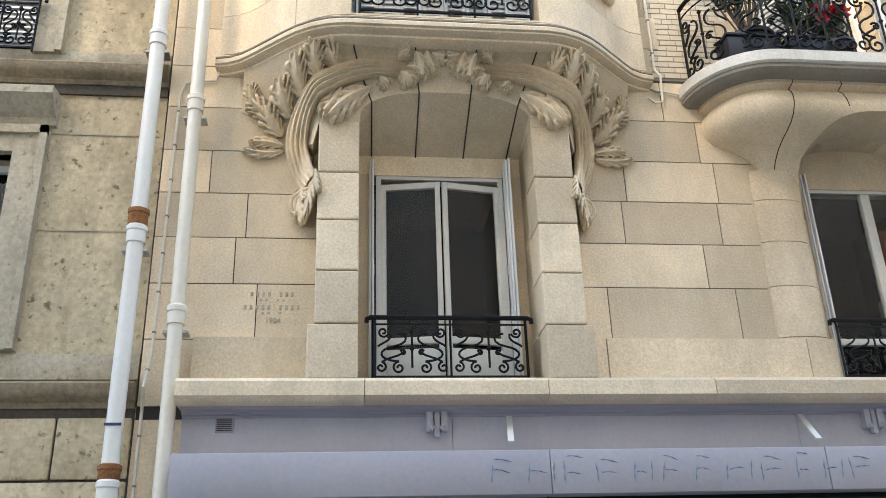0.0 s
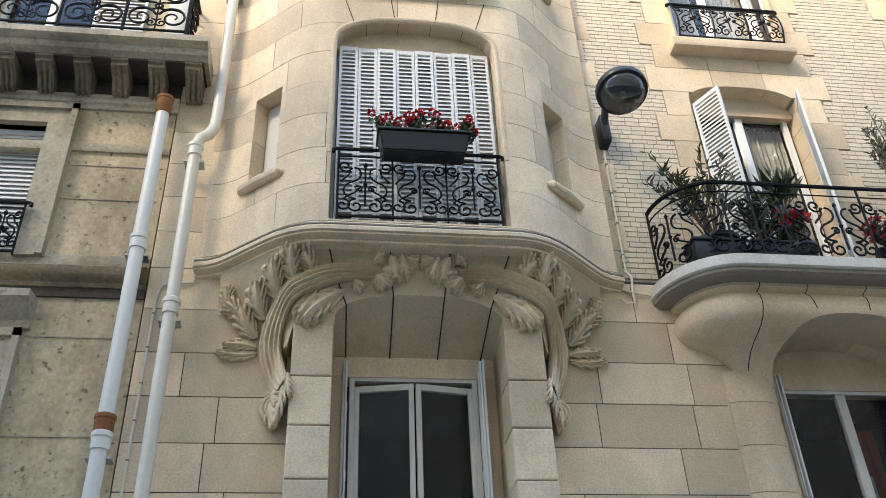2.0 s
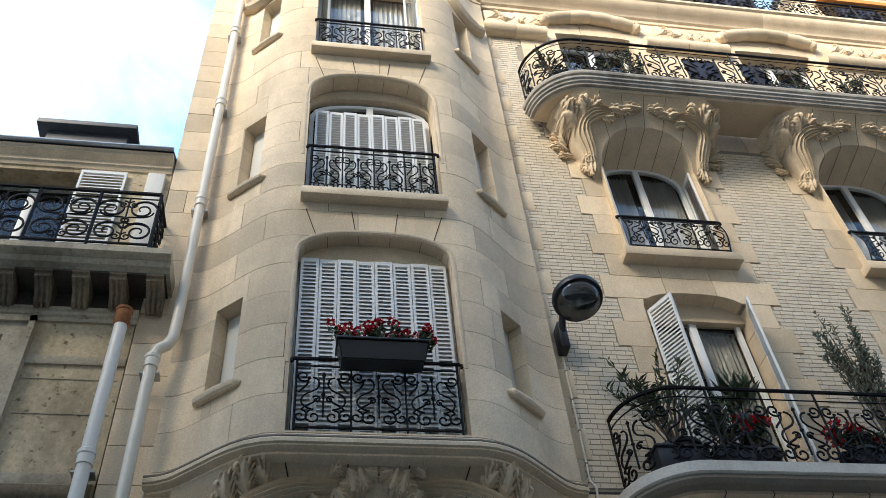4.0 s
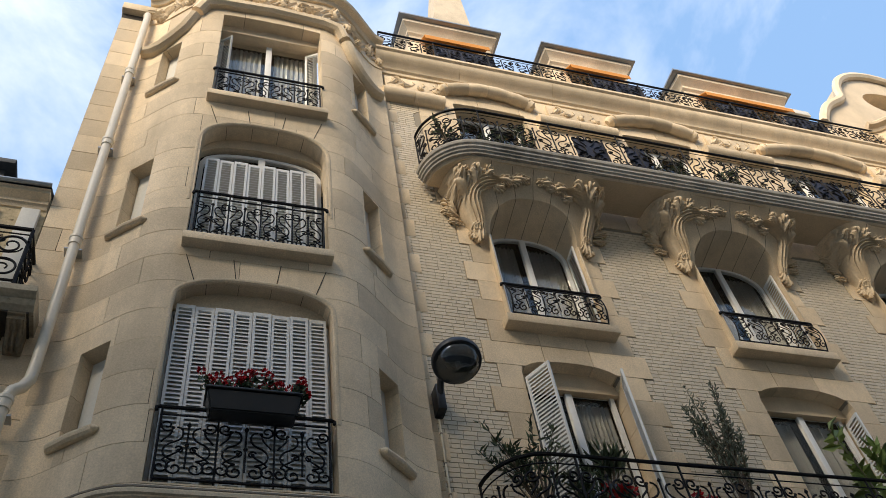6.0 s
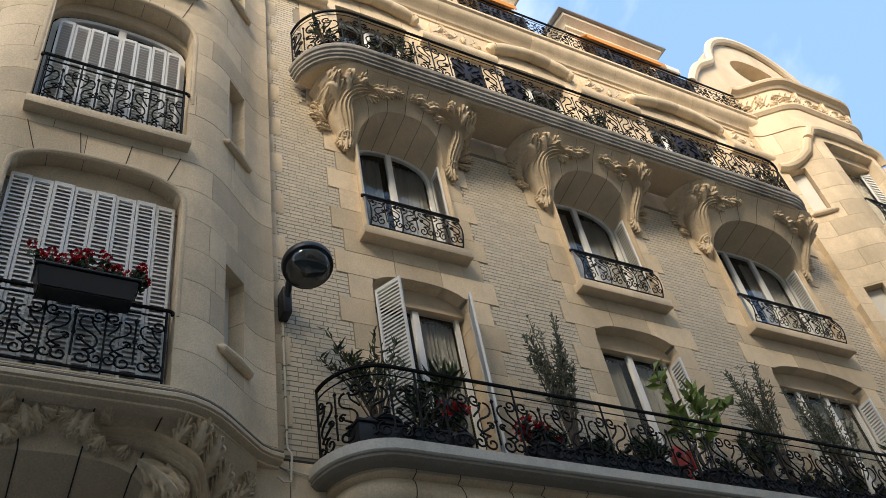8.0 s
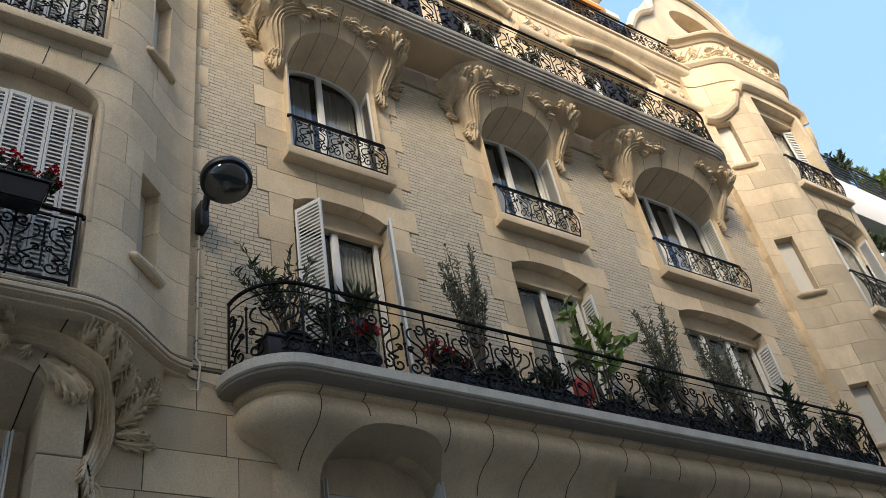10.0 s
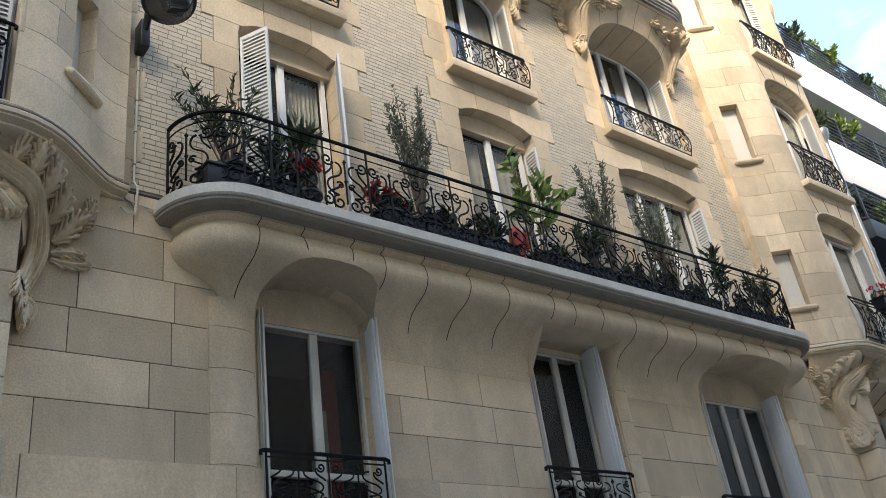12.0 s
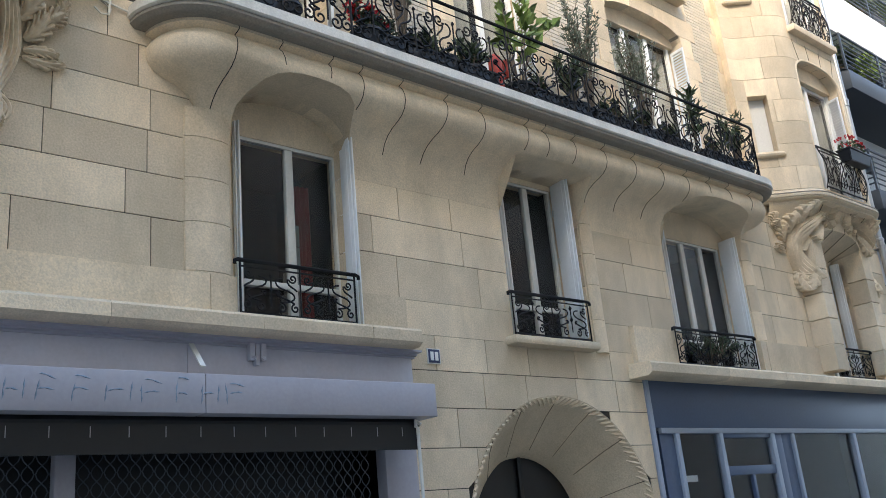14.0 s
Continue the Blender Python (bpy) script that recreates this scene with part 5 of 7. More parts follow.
def dormer(x0, x1, y):
    d = thing("dormer", "cream stone attic dormer with lowered orange awning", "dormer", group="attic dormers", m=pose((x0 + x1) / 2, y, -0.30))
    w = (x1 - x0) / 2
    for sx in (-1, 1):
        part("pier", bx(sx * (w - 0.40) - 0.16, sx * (w - 0.40) + 0.16, 0.0, 1.4, 16.3, 18.75, 0.02), STONE, d)
    bm = bmesh.new()
    sweep(bm, Path([(-w + 0.25, 1.4), (-w + 0.25, 0.0), (w - 0.25, 0.0), (w - 0.25, 1.4)]), [(-0.3, 18.60), (0.02, 18.60), (0.02, 18.78), (0.08, 18.84), (0.08, 18.92), (0.17, 19.02), (0.24, 19.08), (0.24, 19.18), (-0.3, 19.2)])
    part("dormer_cornice", bm, STONE, d)
    part("zinc_cap", bx(-w, w, -0.28, 1.6, 19.2, 19.26, 0.01), ZINC, d, "grey zinc capping")
    bm = bmesh.new()
    v = [bm.verts.new(p) for p in ((-w + 0.44, -0.03, 18.56), (w - 0.44, -0.03, 18.56), (w - 0.44, -0.30, 18.30), (-w + 0.44, -0.30, 18.30))]
    bm.faces.new(v)
    u = [bm.verts.new((q.co.x, q.co.y + 0.01, q.co.z - 0.02)) for q in v]
    bm.faces.new(u[::-1])
    for k in range(4):
        bm.faces.new((v[k], v[(k + 1) % 4], u[(k + 1) % 4], u[k]))
    part("awning", bm, ORANGE, d, "orange cloth awning", smooth=0)
    part("valance", bx(-w + 0.44, w - 0.44, -0.31, -0.30, 18.16, 18.30), ORANGE, d)
    # near-black panel paints the shade inside the dormer
    part("opening", bx(-w + 0.56, w - 0.56, 0.5, 0.6, 16.3, 18.6), ROOM_SHADE, d)
    return d


dormer(2.58, 4.80, 0.5)
dormer(5.70, 7.92, 0.5)
dormer(8.84, 11.90, 0.5)
chim = thing("chimney", "pale rendered chimney stack behind the roof", "chimney")
bm = bmesh.new()
vs = [bm.verts.new(p) for z, x0, x1, d in ((16.2, 3.7, 5.9, 0.8), (29.5, 5.35, 6.05, 0.3)) for p in ((x0, 3.5 - d, z), (x1, 3.5 - d, z), (x1, 3.5 + d, z), (x0, 3.5 + d, z))]
for f in ((0, 1, 5, 4), (1, 2, 6, 5), (2, 3, 7, 6), (3, 0, 4, 7), (4, 5, 6, 7)):
    bm.faces.new([vs[i] for i in f])
part("stack", bm, STONE, chim)
part("cap", bx(5.25, 6.15, 3.1, 3.9, 29.5, 29.7, 0.03), STONE, chim)
part("chimney_pot", bx(5.5, 5.8, 3.4, 3.7, 29.7, 30.3, 0.04), RUST, chim)
vents = thing("roof_ventilator", "dark metal roof ventilator beside the gable", "ventilator")
part("body", bx(11.98, 12.6, 0.75, 1.4, 16.3, 18.9, 0.03), SLATE, vents)
part("hood", bx(11.9, 12.7, 0.65, 1.5, 18.9, 19.1, 0.02), WHITE_OLD, vents)
part("mast", bx(12.2, 12.24, 1.0, 1.04, 19.1, 19.6), CHARCOAL, vents)

# curved gable over the far bay, with its round opening
for cx in (CE,):
    gable = thing("gable", "curved cream stone gable with oval opening", "gable", group="curved gables", kind="structure", m=pose(cx + 0.45, 0.25, -4.45) @ Matrix.Diagonal((1.12, 1, 1.3, 1)))
    outline = [(-2.75, 15.8), (-2.75, 17.0), (-2.60, 17.25)] + bez((-2.6, 17.25), (-2.2, 17.9), (-1.9, 17.9), (-1.6, 18.2), 8)[1:] + bez((-1.6, 18.2), (-1.2, 19.9), (1.2, 19.9), (1.6, 18.2), 20)[1:] + bez((1.6, 18.2), (1.9, 17.9), (2.0, 17.9), (2.05, 15.8), 6)[1:]
    hole = [(0.82 * math.cos(2 * math.pi * k / 24), 18.45 + 0.42 * math.sin(2 * math.pi * k / 24)) for k in range(24)]
    bm = bmesh.new()
    es = []
    for loop in (outline, hole):
        vs = [bm.verts.new((x, 0.0, z)) for x, z in loop]
        es += [bm.edges.new((vs[i], vs[(i + 1) % len(vs)])) for i in range(len(vs))]
    bmesh.ops.triangle_fill(bm, edges=es, use_beauty=True)
    ext = bmesh.ops.extrude_face_region(bm, geom=list(bm.faces))
    bmesh.ops.translate(bm, verts=[g for g in ext["geom"] if isinstance(g, bmesh.types.BMVert)], vec=(0, 0.5, 0))
    part("gable_wall", bm, STONE, gable)
    bm = bmesh.new()
    tube(bm, [(x, -0.05, z) for x, z in outline[1:]], 0.10, 8)
    part("gable_coping", bm, STONE, gable)
    part("backing", bx(-0.9, 0.9, 0.35, 0.45, 17.9, 19.0), STONE, gable)

# ---- bricks ----
rng = random.Random(77)
BL, BH, G, V = 0.158, 0.0625, 0.008, 0.003
near = []
bv, bf = [], []


row = 0
z = 6.36
while z < 14.86:
    x = 1.97 + (0.0 if row % 2 else -0.06)
    while x < 12.84:
        l = BL if rng.random() < 0.68 else BL * 0.66
        x1 = min(x + l, 12.86)
        if z < 12.04 or x1 < 2.55:
            a, b = x, x1
            for sa, sb, sc, sd in SURROUNDS:
                if z + BH * 0.5 > sc and z + BH * 0.5 < sd and b > sa and a < sb:
                    if a < sa - 0.03:
                        b = sa - 0.002
                    elif b > sb + 0.03:
                        a = sb + 0.002
                    else:
                        a = b
            if b - a > 0.03:
                y = 0.12 - rng.uniform(-0.0008, 0.001)
                if x < 2.62 and 6.9 < z < 8.6:
                    near.append((a, b - V, z, y))
                else:
                    i = len(bv)
                    c = 0.0018
                    bv += [(a, 0.135, z), (b - V, 0.135, z), (b - V, 0.135, z + BH - G), (a, 0.135, z + BH - G), (a + c, y, z + c), (b - V - c, y, z + c), (b - V - c, y, z + BH - G - c), (a + c, y, z + BH - G - c)]
                    bf += [(i + 4, i + 5, i + 6, i + 7), (i, i + 1, i + 5, i + 4), (i + 1, i + 2, i + 6, i + 5), (i + 2, i + 3, i + 7, i + 6), (i + 3, i, i + 4, i + 7)]
        x = x1
    z += BH
    row += 1
me = bpy.data.meshes.new("bricks")
me.from_pydata(bv, [], bf)
me.materials.append(BRICK)
bricks = new("bricks", me)
bricks.parent = wall_up
tagged(bricks, "cream glazed bricks with dark joints", kind="stuff")
shared = {}
for a, b, zz, y in near[:300]:
    w = round(b - a - 0.002, 2)
    if w < 0.03:
        continue
    if w not in shared:
        bm = bx(0, w, -0.0, 0.014, 0, BH - G, 0.0018)
        m2 = bpy.data.meshes.new("brick")
        bm.to_mesh(m2)
        bm.free()
        m2.materials.append(BRICK)
        shared[w] = m2
    o = new("brick", shared[w])
    o.parent = wall_up
    o.location = (a, y, zz)
bv2, bf2 = [], []
for a, b, zz, y in near[300:]:
    i = len(bv2)
    bv2 += [(a, 0.135, zz), (b, 0.135, zz), (b, 0.135, zz + BH - G), (a, 0.135, zz + BH - G), (a + .002, y, zz + .002), (b - .002, y, zz + .002), (b - .002, y, zz + BH - G - .002), (a + .002, y, zz + BH - G - .002)]
    bf2 += [(i + 4, i + 5, i + 6, i + 7), (i, i + 1, i + 5, i + 4), (i + 1, i + 2, i + 6, i + 5), (i + 2, i + 3, i + 7, i + 6), (i + 3, i, i + 4, i + 7)]
if bf2:
    me = bpy.data.meshes.new("bricks")
    me.from_pydata(bv2, [], bf2)
    me.materials.append(BRICK)
    o = new("bricks", me)
    o.parent = wall_up
    tagged(o, "cream glazed bricks with dark joints", kind="stuff")
# quoins where the wall meets the bays
for k in range(23):
    za = 6.30 + 0.376 * k
    w = 0.20 if k % 2 else 0.10
    part("quoin", bx(1.84, 1.95 + w, 0.114, 0.2, za + 0.004, za + 0.372, 0.006), STONE, wall_up)
    part("quoin", bx(12.80 - w, 12.95, 0.114, 0.2, za + 0.004, za + 0.372, 0.006), STONE, wall_up)

# ---- the old house next door ----
OLD = Path([(-12.0, 0.02), (-2.36, 0.02)])
olds = lambda x: x + 12.0
OX0, OX1 = -4.64, -3.53
old_holes = []
for base in (0.0, -3.1):
    old_holes += [Hole(olds(OX0 + base), olds(OX1 + base), 3.62, 5.30, 0.0), Hole(olds(OX0 + base), olds(OX1 + base), 6.28, 8.0 - 0.18, 0.0), Hole(olds(OX0 + base + 0.2), olds(OX1 + base + 0.15), 8.68, 10.45, 0.0)]
old = thing("wall_old_house", "stained ochre rendered wall of the old house", "wall", kind="structure")
bm = bmesh.new()
patch(bm, OLD, 0, olds(-2.36), 3.1, 10.75, 0.0, 0.4, old_holes)
part("rendered_wall", bm, PLASTER, old, smooth=0)
for k, (za, zb) in enumerate(((0.0, 0.7), (0.7, 1.2), (1.2, 1.7), (1.7, 2.18), (2.18, 2.66), (2.66, 3.12))):
    xx = -12.0
    j = 0
    while xx < -2.4:
        xe = min(xx + (1.45 if (j + k) % 2 else 1.1), -2.36)
        part("rusticated_block", bx(xx + 0.008, xe - 0.008, -0.02, 0.3, za + 0.010, zb - 0.010, 0.012), PLASTER, old)
        xx = xe
        j += 1
part("joint_backing", bx(-12.0, -2.36, 0.01, 0.35, 0.0, 3.1), SOOT_SHADE, old, smooth=0)
for z0, depth, nm in ((3.18, 0.12, "string_course"), (5.98, 0.12, "string_course")):
    bm = bmesh.new()
    sweep(bm, Path([(-12.0, 0.02), (-2.36, 0.02)]), [(0.0, z0), (0.04, z0), (0.05, z0 + 0.04), (0.10, z0 + 0.07), (depth, z0 + 0.10), (depth, z0 + 0.17), (depth - 0.02, z0 + 0.19), (0.0, z0 + 0.21)])
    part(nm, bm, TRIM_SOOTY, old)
    # strip below the course carries painted shade as well as soot
    part("soot_shade_band", bx(-12.0, -2.36, -0.005, 0.1, z0 - 0.09, z0 - 0.004), SOOT_SHADE, old, "band dark with soot and painted shade under a string course")
for z0, z1 in ((3.40, 3.60), (6.20, 6.32)):
    part("window_band", bx(-12.0, -2.36, -0.008, 0.1, z0, z1, 0.004), TRIM_OLD, old)
part("upper_band", bx(-12.0, -2.36, -0.006, 0.1, 7.52, 7.62, 0.004), TRIM_OLD, old)
# ghost lines of the render's panels
for zz in (4.62, 5.50, 6.95, 7.35):
    part("render_joint", bx(-3.3, -2.4, 0.012, 0.05, zz, zz + 0.012), TRIM_OLD, old, smooth=0)
for base in (0.0, -3.1):
    a, b = OX0 + base, OX1 + base
    for z0, z1, hood in ((3.62, 5.30, True), (6.28, 7.82, False)):
        bm = bmesh.new()
        for x0, x1 in ((a - 0.26, a), (b, b + 0.26)):
            box(bm, x0, x1, -0.05, 0.12, z0 - (0.0 if hood else 0.0), z1 + 0.22)
            s = -1 if x0 < a else 1
            e = x0 if s < 0 else x1
            box(bm, min(e, e - s * 0.06), max(e, e - s * 0.06), -0.085, -0.04, z0, z1 + 0.24)
        box(bm, a, b, -0.05, 0.12, z1, z1 + 0.22)
        box(bm, a - 0.26, b + 0.26, -0.085, -0.05, z1 + 0.16, z1 + 0.235)
        part("window_surround", bm, TRIM_OLD, old, smooth=0)
        if hood:
            bm = bmesh.new()
            sweep(bm, Path([(a - 0.30, 0.02), (b + 0.30, 0.02)]), [(0.0, 5.56), (0.05, 5.56), (0.07, 5.62), (0.14, 5.66), (0.20, 5.74), (0.24, 5.76), (0.24, 5.83), (0.0, 5.86)])
            part("window_hood", bm, TRIM_OLD, old)
            win = window("window_8", pose((a + b) / 2, 0.22, 3.62), b - a, 1.68, 2, label="old white framed casement with shutters", curtain=True)
        else:
            closed_shutters(pose((a + b) / 2, 0.10, 6.30), b - a - 0.02, 1.52, 2, "closed white shutters of the old house")
            guard_rail(b - a + 0.06, 0.55, pose((a + b) / 2, -0.10, 6.24), 4, label="small black iron window rail of the old house")
    window("window_9", pose((a + b) / 2 + 0.17, 0.24, 8.69), b - a - 0.06, 1.75, 2, label="pale window behind the old balcony")
    for sx in (-1, 1):
        sh = thing("shutter", "white louvred shutter hooked open on the wall", "shutter", group="open shutters", m=pose((a + b) / 2 + 0.17 + sx * 0.80, -0.02, 8.70))
        shutter_leaf(sh, -0.26, 0.26, 0, 1.75)
# balcony on consoles
ob = thing("balcony_3", "soot stained stone balcony on scrolled consoles", "balcony", kind="structure")
edge = [(0.0, 8.46), (0.36, 8.46), (0.38, 8.48), (0.42, 8.495), (0.44, 8.53), (0.44, 8.56), (0.49, 8.575), (0.52, 8.595), (0.52, 8.67), (0.0, 8.68)]
for a, b in ((-12.0, -5.9), (-5.896, -3.95), (-3.946, -2.06)):
    bm = bmesh.new()
    sweep(bm, Path([(a, 0.02), (b, 0.02)]), edge)
    part("balcony_slab", bm, TRIM_OLD, ob)
# soffit and wall top: soot and balcony shade both put into the colour
part("sooty_shaded_soffit", bx(-12.0, -2.10, -0.34, 0.0, 8.435, 8.458), SOOT_SHADE, ob)
part("soot_shade_wall", bx(-12.0, -2.34, -0.004, 0.02, 8.22, 8.435), SOOT_SHADE, ob)
bm = bmesh.new()
sweep(bm, Path([(-12.0, 0.02), (-2.34, 0.02)]), [(0.0, 8.06), (0.03, 8.06), (0.035, 8.10), (0.06, 8.12), (0.06, 8.16), (0.08, 8.18), (0.08, 8.21), (0.0, 8.22)])
part("wall_moulding", bm, TRIM_OLD, ob)
for k in range(27):
    x = -2.20 - 0.355 * k
    bm = bmesh.new()
    sweep(bm, Path([(x - 0.08, 0.0), (x + 0.08, 0.0)]), [(0.0, 8.19), (0.08, 8.19), (0.12, 8.21), (0.15, 8.26), (0.20, 8.31), (0.28, 8.34), (0.33, 8.36), (0.33, 8.40), (0.36, 8.41), (0.36, 8.434), (0.0, 8.434)])
    for dx in (-0.05, 0.0, 0.05):
        tube(bm, [(x + dx, -0.06, 8.18), (x + dx, -0.125, 8.205), (x + dx, -0.16, 8.265), (x + dx, -0.22, 8.32), (x + dx, -0.29, 8.345), (x + dx, -0.33, 8.37)], 0.02, 6)
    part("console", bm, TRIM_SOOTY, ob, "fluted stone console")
orail = thing("balcony_railing", "ornate black cast iron railing of the old balcony", "railing", group="old balcony railing")
for z, r, nm in ((9.56, 0.024, "handrail"), (9.47, 0.009, "upper_bar"), (8.75, 0.016, "bottom_bar")):
    bm = bmesh.new()
    tube(bm, [(-12.0, -0.46, z), (-2.30, -0.46, z), (-2.30, 0.0, z)], r, 6)
    part(nm, bm, IRON, orail)


def rosette_panel(bm, x, z, w, h, to3):
    """Paired round scrolls about a ringed middle."""
    for sx in (-1, 1):
        for sz in (-1, 1):
            cx, cz = x + sx * w * 0.27, z + h / 2 + sz * h * 0.25
            start = 90 - sx * sz * 90 + sx * 20
            big = curl(cx, cz, 0.215 * h, start if sz > 0 else -start, (1.55 if sx > 0 else -1.55) * sz, 30)
            tube(bm, [to3(a, b) for a, b in big], [0.015 - 0.0002 * k for k in range(31)], 5)
            small = curl(x + sx * w * 0.085, z + h / 2 + sz * h * 0.36, 0.085 * h, 90, 1.4 * sx, 18)
            tube(bm, [to3(a, b) for a, b in small], 0.010, 4)
            tube(bm, [to3(a, b) for a, b in bez((x + sx * w * 0.02, z + h / 2 + sz * 0.06 * h), (x + sx * w * 0.10, z + h / 2 + sz * 0.10 * h), (x + sx * w * 0.42, z + h / 2 + sz * 0.02 * h), (x + sx * w * 0.47, z + h / 2 + sz * 0.20 * h), 10)], 0.011, 4)
    tube(bm, [to3(x + 0.05 * h * math.cos(a), z + h / 2 + 0.05 * h * math.sin(a)) for a in [math.pi * k / 8 for k in range(17)]], 0.014, 5)
    tube(bm, [to3(x, z), to3(x, z + h / 2), to3(x, z + h)], 0.010, 4)


for k in range(16):
    x = -2.30 - 0.62 * k
    bm = bmesh.new()
    tube(bm, [(x, -0.46, 8.66), (x, -0.46, 9.56)], 0.02, 4)
    part("post", bm, IRON, orail)
    bm = bmesh.new()
    rosette_panel(bm, x - 0.31, 8.76, 0.58, 0.70, lambda a, b: (a, -0.46, b))
    part("scroll_panel", bm, IRON, orail)
bm = bmesh.new()
rosette_panel(bm, -0.23, 8.76, 0.42, 0.70, lambda a, b: (-2.30, a, b))
part("scroll_panel", bm, IRON, orail)
# cornice, gutter and roof
bm = bmesh.new()
sweep(bm, Path([(-12.0, 0.02), (-2.37, 0.02)]), [(0.0, 10.52), (0.02, 10.52), (0.03, 10.57), (0.05, 10.59), (0.05, 10.64), (0.08, 10.66), (0.11, 10.69), (0.13, 10.70), (0.13, 10.74), (0.15, 10.76), (0.0, 10.78)])
part("roof_cornice", bm, STONE, old, "cream roof cornice of the old house")
bm = bmesh.new()
tube(bm, [(-12.0, -0.16, 10.80), (-2.37, -0.16, 10.80)], 0.03, 8)
part("gutter", bm, ZINC, old)
bm = bmesh.new()
v = [bm.verts.new(p) for p in ((-12.0, -0.14, 10.80), (-2.37, -0.14, 10.80), (-2.37, 4.0, 13.2), (-12.0, 4.0, 13.2), (-12.0, 4.0, 10.4), (-2.37, 4.0, 10.4))]
bm.faces.new(v[:4])
bm.faces.new((v[3], v[2], v[5], v[4]))
bm.faces.new((v[1], v[5], v[2]))
part("roof_slope", bm, SLATE, old, smooth=0)
rd = thing("roof_dormer", "low dark dormer on the old roof", "dormer")
part("dormer_body", bx(-4.75, -3.55, 1.7, 3.6, 11.9, 13.55, 0.02), SLATE, rd)
part("dormer_eave", bx(-4.90, -3.42, 1.55, 3.7, 13.55, 13.66, 0.02), SLATE, rd)
part("white_pilaster", bx(-2.62, -2.42, -0.05, 0.1, 8.67, 10.46, 0.01), WHITE_OLD, old)

# ---- downpipes and cables ----
def downpipe(name, pts, r, mat, collars, label, rusty=()):
    p = thing(name, label, "pipe", group="facade downpipes")
    bm = bmesh.new()
    tube(bm, pts, r, 14)
    part("pipe", bm, mat, p)
    for x, y, z in collars:
        bm = bmesh.new()
        lathe(bm, [(r, z - 0.075), (r + 0.012, z - 0.07), (r + 0.012, z + 0.02), (r + 0.020, z + 0.03), (r + 0.020, z + 0.065), (r + 0.008, z + 0.08), (r, z + 0.085)], 16, Matrix.Translation((x, y, 0)))
        part("collar", bm, mat, p)
        bm = bmesh.new()
        box(bm, x - r - 0.035, x + r + 0.035, y - 0.006, y + 0.12, z - 0.135, z - 0.115)
        part("clip", bm, STEEL, p)
    for x, y, z0, z1 in rusty:
        bm = bmesh.new()
        n = 16
        lathe(bm, [(r + 0.001, z0), (r + 0.014, z0 + 0.02), (r + 0.014, z1 - 0.05), (r + 0.022, z1 - 0.04), (r + 0.022, z1 - 0.01), (r + 0.002, z1)], n, Matrix.Translation((x, y, 0)))
        part("rusty_joint", bm, RUST, p, "rust stained joint")
    return p


pp = downpipe("downpipe", [(-2.44, -0.20, 0.0), (-2.44, -0.20, 8.06)], 0.062, PIPE_GREY, [(-2.44, -0.20, 6.34), (-2.44, -0.20, 4.50), (-2.44, -0.2, 2.55)], "pale grey downpipe with rusty joints on the old house", [(-2.44, -0.20, 4.55, 4.72), (-2.44, -0.20, 2.62, 2.74), (-2.44, -0.20, 7.86, 8.08)])
part("green_ring", bx(-2.50, -2.38, -0.265, -0.26, 3.0, 3.02), ENAMEL, pp)
downpipe("downpipe", [(-2.08, -0.20, 0.0), (-2.08, -0.20, 7.48), (-2.05, -0.20, 7.58), (-1.98, -0.17, 7.66), (-1.94, -0.15, 7.78), (-1.935, -0.14, 8.0), (-1.935, -0.14, 15.7), (-1.95, -0.10, 15.85), (-1.98, -0.02, 15.95)], 0.056, PIPE, [(-2.08, -0.20, 3.84), (-2.08, -0.20, 5.70), (-2.08, -0.20, 7.42), (-1.935, -0.14, 9.85), (-1.935, -0.14, 11.9), (-1.935, -0.14, 13.8)], "cream painted downpipe with an elbow on the bay")


def cable(pts, r, mat, label, clips=True):
    c = thing("cable", label, "cable", group="facade cables")
    bm = bmesh.new()
    tube(bm, pts, r, 6)
    part("sheath", bm, mat, c)
    if clips:
        for a, b in zip(pts, pts[1:]):
            a, b = Vector(a), Vector(b)
            n = int((b - a).length / 0.32)
            for k in range(n):
                q = a.lerp(b, (k + 0.5) / max(n, 1))
                bm = bmesh.new()
                box(bm, q.x - 0.012, q.x + 0.012, q.y - 0.012, q.y + 0.02, q.z - 0.008, q.z + 0.008)
                part("clip", bm, SLAB_DARK, c)


cable([(-2.30, -0.03, 1.0), (-2.30, -0.03, 3.15), (-2.28, -0.16, 3.3), (-2.27, -0.03, 3.6), (-2.25, -0.02, 5.9), (-2.22, -0.02, 6.02), (-2.12, -0.02, 6.05), (-1.96, -0.02, 6.06), (-1.93, -0.02, 6.2)], 0.013, PIPE, "thin cream cable clipped to the wall")
cable([(2.07, 0.09, 7.95), (2.07, 0.09, 6.42), (2.07, -0.02, 6.28), (2.05, -0.03, 6.0)], 0.011, PIPE, "cream cable under the street lamp")
cable([(1.92, -0.03, 6.03), (1.98, -0.03, 5.98), (2.05, -0.03, 5.99), (2.07, -0.02, 6.06), (1.95, -0.02, 6.13), (2.3, -0.02, 6.07)], 0.010, PIPE, "loop of cream cable at the cornice end", False)

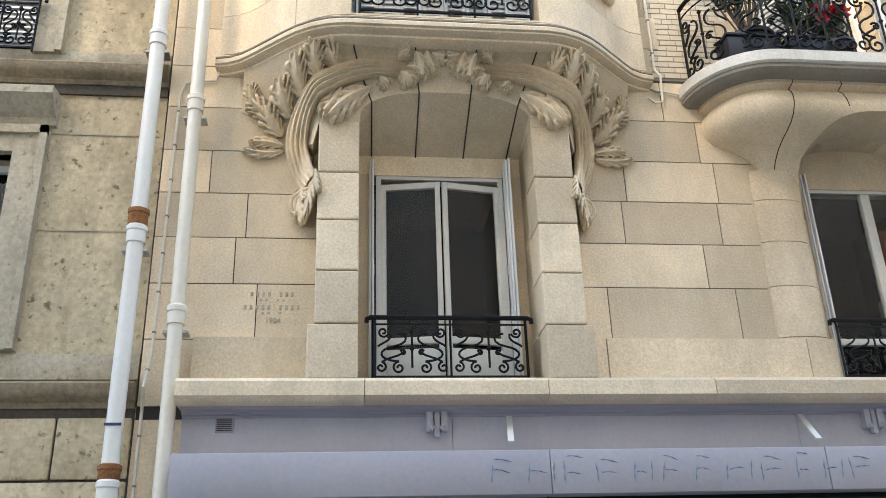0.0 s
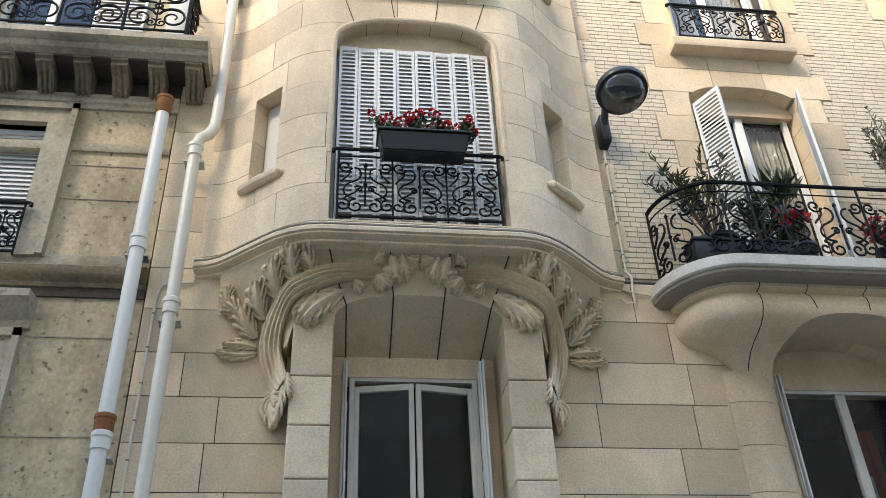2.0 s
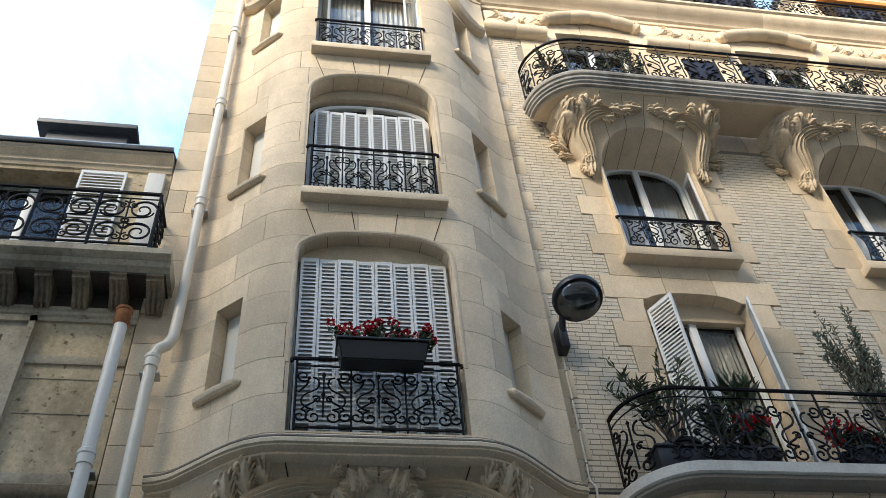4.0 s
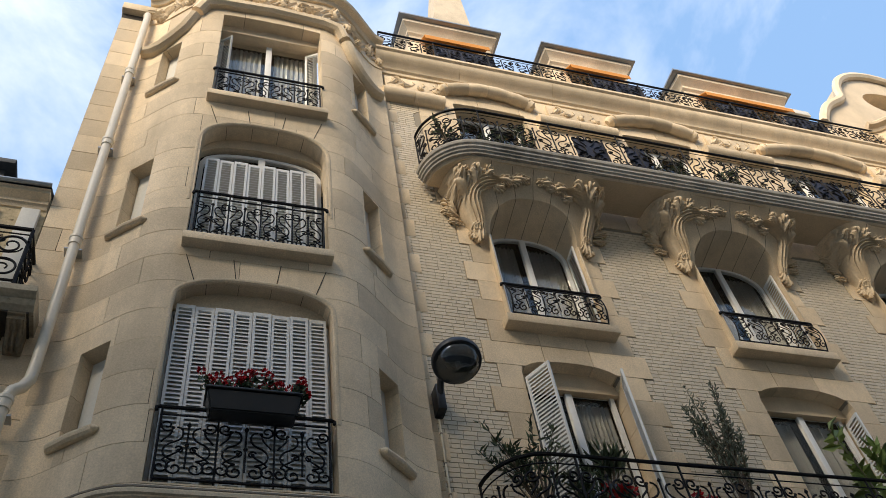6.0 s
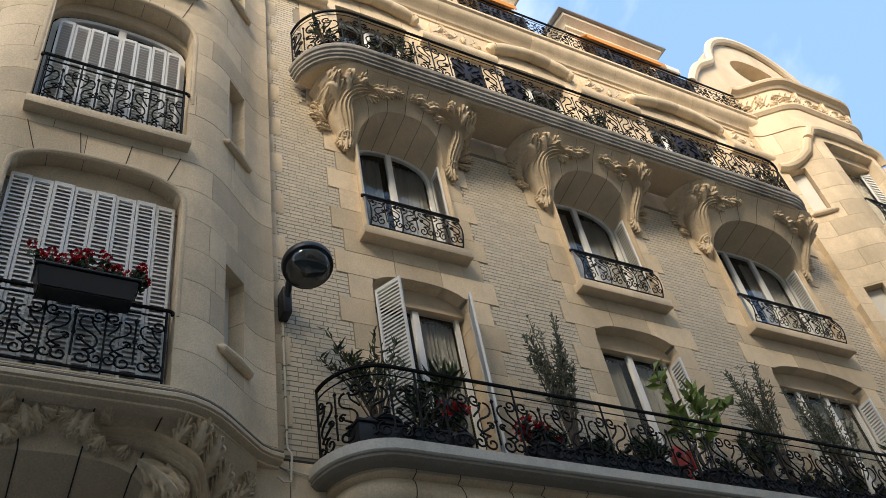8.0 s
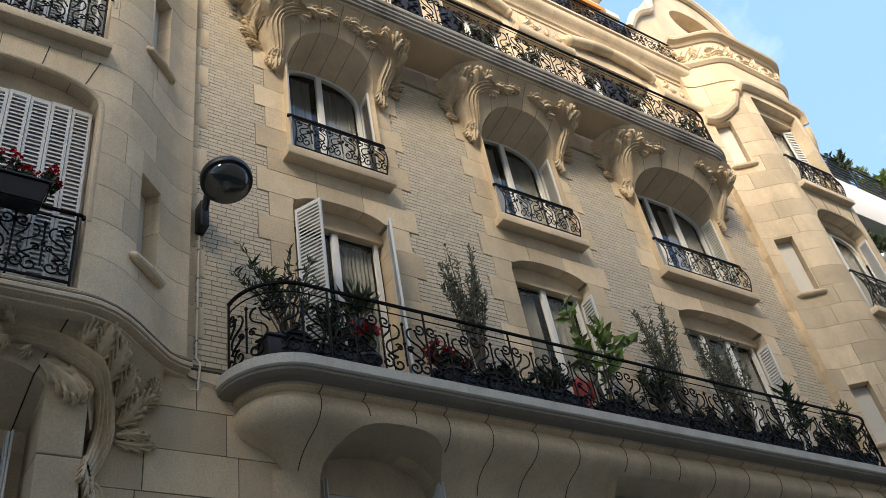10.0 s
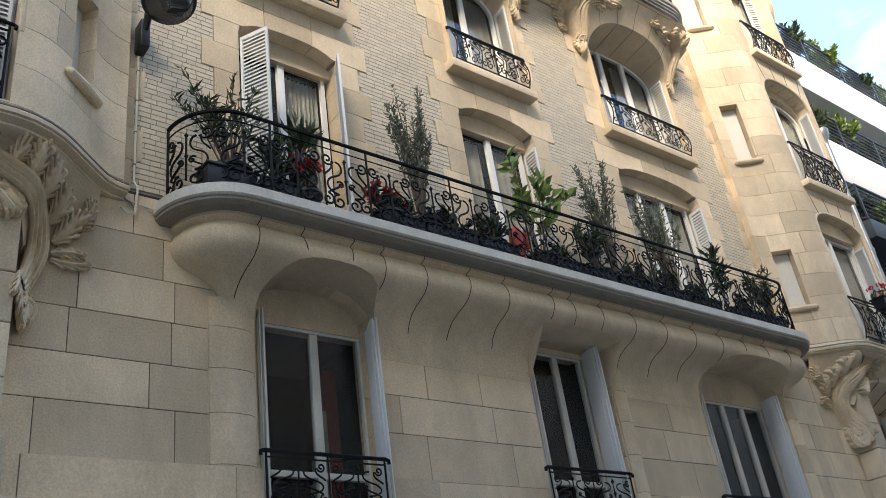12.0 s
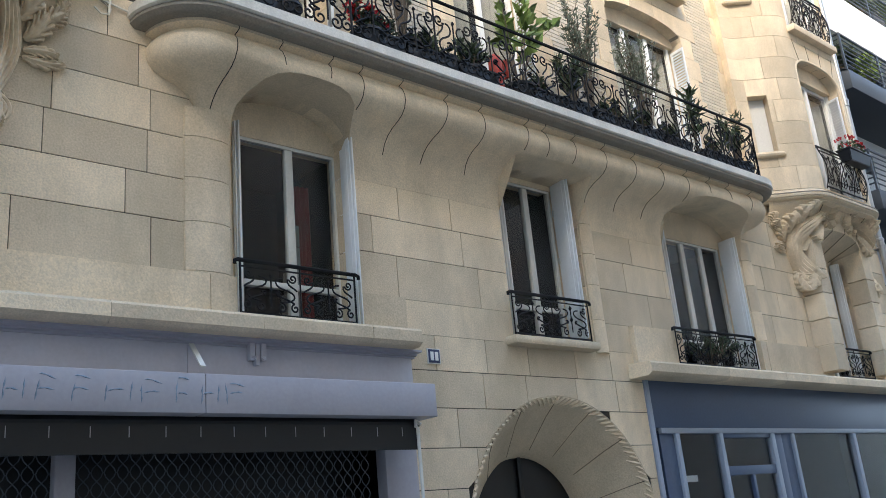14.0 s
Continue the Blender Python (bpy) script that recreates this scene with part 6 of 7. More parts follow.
# ---- street lamp on the brick wall ----
lamp = thing("street_lamp", "dark round street lamp bracketed to the brick wall", "street lamp")
part("wall_bracket", bx(2.03, 2.13, -0.06, 0.12, 7.98, 8.34, 0.015), LAMP_BODY, lamp)
bm = bmesh.new()
tube(bm, [(2.08, -0.03, 8.20), (2.08, -0.12, 8.34), (2.10, -0.26, 8.42)], 0.04, 8)
part("arm", bm, LAMP_BODY, lamp)
mh = Matrix.Translation((2.14, -0.50, 8.26)) @ Vector((0.03, 0.30, 0.95)).to_track_quat("Z", "Y").to_matrix().to_4x4()
bm = bmesh.new()
lathe(bm, [(0.262, -0.04), (0.270, -0.02), (0.270, 0.03), (0.255, 0.06), (0.20, 0.13), (0.12, 0.18), (0.06, 0.20), (0.045, 0.24), (0.02, 0.25)], 32, mh)
part("housing", bm, LAMP_BODY, lamp)
bm = bmesh.new()
lathe(bm, [(0.236, -0.02), (0.236, -0.041), (0.222, -0.10), (0.17, -0.155), (0.09, -0.185), (0.004, -0.19)], 32, mh)
part("glass_bowl", bm, LAMP_GLASS, lamp).visible_shadow = False
bm = bmesh.new()
lathe(bm, [(0.240, -0.038), (0.215, -0.005), (0.17, 0.02), (0.10, 0.035), (0.01, 0.04)], 28, mh)
part("reflector", bm, LAMP_INNER, lamp)
bm = bmesh.new()
lathe(bm, [(0.05, 0.045), (0.05, 0.01), (0.035, 0.0), (0.004, -0.002)], 14, mh)
part("bulb_holder", bm, LAMP_BODY, lamp)
bm = bmesh.new()
lathe(bm, [(0.03, 0.0), (0.05, -0.03), (0.05, -0.07), (0.03, -0.10), (0.004, -0.11)], 14, mh)
part("bulb", bm, LAMP_GLASS, lamp).visible_shadow = False

# ---- foliage ----
def leaf_blade(bm, p, d, l, w, rng):
    d = d.normalized()
    side = d.cross(Vector((rng.uniform(-1, 1), rng.uniform(-1, 1), rng.uniform(-0.3, 1)))).normalized() * w
    nn = d.cross(side).normalized() * l * 0.12
    a = bm.verts.new(p)
    b = bm.verts.new(p + d * l * 0.45 + side + nn)
    c = bm.verts.new(p + d * l - nn)
    e = bm.verts.new(p + d * l * 0.45 - side + nn)
    bm.faces.new((a, b, c))
    bm.faces.new((a, c, e))


def shrub(name, label, x, y, z, h, spread, stems, leaves, ll, lw, mat, seed, pot=0.17, flowers=None, whorl=True, lean=(0, 0)):
    """A potted plant: pot, stems and a crown of separate leaves."""
    rng = random.Random(seed)
    t = thing(name, label, "potted plant", group="balcony plants", m=pose(x, y, z))
    if pot:
        bm = bmesh.new()
        lathe(bm, [(pot * 0.75, 0.0), (pot * 0.95, pot * 1.4), (pot * 1.05, pot * 1.42), (pot * 1.05, pot * 1.6), (pot * 0.9, pot * 1.6), (pot * 0.85, pot * 1.45)], 16)
        part("pot", bm, POT, t)
    z0 = pot * 1.3 if pot else 0.0
    bl = bmesh.new()
    bfl = bmesh.new()
    for k in range(stems):
        a = rng.uniform(0, 2 * math.pi)
        tip = Vector((math.cos(a) * spread * rng.uniform(0.3, 1.0) + lean[0], math.sin(a) * spread * 0.45 * rng.uniform(0.3, 1.0) + lean[1], h * rng.uniform(0.65, 1.0)))
        base = Vector((rng.uniform(-0.03, 0.03), rng.uniform(-0.03, 0.03), z0))
        mid = base.lerp(tip, 0.5) + Vector((rng.uniform(-0.06, 0.06), rng.uniform(-0.04, 0.04), 0.08 * h))
        pts = [base, base.lerp(mid, 0.5), mid, mid.lerp(tip, 0.5) + Vector((0, 0, 0.02)), tip]
        bs = bmesh.new()
        tube(bs, pts, [0.010, 0.009, 0.007, 0.005, 0.002], 5)
        part("stem", bs, BARK, t)
        for j in range(leaves):
            u = rng.uniform(0.35, 1.0)
            i = min(3, int(u * 4))
            p = pts[i].lerp(pts[i + 1], u * 4 - i)
            d = (pts[i + 1] - pts[i]).normalized() * rng.uniform(0.2, 0.9) + Vector((rng.uniform(-1, 1), rng.uniform(-1, 1), rng.uniform(-0.4, 0.8)))
            leaf_blade(bl, p, d, ll * rng.uniform(0.6, 1.2), lw * rng.uniform(0.7, 1.2), rng)
        if flowers and rng.random() < flowers:
            for j in range(16):
                d = Vector((rng.uniform(-1, 1), rng.uniform(-1, 1), rng.uniform(-0.5, 1))).normalized()
                leaf_blade(bfl, tip + d * 0.02, d, 0.055, 0.024, rng)
    part("foliage", bl, mat, t, smooth=0)
    if flowers:
        part("blossom", bfl, RED, t, "red blossom", smooth=0)
    else:
        bfl.free()
    return t


BZ = 6.16
shrub("oleander", "tall oleander with narrow green leaves in a dark pot", 2.85, -0.30, BZ, 1.45, 0.58, 20, 20, 0.12, 0.012, LEAF, 1, 0.22)
shrub("oleander", "oleander with a red blossom in a dark pot", 3.38, -0.30, BZ, 0.95, 0.30, 14, 22, 0.12, 0.013, LEAF, 2, 0.17, flowers=0.2)
shrub("geranium", "red flowering geranium in a black pot", 3.62, -0.42, BZ, 0.66, 0.18, 11, 14, 0.07, 0.03, LEAF, 3, 0.15, flowers=0.7)
cd = shrub("cordyline", "spiky green cordyline on a dark stand", 3.70, -0.22, 6.92, 0.50, 0.17, 8, 13, 0.24, 0.014, LEAF, 4, 0.0)
part("stand", bx(-0.10, 0.10, -0.10, 0.10, -0.755, 0.03, 0.01), POT, cd, "tall dark stand")
shrub("geranium", "red flowering geranium in a black pot", 4.62, -0.38, BZ, 0.62, 0.26, 18, 16, 0.07, 0.03, LEAF, 5, 0.18, flowers=0.8)
shrub("olive_tree", "silvery young olive tree in a dark pot", 5.16, -0.30, BZ, 2.35, 0.40, 30, 60, 0.075, 0.011, LEAF_GREY, 6, 0.22)
shrub("shrub", "dense green shrub in a dark box", 5.70, -0.30, BZ, 0.62, 0.36, 22, 26, 0.08, 0.015, LEAF, 7, 0.2)
for k, x in enumerate((4.80, 5.40, 6.05, 7.25, 8.6, 9.35, 9.95, 11.1)):
    shrub("shrub", "low leafy plant growing out of a dark plant box", x, -0.40, BZ + 0.22, 0.26 + 0.06 * (k % 3), 0.24, 14, 16, 0.075, 0.016, LEAF, 120 + k, 0.0, flowers=0.12 if k in (0, 3) else None)
fig = shrub("fig_tree", "young fig tree with large bright green leaves", 6.95, -0.32, BZ, 1.90, 0.60, 9, 15, 0.21, 0.062, LEAF_LIGHT, 8, 0.2, lean=(0.25, 0))
shrub("shrub", "bushy green plant in a dark box", 6.15, -0.3, BZ, 0.75, 0.30, 16, 24, 0.09, 0.02, LEAF, 9, 0.2)
shrub("olive_tree", "thin olive tree in a dark pot", 8.38, -0.30, BZ, 2.25, 0.42, 24, 46, 0.085, 0.012, LEAF_GREY, 10, 0.2)
shrub("shrub", "green oleander bush in a dark box", 8.0, -0.3, BZ, 1.1, 0.36, 18, 24, 0.12, 0.014, LEAF, 11, 0.2)
shrub("olive_tree", "spreading olive tree in a dark pot", 9.62, -0.30, BZ, 2.0, 0.60, 30, 46, 0.085, 0.012, LEAF_GREY, 12, 0.2)
shrub("palm", "small palm like plant on a bare stem", 10.72, -0.34, BZ, 1.36, 0.18, 5, 16, 0.22, 0.022, LEAF, 13, 0.16)
shrub("shrub", "low dry shrub in a dark pot", 9.1, -0.3, BZ, 0.7, 0.3, 14, 20, 0.07, 0.014, LEAF_GREY, 14, 0.18)
shrub("oleander", "oleander at the balcony's end in a dark pot", 11.9, -0.30, BZ, 1.35, 0.34, 18, 26, 0.12, 0.014, LEAF, 15, 0.2)
for k, (x, w) in enumerate(((2.78, 0.5), (3.32, 0.42), (4.75, 0.55), (5.42, 0.72), (6.12, 0.60), (7.30, 0.55), (7.85, 0.5), (8.55, 0.75), (9.3, 0.6), (10.0, 0.6), (11.0, 0.7), (11.7, 0.5))):
    pb = thing("planter_box", "long dark plant box standing on the balcony", "planter", group="dark plant boxes", m=pose(x, -0.38, BZ))
    part("trough", bx(-w / 2, w / 2, -0.13, 0.13, 0.0, 0.24, 0.015), POT, pb)
    part("rim", bx(-w / 2 - 0.015, w / 2 + 0.015, -0.145, 0.145, 0.241, 0.27, 0.008), POT, pb)
can = thing("watering_can", "tall red metal can behind the railing", "can", m=pose(6.62, -0.28, BZ))
bm = bmesh.new()
lathe(bm, [(0.08, 0.0), (0.085, 0.02), (0.08, 0.60), (0.07, 0.66), (0.03, 0.70)], 16)
part("body", bm, RED_CLOTH, can)
part("handle", bx(-0.015, 0.015, -0.2, -0.12, 0.3, 0.55, 0.01), RED_CLOTH, can)
chair = thing("garden_chair", "white wire garden chair on the balcony", "chair", m=pose(10.3, -0.1, BZ))
bm = bmesh.new()
for k in range(9):
    a = -1.0 + 2.0 * k / 8
    tube(bm, [(0.22 * math.sin(a), 0.18, 0.42), (0.24 * math.sin(a), 0.22, 0.84 - 0.1 * abs(a))], 0.007, 5)
tube(bm, [(0.24 * math.sin(-1 + 2 * k / 10), 0.22, 0.84 - 0.1 * abs(-1 + 2 * k / 10)) for k in range(11)], 0.012, 6)
part("backrest", bm, WHITE, chair)
bm = bmesh.new()
lathe(bm, [(0.01, 0.41), (0.22, 0.41), (0.22, 0.43), (0.01, 0.43)], 18)
part("seat", bm, WHITE, chair)
for sx, sy in ((-1, -1), (1, -1), (-1, 1), (1, 1)):
    bm = bmesh.new()
    tube(bm, [(sx * 0.16, sy * 0.14, 0.41), (sx * 0.20, sy * 0.18, 0.0)], 0.010, 6)
    part("leg", bm, WHITE, chair)

# shutters standing open at the first balcony window
for dx, ang in ((-0.64, -62), (0.62, -118)):
    sh = thing("shutter", "white louvred shutter standing open over the balcony", "shutter", group="open shutters", m=pose(CM + dx, 0.10, 6.40))
    shutter_leaf(sh, 0.0, 0.36, 0, 2.32, m=pose(0, 0, 0, 0, 0, ang))
for c, h in FLOOR_X[1:]:
    sh = thing("shutter", "white louvred shutter folded beside the balcony window", "shutter", group="folded shutters", m=pose(c + h - 0.02, 0.34, 6.40))
    shutter_leaf(sh, 0.0, 0.26, 0, 2.30, m=pose(0, 0, 0, 0, 0, -96))

# flower boxes on the bay rails
def flower_box(m, label, seed, n=26):
    f = thing("flower_box", label, "flower box", group="flower boxes", m=m)
    bm = bmesh.new()
    v0 = [(-0.37, -0.09, 0.0), (0.37, -0.09, 0.0), (0.37, 0.09, 0.0), (-0.37, 0.09, 0.0)]
    v1 = [(-0.41, -0.12, 0.21), (0.41, -0.12, 0.21), (0.41, 0.12, 0.21), (-0.41, 0.12, 0.21)]
    lo = [bm.verts.new(p) for p in v0]
    hi = [bm.verts.new(p) for p in v1]
    bm.faces.new(lo[::-1])
    bm.faces.new(hi)
    for k in range(4):
        bm.faces.new((lo[k], lo[(k + 1) % 4], hi[(k + 1) % 4], hi[k]))
    bmesh.ops.bevel(bm, geom=list(bm.edges), offset=0.012, segments=2, affect="EDGES")
    part("trough", bm, BLACK, f)
    bm = bmesh.new()
    box(bm, -0.425, 0.425, -0.135, 0.135, 0.211, 0.235, 0.006)
    part("rim", bm, BLACK, f)
    rng = random.Random(seed)
    bl, bs, bf_ = bmesh.new(), bmesh.new(), bmesh.new()
    for k in range(n):
        x = rng.uniform(-0.42, 0.42)
        y = rng.uniform(-0.10, 0.08)
        hgt = rng.uniform(0.08, 0.24) if abs(x) > 0.12 else rng.uniform(0.12, 0.30)
        tip = Vector((x * 1.15, y - 0.02, 0.22 + hgt))
        tube(bs, [(x, y, 0.21), tuple(tip)], [0.004, 0.002], 4)
        for j in range(7):
            p = Vector((x, y, 0.21)).lerp(tip, rng.uniform(0.0, 0.75))
            leaf_blade(bl, p, Vector((rng.uniform(-1, 1), rng.uniform(-1, 0.6), rng.uniform(-0.2, 0.6))), 0.07, 0.03, rng)
        for j in range(22):
            d = Vector((rng.uniform(-1, 1), rng.uniform(-1, 1), rng.uniform(-0.6, 1))).normalized()
            leaf_blade(bf_, tip + d * 0.018, d, 0.034, 0.017, rng)
    part("stems", bs, LEAF, f)
    part("foliage", bl, LEAF, f, smooth=0)
    part("blossom", bf_, RED, f, "red geranium heads", smooth=0)


flower_box(pose(0.03, -0.74, 7.02), "black flower box of red geraniums hung on the bay rail", 41, 40)
flower_box(pose(CE + 0.5, -0.74, 7.02), "dark flower box of red geraniums on the far bay rail", 42, 18)

# greenery on the upper balcony and dark screens on its rail
for x, s, hgt in ((2.75, 51, 1.0), (3.5, 52, 0.8), (4.1, 53, 1.25), (6.6, 54, 0.9), (7.7, 55, 1.25), (11.6, 56, 1.15)):
    shrub("shrub", "straggling green plant on the upper balcony", x, -0.35, 12.645, hgt, 0.35, 14, 22, 0.09, 0.014, LEAF, s, 0.16)
for x, w in ((4.95, 0.55), (5.75, 0.35), (9.3, 0.55)):
    sc = thing("screen", "dark cloth screen tied to the upper railing", "screen", group="railing screens")
    part("cloth", bx(x - w / 2, x + w / 2, -0.63, -0.622, 12.72, 13.32, 0.002), NAVY, sc)
    part("hem", bx(x - w / 2, x + w / 2, -0.634, -0.618, 13.322, 13.35, 0.003), NAVY, sc)
for x0, x1 in ((3.0, 4.2), (6.2, 7.3), (9.0, 9.9), (10.6, 11.6)):
    sc = thing("screen", "navy canvas screen behind the roof railing", "screen", group="railing screens")
    part("cloth", bx(x0, x1, -0.052, -0.045, 16.385, 16.98, 0.002), NAVY, sc)
    part("hem", bx(x0, x1, -0.056, -0.041, 16.982, 17.01, 0.003), NAVY, sc)
hedge = shrub("window_plants", "small green plants along the wide window rail", 10.62, 0.0, 3.30, 0.34, 0.85, 60, 14, 0.06, 0.016, LEAF, 61, 0.0)

# ---- shop with the grey awning box ----
shop = thing("shopfront", "closed grey shop with awning cassette and grille", "shopfront", kind="structure")
part("fascia_panel", bx(-2.0, 0.0, -0.06, 0.02, 2.55, 3.10, 0.003), SHOP_GREY, shop)
part("fascia_panel", bx(0.003, 2.75, -0.06, 0.02, 2.55, 3.10, 0.003), SHOP_GREY, shop)
part("fascia_panel", bx(2.753, 5.12, -0.06, 0.02, 2.55, 3.10, 0.003), SHOP_GREY, shop)
bm = bmesh.new()
sweep(bm, Path([(-2.0, 0.0), (5.15, 0.0)]), [(0.0, 3.09), (0.075, 3.09), (0.075, 3.105), (0.12, 3.11), (0.12, 3.125), (0.20, 3.13), (0.20, 3.148), (0.0, 3.148)])
part("fascia_moulding", bm, SHOP_BOX, shop)
part("awning_cassette", bx(-1.97, 0.62, -0.56, -0.08, 2.44, 2.745, 0.008), SHOP_BOX, shop)
part("awning_cassette", bx(0.623, 2.66, -0.56, -0.08, 2.44, 2.745, 0.008), SHOP_BOX, shop)
part("awning_cassette", bx(2.663, 4.97, -0.56, -0.08, 2.44, 2.745, 0.008), SHOP_BOX, shop)
bm = bmesh.new()
tube(bm, [(-1.9, -0.34, 2.40), (4.85, -0.34, 2.40)], 0.07, 10)
part("awning_roll", bm, BLACK, shop, "rolled black awning cloth")
part("valance", bx(-1.9, 4.85, -0.425, -0.42, 2.16, 2.38), BLACK, shop)
for k in range(24):
    x = -1.8 + 0.28 * k
    part("valance_tab", bx(x, x + 0.005, -0.430, -0.426, 2.28, 2.36), SHOP_BOX, shop, smooth=0)
part("side_pilaster", bx(4.72, 5.10, -0.05, 0.1, 0.14, 2.5, 0.006), SHOP_BOX, shop)
part("side_pilaster", bx(-2.0, -1.75, -0.05, 0.1, 0.14, 2.5, 0.006), SHOP_BOX, shop)
part("mid_post", bx(1.75, 1.90, 0.0, 0.1, 0.14, 2.5, 0.006), SHOP_BOX, shop)
# flat black sheet paints the unlit depth behind the grille
part("unlit_shop_backing", bx(-1.75, 4.72, 0.45, 0.5, 0.14, 2.5), BLACK, shop)
bm = bmesh.new()
tube(bm, [(4.80, -0.46, 2.36), (4.80, -0.46, 0.9)], 0.016, 8)
part("crank_rod", bm, WHITE_OLD, shop, "white awning crank rod")
bm = bmesh.new()
tube(bm, [(4.78, -0.46, 2.36), (4.80, -0.44, 2.42), (4.84, -0.46, 2.38)], 0.018, 6)
part("crank_hook", bm, WHITE_OLD, shop)
bm = bmesh.new()
for k in range(64):
    x = -1.75 + 0.1 * k
    for ph in (0, math.pi):
        tube(bm, [(x + 0.05 + 0.045 * math.sin(ph + j * math.pi / 4), 0.12, 1.0 + 0.032 * j) for j in range(42)], 0.006, 3)
grille = part("grille", bm, CHARCOAL, shop, "diamond mesh roller grille", smooth=0)
part("vent_grille", bx(-1.755, -1.625, -0.072, -0.06, 2.985, 3.095, 0.003), SHOP_BOX, shop)
for k in range(7):
    part("vent_slat", bx(-1.745, -1.635, -0.078, -0.072, 2.995 + 0.014 * k, 3.001 + 0.014 * k), BLACK, shop, smooth=0)
for x in (-0.12, 3.37):
    bm = bmesh.new()
    box(bm, x - 0.075, x + 0.075, -0.10, -0.06, 3.10 - 0.02, 3.10 + 0.0)
    for dx in (-0.055, 0.055):
        box(bm, x + dx - 0.025, x + dx + 0.025, -0.13, -0.06, 2.97, 3.12, 0.006)
        tube(bm, [(x + dx, -0.13, 3.0), (x + dx * 0.7, -0.15, 2.98), (x + dx * 0.4, -0.14, 3.0)], 0.014, 6)
    box(bm, x - 0.02, x + 0.02, -0.12, -0.06, 2.93, 3.12, 0.004)
    part("awning_bracket", bm, SHOP_GREY, shop, "pale metal awning bracket")
for x in (0.44, 2.78):
    bm = bmesh.new()
    box(bm, -0.022, 0.022, -0.006, 0.006, 0.0, 0.42)
    bm.transform(pose(x, -0.07, 3.09) @ pose(0, 0, 0, 128, 0, 0) @ pose(0, 0, 0, 0, -8, 0))
    part("stay_strip", bm, WHITE_OLD, shop, "pale slanting metal stay")
# traces of removed lettering on the cassette: plain strokes
rng = random.Random(19)
gx = 0.20
for k in range(12):
    w = rng.uniform(0.12, 0.20)
    strokes = [((0.0, 0.0), (rng.uniform(-0.02, 0.03), rng.uniform(0.16, 0.21)))]
    strokes.append(((0.01, rng.uniform(0.16, 0.20)), (w, rng.uniform(0.15, 0.20))) if k % 3 != 1 else ((w, 0.01), (w + 0.015, 0.19)))
    strokes.append(((0.01, rng.uniform(0.07, 0.11)), (w * 0.9, rng.uniform(0.08, 0.12))))
    for (x0, z0), (x1, z1) in strokes:
        bm = bmesh.new()
        pts = [(gx + x0 + (x1 - x0) * q / 5 + rng.uniform(-0.003, 0.003), -0.556, 2.50 + z0 + (z1 - z0) * q / 5 + 0.008 * math.sin(q)) for q in range(6)]
        tube(bm, pts, [0.003, 0.010, 0.007, 0.011, 0.006, 0.002], 4)
        part("ghost_stroke", bm, GRAFFITI, shop, "faded teal stroke", smooth=0)
    gx += w + 0.082

# ---- blue shopfront ----
shop2 = thing("shopfront", "dark blue painted shopfront with pale trim", "shopfront", kind="structure")
part("fascia_board", bx(9.00, 17.0, 0.0, 0.08, 2.43, 3.03, 0.004), BLUE, shop2)
part("trim_rail", bx(9.12, 17.0, -0.025, 0.06, 2.36, 2.428, 0.004), BLUE_TRIM, shop2)
part("edge_trim", bx(8.93, 8.998, -0.03, 0.10, 0.14, 3.03, 0.004), BLUE_TRIM, shop2)
xs = [9.12, 9.42, 9.50, 10.42, 10.50, 11.75, 11.85, 12.1, 12.35, 12.42, 14.3, 14.4, 16.9]
for k, (a, b) in enumerate(zip(xs, xs[1:])):
    if b - a < 0.11:
        part("post", bx(a, b, -0.02, 0.08, 0.14, 2.40, 0.004), BLUE_TRIM, shop2)
    elif b - a < 0.35:
        part("panel", bx(a, b, 0.02, 0.06, 0.14, 2.40, 0.004), BLUE, shop2)
    else:
        g = part("shop_pane", bx(a, b, 0.045, 0.055, 0.5, 2.40), GLASS, shop2)
        g.visible_shadow = False
        part("stall_riser", bx(a, b, 0.02, 0.08, 0.14, 0.5, 0.004), BLUE, shop2)
part("door_head", bx(10.5, 11.75, 0.0, 0.06, 2.30, 2.40, 0.004), BLUE, shop2)
part("door_mid_rail", bx(10.5, 11.75, 0.0, 0.06, 1.80, 1.92, 0.004), BLUE, shop2)
part("door_muntin", bx(11.10, 11.16, 0.0, 0.06, 0.3, 1.80, 0.004), BLUE, shop2)
# added linings, near-black for the shade inside the shop
part("unlit_shop_backing", bx(9.12, 17.0, 1.5, 1.6, 0.14, 3.1), ROOM_SHADE, shop2)
part("shop_side", bx(16.93, 17.03, 0.1, 1.6, 0.14, 3.1), ROOM_SHADE, shop2)
part("shop_ceiling", bx(9.12, 17.0, 0.1, 1.5, 3.0, 3.08), ROOM_SHADE, shop2)
part("notice", bx(9.55, 9.85, 0.06, 0.065, 1.75, 1.83), WHITE, shop2, "white lettering strip on the pane")

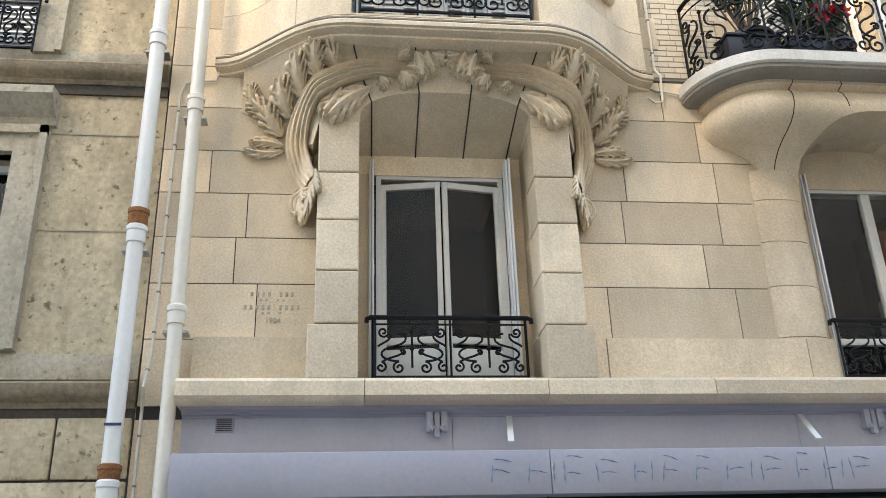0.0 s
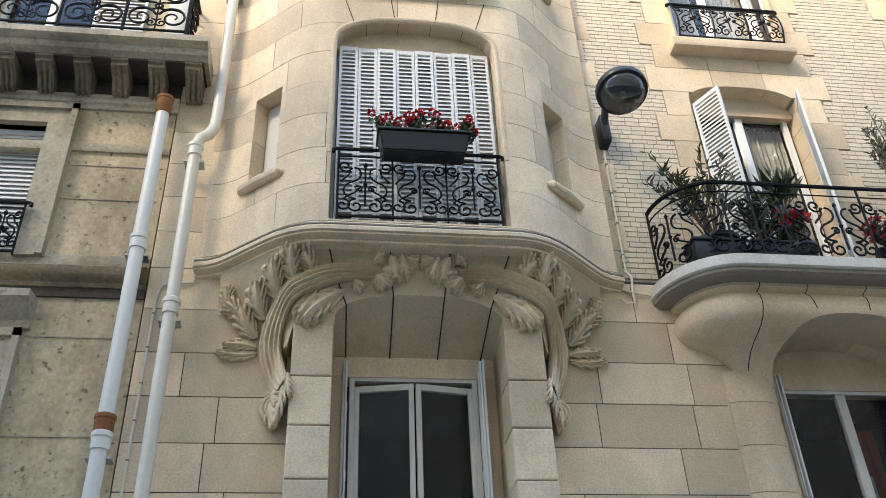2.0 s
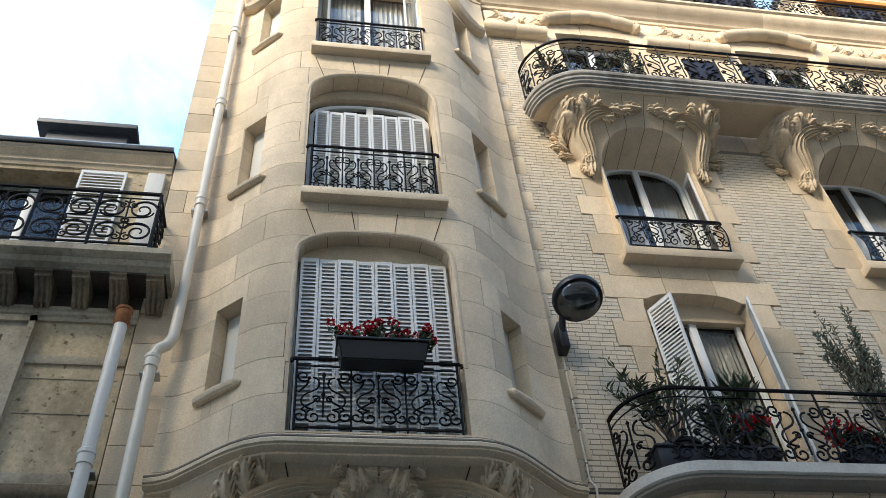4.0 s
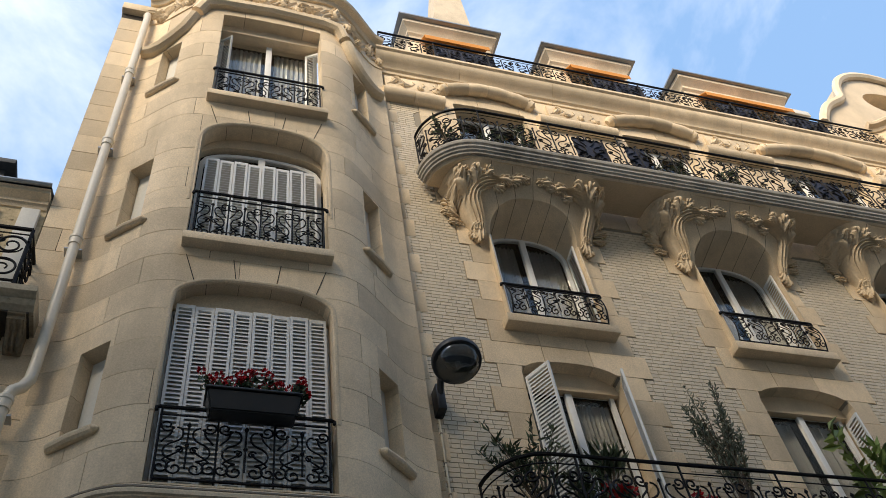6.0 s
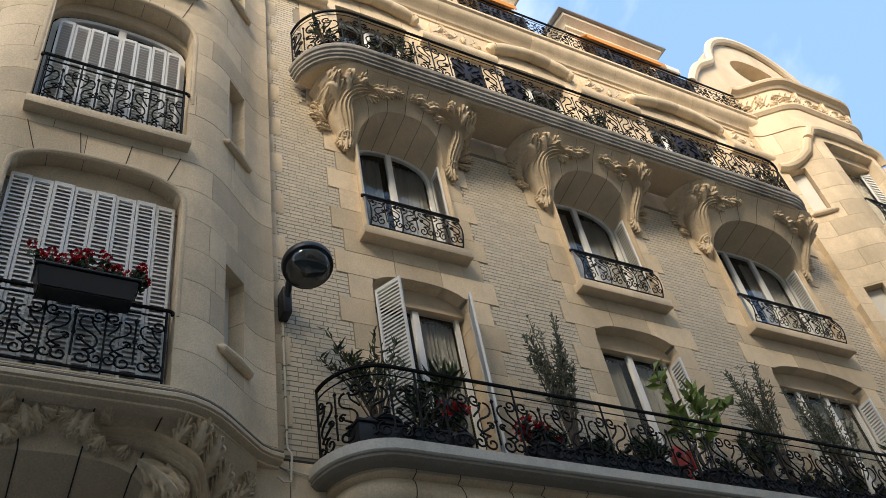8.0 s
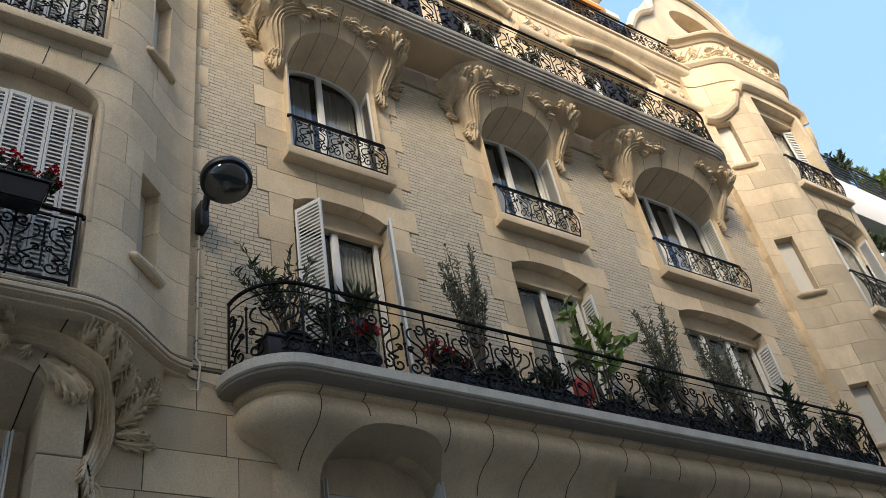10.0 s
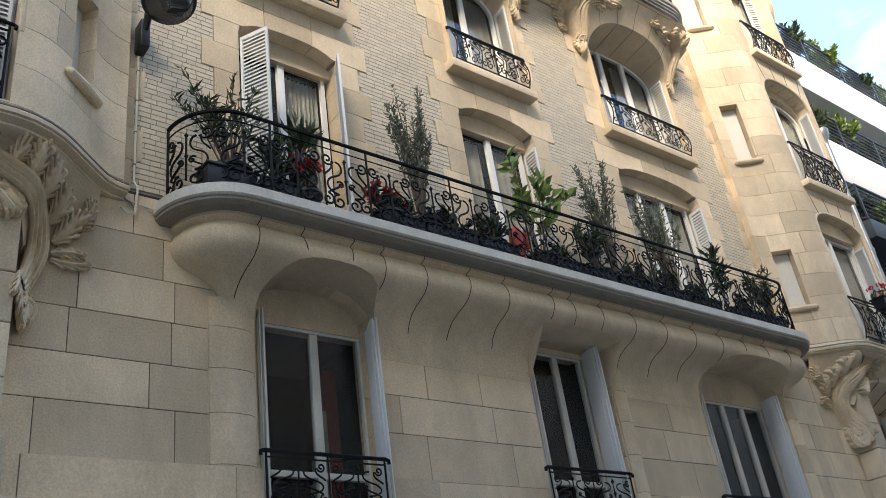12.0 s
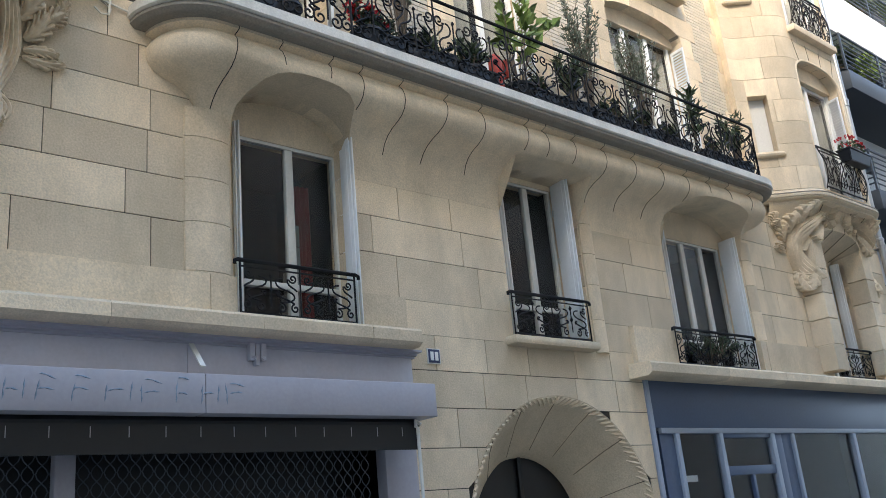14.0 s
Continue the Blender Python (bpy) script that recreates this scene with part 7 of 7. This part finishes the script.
# ---- plates and inscription ----
plate = thing("number_plate", "small blue enamel plate with pale bars", "sign")
part("plate", bx(5.375, 5.547, -0.014, 0.0, 3.065, 3.225, 0.003), WHITE_OLD, plate)
part("field", bx(5.385, 5.537, -0.018, -0.0145, 3.075, 3.215, 0.002), ENAMEL, plate)
part("bar", bx(5.410, 5.452, -0.0215, -0.0185, 3.10, 3.19), WHITE, plate, "pale bar", smooth=0)
part("bar", bx(5.470, 5.512, -0.0215, -0.0185, 3.10, 3.19), WHITE, plate, "pale bar", smooth=0)
ins = thing("inscription", "shallow carved lettering on the wall stone", "inscription", kind="structure")
for z0, w, hh in ((4.075, 0.36, 0.036), (4.035, 0.22, 0.014), (3.965, 0.46, 0.036), (3.93, 0.18, 0.014)):
    n = max(3, int(w / 0.042))
    for k in range(n):
        if k == n // 2:
            continue
        x = -1.38 - w / 2 + w * k / n
        part("letter_bar", bx(x, x + w / n * 0.45, -0.0035, 0.002, z0, z0 + hh), TRIM_OLD, ins, smooth=0)
td = bpy.data.curves.new("year", "FONT")
td.body = "1904"
td.size = 0.062
td.extrude = 0.003
td.align_x = "CENTER"
td.materials.append(TRIM_OLD)
yr = new("year", td)
yr.parent = ins
yr.matrix_basis = pose(-1.38, -0.003, 3.855, 90, 0, 0)

# ---- modern house beyond ----
mod = thing("modern_house", "white modern apartment house with planted balconies", "house")
part("wall", bx(17.15, 40.0, 1.0, 1.4, 0.0, 15.8, 0.01), MODERN, mod)
part("attic", bx(18.5, 40.0, 3.2, 3.6, 15.8, 18.5, 0.01), MODERN, mod)
for z in (3.6, 6.9, 9.6, 12.3, 15.0):
    d = -0.2 if z < 11 else 0.3
    sl = part("balcony", bx(17.35 if z > 11 else 17.45, 40.0, d, 1.0, z - (0.9 if z > 11 else 0.15), z + 0.28, 0.01), CHARCOAL if z < 11 else MODERN, mod, "dark edged balcony slab")
    for k in range(7):
        bm = bmesh.new()
        tube(bm, [(17.45, 0.95, z + 0.42 + 0.12 * k), (17.45, d + 0.03, z + 0.42 + 0.12 * k), (39.0, d + 0.03, z + 0.42 + 0.12 * k)], 0.016 if k < 6 else 0.03, 6)
        part("rail_bar", bm, CHARCOAL, sl)
    for k in range(12):
        part("rail_post", bx(17.45 + 1.8 * k - 0.02, 17.45 + 1.8 * k + 0.02, d + 0.01, d + 0.05, z + 0.281, z + 1.16), CHARCOAL, sl, smooth=0)
    for k in range(5):
        x = 18.0 + 3.6 * k
        wn_ = part("window", bx(x, x + 2.6, 0.94, 0.99, z + 0.4, z + 2.1, 0.01), CHARCOAL, mod)
        gp = part("pane", bx(x + 0.08, x + 2.52, 0.925, 0.935, z + 0.46, z + 2.04), GLASS, wn_)
for k, (x, y, z, s) in enumerate(((18.4, 0.5, 12.6, 1.0), (19.8, 0.5, 12.6, 1.2), (21.4, 0.55, 12.6, 1.0), (23.2, 0.5, 12.6, 1.2), (19.0, 0.55, 15.3, 1.3), (20.8, 0.5, 15.3, 1.4), (22.6, 0.5, 15.3, 1.1), (24.6, 0.5, 15.3, 1.4), (18.2, 0.2, 9.9, 1.1), (19.6, 0.3, 9.9, 1.2))):
    shrub("shrub", "leafy shrub on a modern planted terrace", x, y, z, 0.9 * s, 0.7 * s, 26, 40, 0.16, 0.045, LEAF_LIGHT if k % 2 else LEAF, 80 + k, 0.2)
mp = downpipe("downpipe", [(17.05, -0.12, 0.0), (17.05, -0.12, 11.75)], 0.06, STEEL, [(17.05, -0.12, 6.0), (17.05, -0.12, 9.0)], "metal downpipe with funnel head beside the modern house")
bm = bmesh.new()
lathe(bm, [(0.06, 11.7), (0.07, 11.78), (0.13, 11.9), (0.15, 12.0), (0.15, 12.06), (0.12, 12.06)], 18, Matrix.Translation((17.05, -0.12, 0)))
part("funnel", bm, STEEL, mp)
